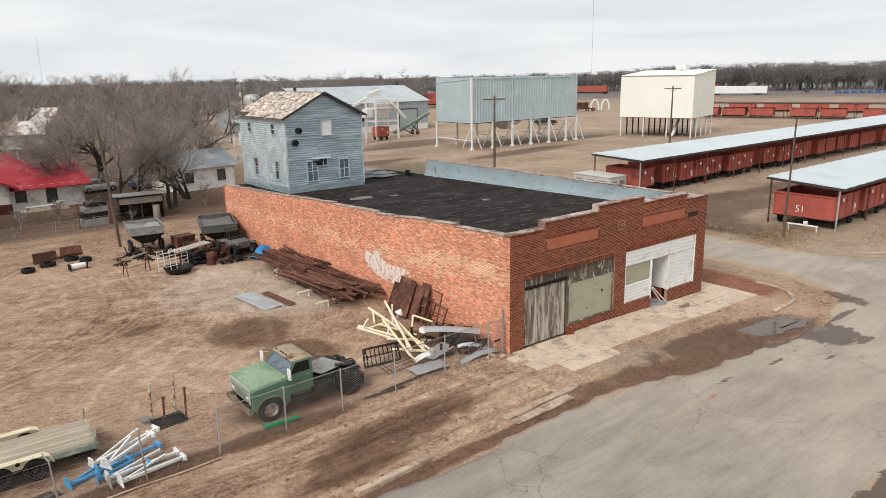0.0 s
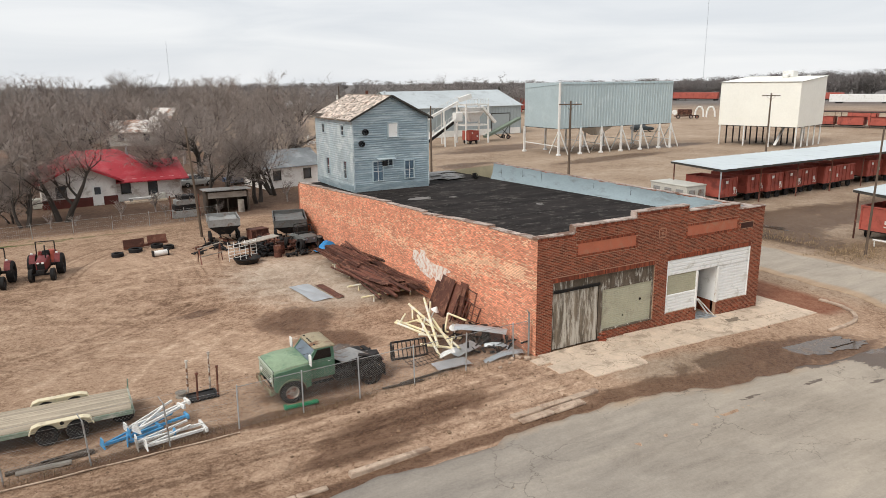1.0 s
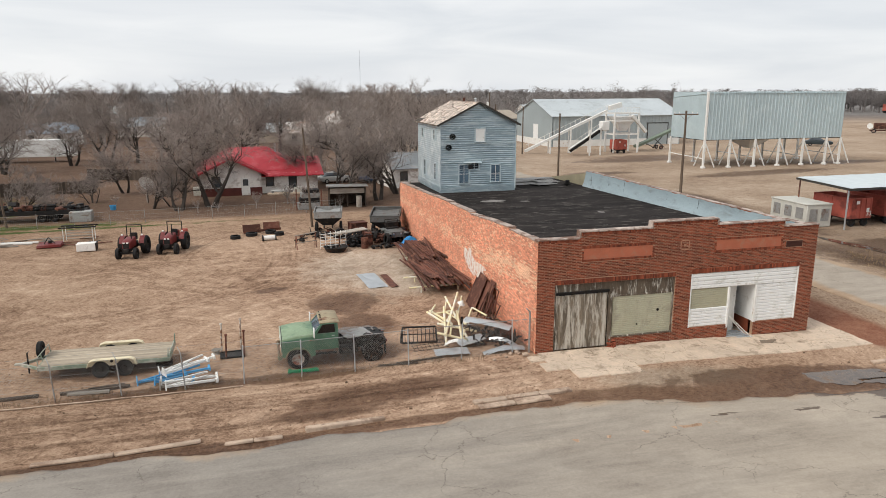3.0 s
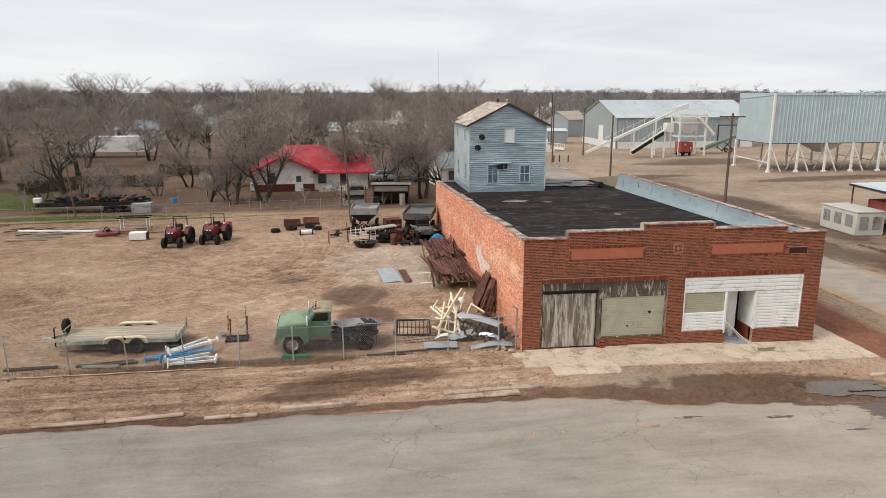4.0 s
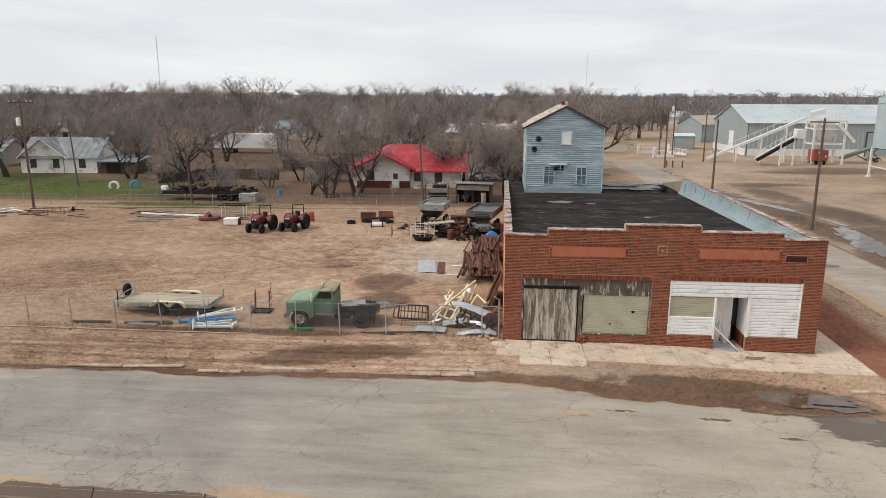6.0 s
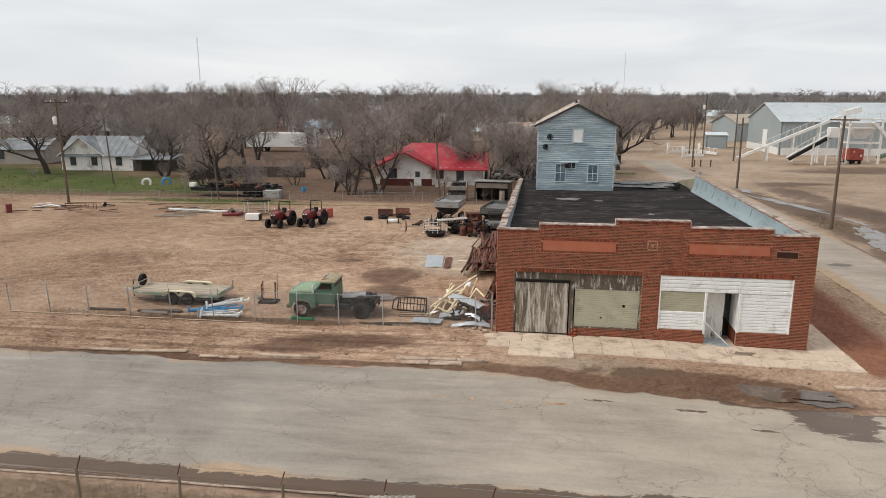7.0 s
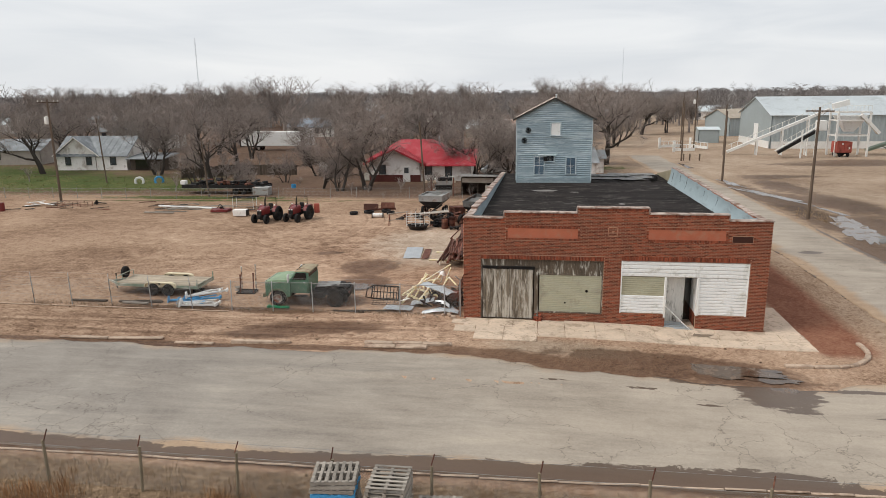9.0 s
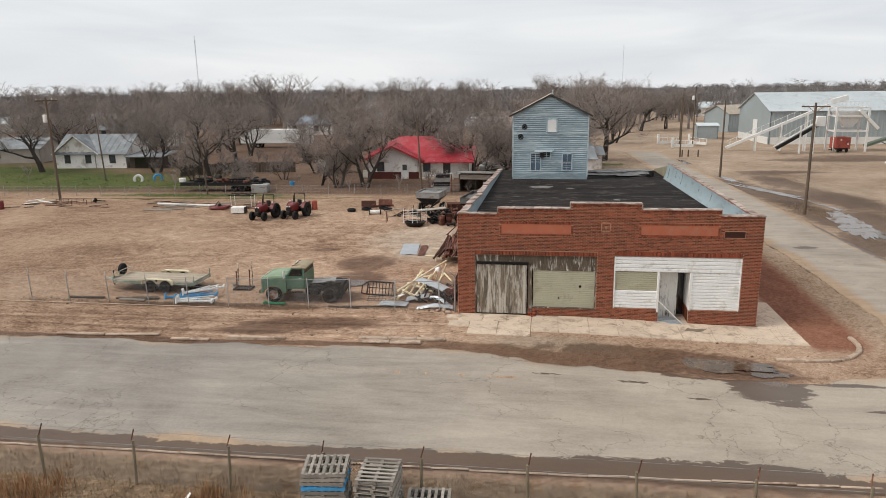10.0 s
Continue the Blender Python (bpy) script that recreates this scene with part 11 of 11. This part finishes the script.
# radio masts far off
for x, y, h, lb in ((-160, 285, 37.5, "thin distant radio mast"), (62, 520, 42, "thin distant radio mast beyond the woods"), (430, 360, 95, "tall thin distant radio mast")):
    mk_ = thing("radio_mast", lb, "mast", pose(x, y, -0.2), "radio masts")
    for a in range(3):
        c, s = 0.22 * math.cos(a * 2.094), 0.22 * math.sin(a * 2.094)
        part("chord", Geo().tube((c, s, 0), (c, s, h), 0.035, n=4), M_GALV, mk_)
    g = Geo()
    for q in range(int(h / 2)):
        for a in range(3):
            g.tube((0.22 * math.cos(a * 2.094), 0.22 * math.sin(a * 2.094), 2 * q), (0.22 * math.cos(a * 2.094 + 2.094), 0.22 * math.sin(a * 2.094 + 2.094), 2 * q + 2), 0.02, n=3)
    part("lacing", g, M_GALV, mk_)


# ---- bare trees ----
def grow(seed, height, stems=1, limbs=7, levels=4, density=1.0, wide=1.0, lean_=0.12, taper=0.030):
    """Trunk and limbs in one mesh, twigs in another."""
    r = random.Random(seed)
    trunk, crown = Geo(), Geo()

    def strip(p, q, w):
        d = (q - p)
        side = d.cross(V((r.uniform(-1, 1), r.uniform(-1, 1), r.uniform(-1, 1))))
        if side.length < 1e-5:
            return
        side = side.normalized() * w
        crown.add([p - side, p + side, q], [(0, 1, 2)])
        side2 = d.normalized().cross(side)
        crown.add([p - side2, p + side2, q], [(0, 1, 2)])

    def branch(p, d, length, rad, lev):
        n = 4 if lev <= 1 else (3 if lev == 2 else (2 if lev == 3 else 1))
        seg = length / n
        pts = [(p.copy(), rad)]
        cur, dirn = p.copy(), d.copy()
        for k in range(n):
            wig = 0.10 if lev == 0 else 0.24
            up = 0.02 if lev == 0 else (0.10 if lev < 3 else 0.05)
            dirn = (dirn + V((r.gauss(0, wig), r.gauss(0, wig), r.gauss(0, wig * 0.6) + up))).normalized()
            cur = cur + dirn * seg
            pts.append((cur.copy(), rad * (1 - 0.72 * (k + 1) / n)))
        sides = {0: 8, 1: 6, 2: 5}.get(lev, 3)
        if lev <= 2:
            for (a, ra), (b, rb) in zip(pts, pts[1:]):
                trunk.tube(a, b, ra, rb, sides, caps=False)
        else:
            for (a, ra), (b, rb) in zip(pts, pts[1:]):
                if lev == 3:
                    crown.tube(a, b, max(ra * 0.85, 0.012), max(rb * 0.85, 0.008), 3, caps=False)
                else:
                    strip(a, b, max(0.0075, ra * 0.8))
        if lev >= levels:
            return
        kids = {0: limbs, 1: int(7 * density), 2: int(7 * density), 3: int(12 * density)}[lev]
        for k in range(kids):
            f = r.uniform(0.35, 1.0) if lev == 0 else r.uniform(0.22, 1.0)
            if k == 0:
                f = 1.0
            i = min(n - 1, int(f * n))
            base = pts[i][0].lerp(pts[i + 1][0], f * n - i) if f < 1 else pts[-1][0]
            rr = pts[i][1] + (pts[min(n, i + 1)][1] - pts[i][1]) * (f * n - i)
            par = (pts[min(n, i + 1)][0] - pts[i][0]).normalized()
            a = r.uniform(0, 2 * math.pi)
            u = par.orthogonal().normalized()
            w = par.cross(u)
            ang = radians(r.uniform(28, 62)) * (wide if lev < 2 else 1.0)
            nd = (par * math.cos(ang) + (u * math.cos(a) + w * math.sin(a)) * math.sin(ang)).normalized()
            if lev < 2 and nd.z < 0.05:
                nd.z = abs(nd.z) * 0.4 + 0.12
                nd.normalize()
            ln = length * r.uniform(0.48, 0.78) * ((1.15 if lev == 0 else 0.9))
            branch(base, nd, ln, max(rr * r.uniform(0.5, 0.75), 0.010), lev + 1)

    for s in range(stems):
        a = r.uniform(0, 6.28)
        k = lean_ if stems == 1 else 0.38
        d = V((k * math.cos(a), k * math.sin(a), 1)).normalized()
        off = V((0, 0, 0)) if stems == 1 else V((0.35 * math.cos(a), 0.35 * math.sin(a), 0))
        branch(off - V((0, 0, 0.15)), d, height * 0.40, height * taper / math.sqrt(stems), 0)
    top = max(max(p[2] for p in crown.v), max(p[2] for p in trunk.v))
    k = height / top
    for g in (trunk, crown):
        g.v = [(p[0] * k, p[1] * k, p[2] * k) for p in g.v]
    return trunk, crown


KINDS = []
for seed, h, stems, limbs, lev, den, wide, label in ((1, 11, 1, 9, 4, 1.0, 1.05, "large bare broad-crowned tree with dense grey twigs"), (2, 10, 2, 6, 4, 1.0, 1.0, "bare twin-stemmed tree with spreading limbs"), (3, 9, 1, 8, 4, 0.95, 1.15, "bare spreading tree with dark trunk"),
                                                 (4, 10, 3, 5, 4, 0.9, 0.85, "bare multi-stemmed tree with fine upright twigs"), (5, 5.5, 4, 4, 4, 0.8, 0.9, "small bare multi-stemmed shrub tree"), (6, 8, 1, 7, 4, 0.85, 1.25, "bare low-branched tree with crooked limbs")):
    tg, cg = grow(seed, h, stems, limbs, lev, den, wide)
    th = thing("bare_tree", label, "tree", pose(0, 0, -60), "bare trees")
    part("trunk", tg, M_BARK, th, smooth=60)
    part("crown", cg, M_TWIG, th, "fine bare twigs", smooth=0)
    KINDS.append(th)

SPOTS = [(1, -17.8, 48.2, 11.2), (3, -20.6, 46.8, 7.6), (2, -33.0, 100.5, 10.5), (1, -38.0, 103.0, 11.0), (3, -43.0, 99.0, 10.0), (3, -23.6, 49.2, 6.6), (4, -21.6, 50.2, 4.6), (2, -39.3, 51.2, 9.8), (4, -36.0, 49.0, 5.5), (0, -72.5, 62.3, 10.8), (0, 13.9, 80.0, 13.6), (3, -4.0, 48.3, 9.6), (1, 0.6, 48.6, 9.4),
         (3, 3.6, 53.0, 9.2), (3, -6.0, 63.5, 10.2), (0, -1.4, 69.8, 10.5), (3, 6.4, 63.5, 9.8), (1, 8.2, 73.0, 10.5), (2, -46.5, 75.0, 10.6), (2, -57.5, 71.0, 10.4),
         (1, -53.5, 62.5, 9.8), (4, -43.0, 53.8, 6.0), (0, -25.5, 74.0, 11.0), (2, -84.0, 66.0, 10.0), (1, -66.0, 80.0, 11.0), (3, -28.5, 62.5, 7.5), (4, -30.5, 54.5, 4.2), (2, -79, 76, 10.5),
         (0, -15.5, 76.0, 11.2), (1, -20.0, 84.0, 11.0), (2, 2.5, 88.0, 11.0), (3, 10.0, 96.0, 11.0), (1, -50.0, 88.0, 10.5), (0, -60.0, 96.0, 11.0), (4, -32.5, 46.2, 3.6), (4, -47.0, 60.0, 5.0), (3, 19.0, 118.0, 10.0),
         (5, 21.0, 140.0, 11.0), (0, 30.0, 160.0, 11.5), (1, 38.0, 168.0, 11.0), (2, 22.0, 172.0, 10.5), (0, -64.0, 116.0, 10.5), (1, -9.0, 118.0, 11.5), (2, -70.0, 108.0, 11.0), (1, -88.0, 92.0, 11.0)]
for k, (kind, x, y, h) in enumerate(SPOTS):
    src = KINDS[kind]
    s = h / {0: 11, 1: 10, 2: 9, 3: 10, 4: 5.5, 5: 8}[kind]
    t = copy_thing(src, pose(x, y, gz(x, y), 0, 0, (k * 67) % 360) @ Matrix.Scale(1.0, 4))
    w = s * (1.0 if h < 7 else 1.2)
    t.matrix_basis = pose(x, y, gz(x, y), 0, 0, (k * 67) % 360) @ Matrix.Diagonal((w * (1.0 + 0.1 * math.sin(k)), w * (1.0 + 0.1 * math.cos(k * 1.7)), s * (1.0 if h < 7 else 1.08), 1))
for th in KINDS:
    for o in list(th.children_recursive):
        bpy.data.objects.remove(o)
    bpy.data.objects.remove(th)


# woods: many merged bare trees from the village to the horizon
def tri_arrays(geo):
    tris = []
    for f in geo.f:
        tris.append(f[:3])
        if len(f) == 4:
            tris.append((f[0], f[2], f[3]))
    return np.array([tuple(p) for p in geo.v]), np.array(tris)


def light_tree(seed, limbs, density, w, low=False):
    """A light bare tree one metre high, of thin triangles."""
    r = random.Random(seed)
    g = Geo()

    def blade(p, q, ww):
        d = q - p
        for _ in range(2):
            side = d.cross(V((r.uniform(-1, 1), r.uniform(-1, 1), r.uniform(-1, 1)))).normalized() * ww
            g.add([p - side, p + side, q], [(0, 1, 2)])

    g.tube((0, 0, -0.03), (0.01, 0, 0.32), 0.026, 0.018, 5, caps=False)
    for k in range(limbs):
        a = r.uniform(0, 6.28)
        z = r.uniform(0.03, 0.34) if low else r.uniform(0.16, 0.36)
        p = V((0, 0, z))
        q = V((math.cos(a) * r.uniform(0.12, 0.30), math.sin(a) * r.uniform(0.12, 0.30), r.uniform(0.22 if low else 0.5, 0.78)))
        g.tube(p, q, 0.006 if low else 0.010, 0.0022 if low else 0.0028, 3, caps=False)
        for j in range(int(9 * density)):
            f = r.uniform(0.25, 1.0)
            s = p.lerp(q, f)
            b = r.uniform(0, 6.28)
            e = s + V((math.cos(b) * r.uniform(0.05, 0.20), math.sin(b) * r.uniform(0.05, 0.20), r.uniform(0.02, 0.24)))
            blade(s, e, w * 1.5)
            for m in range(int(4 * density)):
                f2 = r.uniform(0.2, 1.0)
                s2 = s.lerp(e, f2)
                c = r.uniform(0, 6.28)
                e2 = s2 + V((math.cos(c) * r.uniform(0.03, 0.11), math.sin(c) * r.uniform(0.03, 0.11), r.uniform(0.0, 0.13)))
                blade(s2, e2, w)
    zt = float(np.percentile([p[2] for p in g.v], 95))
    g.v = [(p[0] / zt, p[1] / zt, min(p[2] / zt, 1.0) + 0.35 * max(0.0, p[2] / zt - 1.0)) for p in g.v]
    return tri_arrays(g)


def plant(name, label, spots, kinds, mat):
    vs, fs, base = [], [], 0
    for k, (x, y, h, wd) in enumerate(spots):
        v, f = kinds[k % len(kinds)]
        a = k * 2.399
        c, s = math.cos(a), math.sin(a)
        w = v.copy()
        w[:, 0], w[:, 1] = (v[:, 0] * c - v[:, 1] * s) * h * wd + x, (v[:, 0] * s + v[:, 1] * c) * h * wd + y
        w[:, 2] = v[:, 2] * h - 0.25
        vs.append(w)
        fs.append(f + base)
        base += len(v)
    v, f = np.concatenate(vs), np.concatenate(fs)
    me = bpy.data.meshes.new(name)
    me.vertices.add(len(v))
    me.vertices.foreach_set("co", v.astype(np.float32).ravel())
    me.loops.add(3 * len(f))
    me.loops.foreach_set("vertex_index", f.astype(np.int32).ravel())
    me.polygons.add(len(f))
    me.polygons.foreach_set("loop_start", np.arange(0, 3 * len(f), 3, dtype=np.int32))
    me.update(calc_edges=True)
    me.materials.append(mat)
    return tagged(new(name, me), label, "woods", kind="stuff")


r = random.Random(99)


def clear_of(x, y):
    """Keeps roads, yards and houses free."""
    if x > 14 and y < 230:
        return not (x < 330 and y < 150 + 0.25 * x)
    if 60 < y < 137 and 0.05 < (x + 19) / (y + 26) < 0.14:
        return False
    if 78 < y < 108 and -62 < x < -42 or 112 < y < 190 and -46 < x < -16:
        return False
    for hx, hy, hr in ((7, 174, 9), (-72, 262, 9), (-88, 108, 9), (-27, 184, 9), (-45, 178, 9), (4, 138, 8), (-12, 148, 6), (-60, 152, 9), (-46, 96, 8), (-70, 68, 10), (-166, 170, 12), (-146, 186, 11)):
        if math.hypot(x - hx, y - hy + 8) < hr:
            return False
    return True


mid, far = [], []
while len(mid) < 215:
    x, y = r.uniform(-190, 60), r.uniform(78, 270)
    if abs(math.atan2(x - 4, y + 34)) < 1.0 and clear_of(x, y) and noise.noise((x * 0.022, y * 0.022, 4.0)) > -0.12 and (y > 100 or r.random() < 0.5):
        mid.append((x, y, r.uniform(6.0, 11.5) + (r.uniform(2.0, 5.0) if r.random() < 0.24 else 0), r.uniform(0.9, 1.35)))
k1 = [light_tree(s, 13, 1.45, 0.0021) for s in (1, 2, 3, 4, 5)]
plant("village_trees", "bare grey-brown trees among the village houses", mid, k1, M_TWIG)
while len(far) < 1120:
    a = r.uniform(-1.0, 0.62)
    d = 215 + 560 * r.random() ** 1.5
    x, y = d * math.sin(a), d * math.cos(a)
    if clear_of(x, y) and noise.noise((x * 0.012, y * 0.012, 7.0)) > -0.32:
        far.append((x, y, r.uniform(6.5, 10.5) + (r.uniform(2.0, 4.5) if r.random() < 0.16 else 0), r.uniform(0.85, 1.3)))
k2 = [light_tree(s, 8, 0.90, 0.0038, True) for s in (11, 12, 13, 14, 15)]
plant("far_woods", "band of bare brown woods beyond the village", far, k2, M_WOODS)
ridge = []
while len(ridge) < 460:
    a = r.uniform(0.50, 1.42)
    d = 400 + 110 * r.random() ** 1.2
    ridge.append((d * math.sin(a), d * math.cos(a), r.uniform(7.5, 10.5) + 5.0 * smoothstep(0.75, 1.05, a), r.uniform(0.9, 1.4)))
plant("ridge_woods", "dense belt of bare grey woods beyond the wagon yard", ridge, [light_tree(s, 12, 1.02, 0.0032, True) for s in (16, 17, 18, 20)], surface("ridge_twigs", (0.20, 0.182, 0.176), 0.95, vary=0.35, coarse=0.03, fine=0.3, bump=0))
horizon = []
for k in range(560):
    a = r.uniform(-1.05, 1.5)
    d = r.uniform(780, 1300)
    horizon.append((d * math.sin(a), d * math.cos(a), r.uniform(9, 13.5), r.uniform(1.3, 2.0)))
k3 = [light_tree(s, 10, 0.8, 0.007, True) for s in (21, 22, 23)]
plant("horizon_woods", "dim line of bare woods along the horizon", horizon, k3, M_WOODS)
ever = []
for k in range(26):
    a, d = r.uniform(-0.8, 1.2), r.uniform(230, 520)
    x, y = d * math.sin(a), d * math.cos(a)
    if clear_of(x, y):
        ever.append((x, y, r.uniform(6, 10), r.uniform(0.6, 0.9)))


def cedar(seed):
    rr = random.Random(seed)
    g = Geo()
    for k in range(260):
        z = rr.uniform(0.06, 1.0)
        rad = 0.34 * (1 - z) ** 0.8 + 0.03
        a = rr.uniform(0, 6.28)
        p = V((math.cos(a) * rad * rr.uniform(0.3, 1.0), math.sin(a) * rad * rr.uniform(0.3, 1.0), z))
        s = rr.uniform(0.03, 0.08)
        g.add([p + V((rr.uniform(-s, s), rr.uniform(-s, s), rr.uniform(-s, s))) for _ in range(3)], [(0, 1, 2)])
    g.tube((0, 0, -0.03), (0, 0, 0.9), 0.02, 0.005, 4, caps=False)
    return tri_arrays(g)


plant("cedar_trees", "scattered dark evergreen cedars among the bare woods", ever, [cedar(1), cedar(2)], M_EVERGREEN)
# brush along the rear fence and under the trees
brush = []
for k in range(240):
    x, y = r.uniform(-80, 8), r.uniform(44, 76)
    if noise.noise((x * 0.08, y * 0.08, 0)) > 0.05 and not (-21 < x < -5 and y > 50) and not (-76 < x < -56 and y > 58) and not (-66 < x < -44 and y < 60):
        brush.append((x, y, r.uniform(1.0, 2.6), r.uniform(0.9, 1.5)))
plant("brush", "low bare brush and saplings behind the fence", brush, [light_tree(s, 8, 0.7, 0.005) for s in (31, 32)], M_TWIG)


# ---- single bricks near the street corner, last ----
bm_front = {}
for key, rows_, wall, base, turn in (("f", single, front_wall, M_BRICK_FRONT, 0), ("s", s_single, side_wall, None, 90)):
    for mid_, zc, hl, mi in rows_:
        w = round(2 * hl, 3)
        mt = base or (M_BRICK_PALE if mi else M_BRICK_SIDE)
        me = bm_front.get((w, mt.name))
        if me is None:
            me = Geo().cbox((0, 0, 0), (w, 0.024, COURSE - 0.0216), 0.004).mesh("brick", mt, 0)
            bm_front[w, mt.name] = me
        b = new("brick", me)
        b.parent = wall
        b.matrix_basis = pose(mid_, 0.0, zc) if turn == 0 else pose(0.0, mid_, zc, 0, 0, 90)
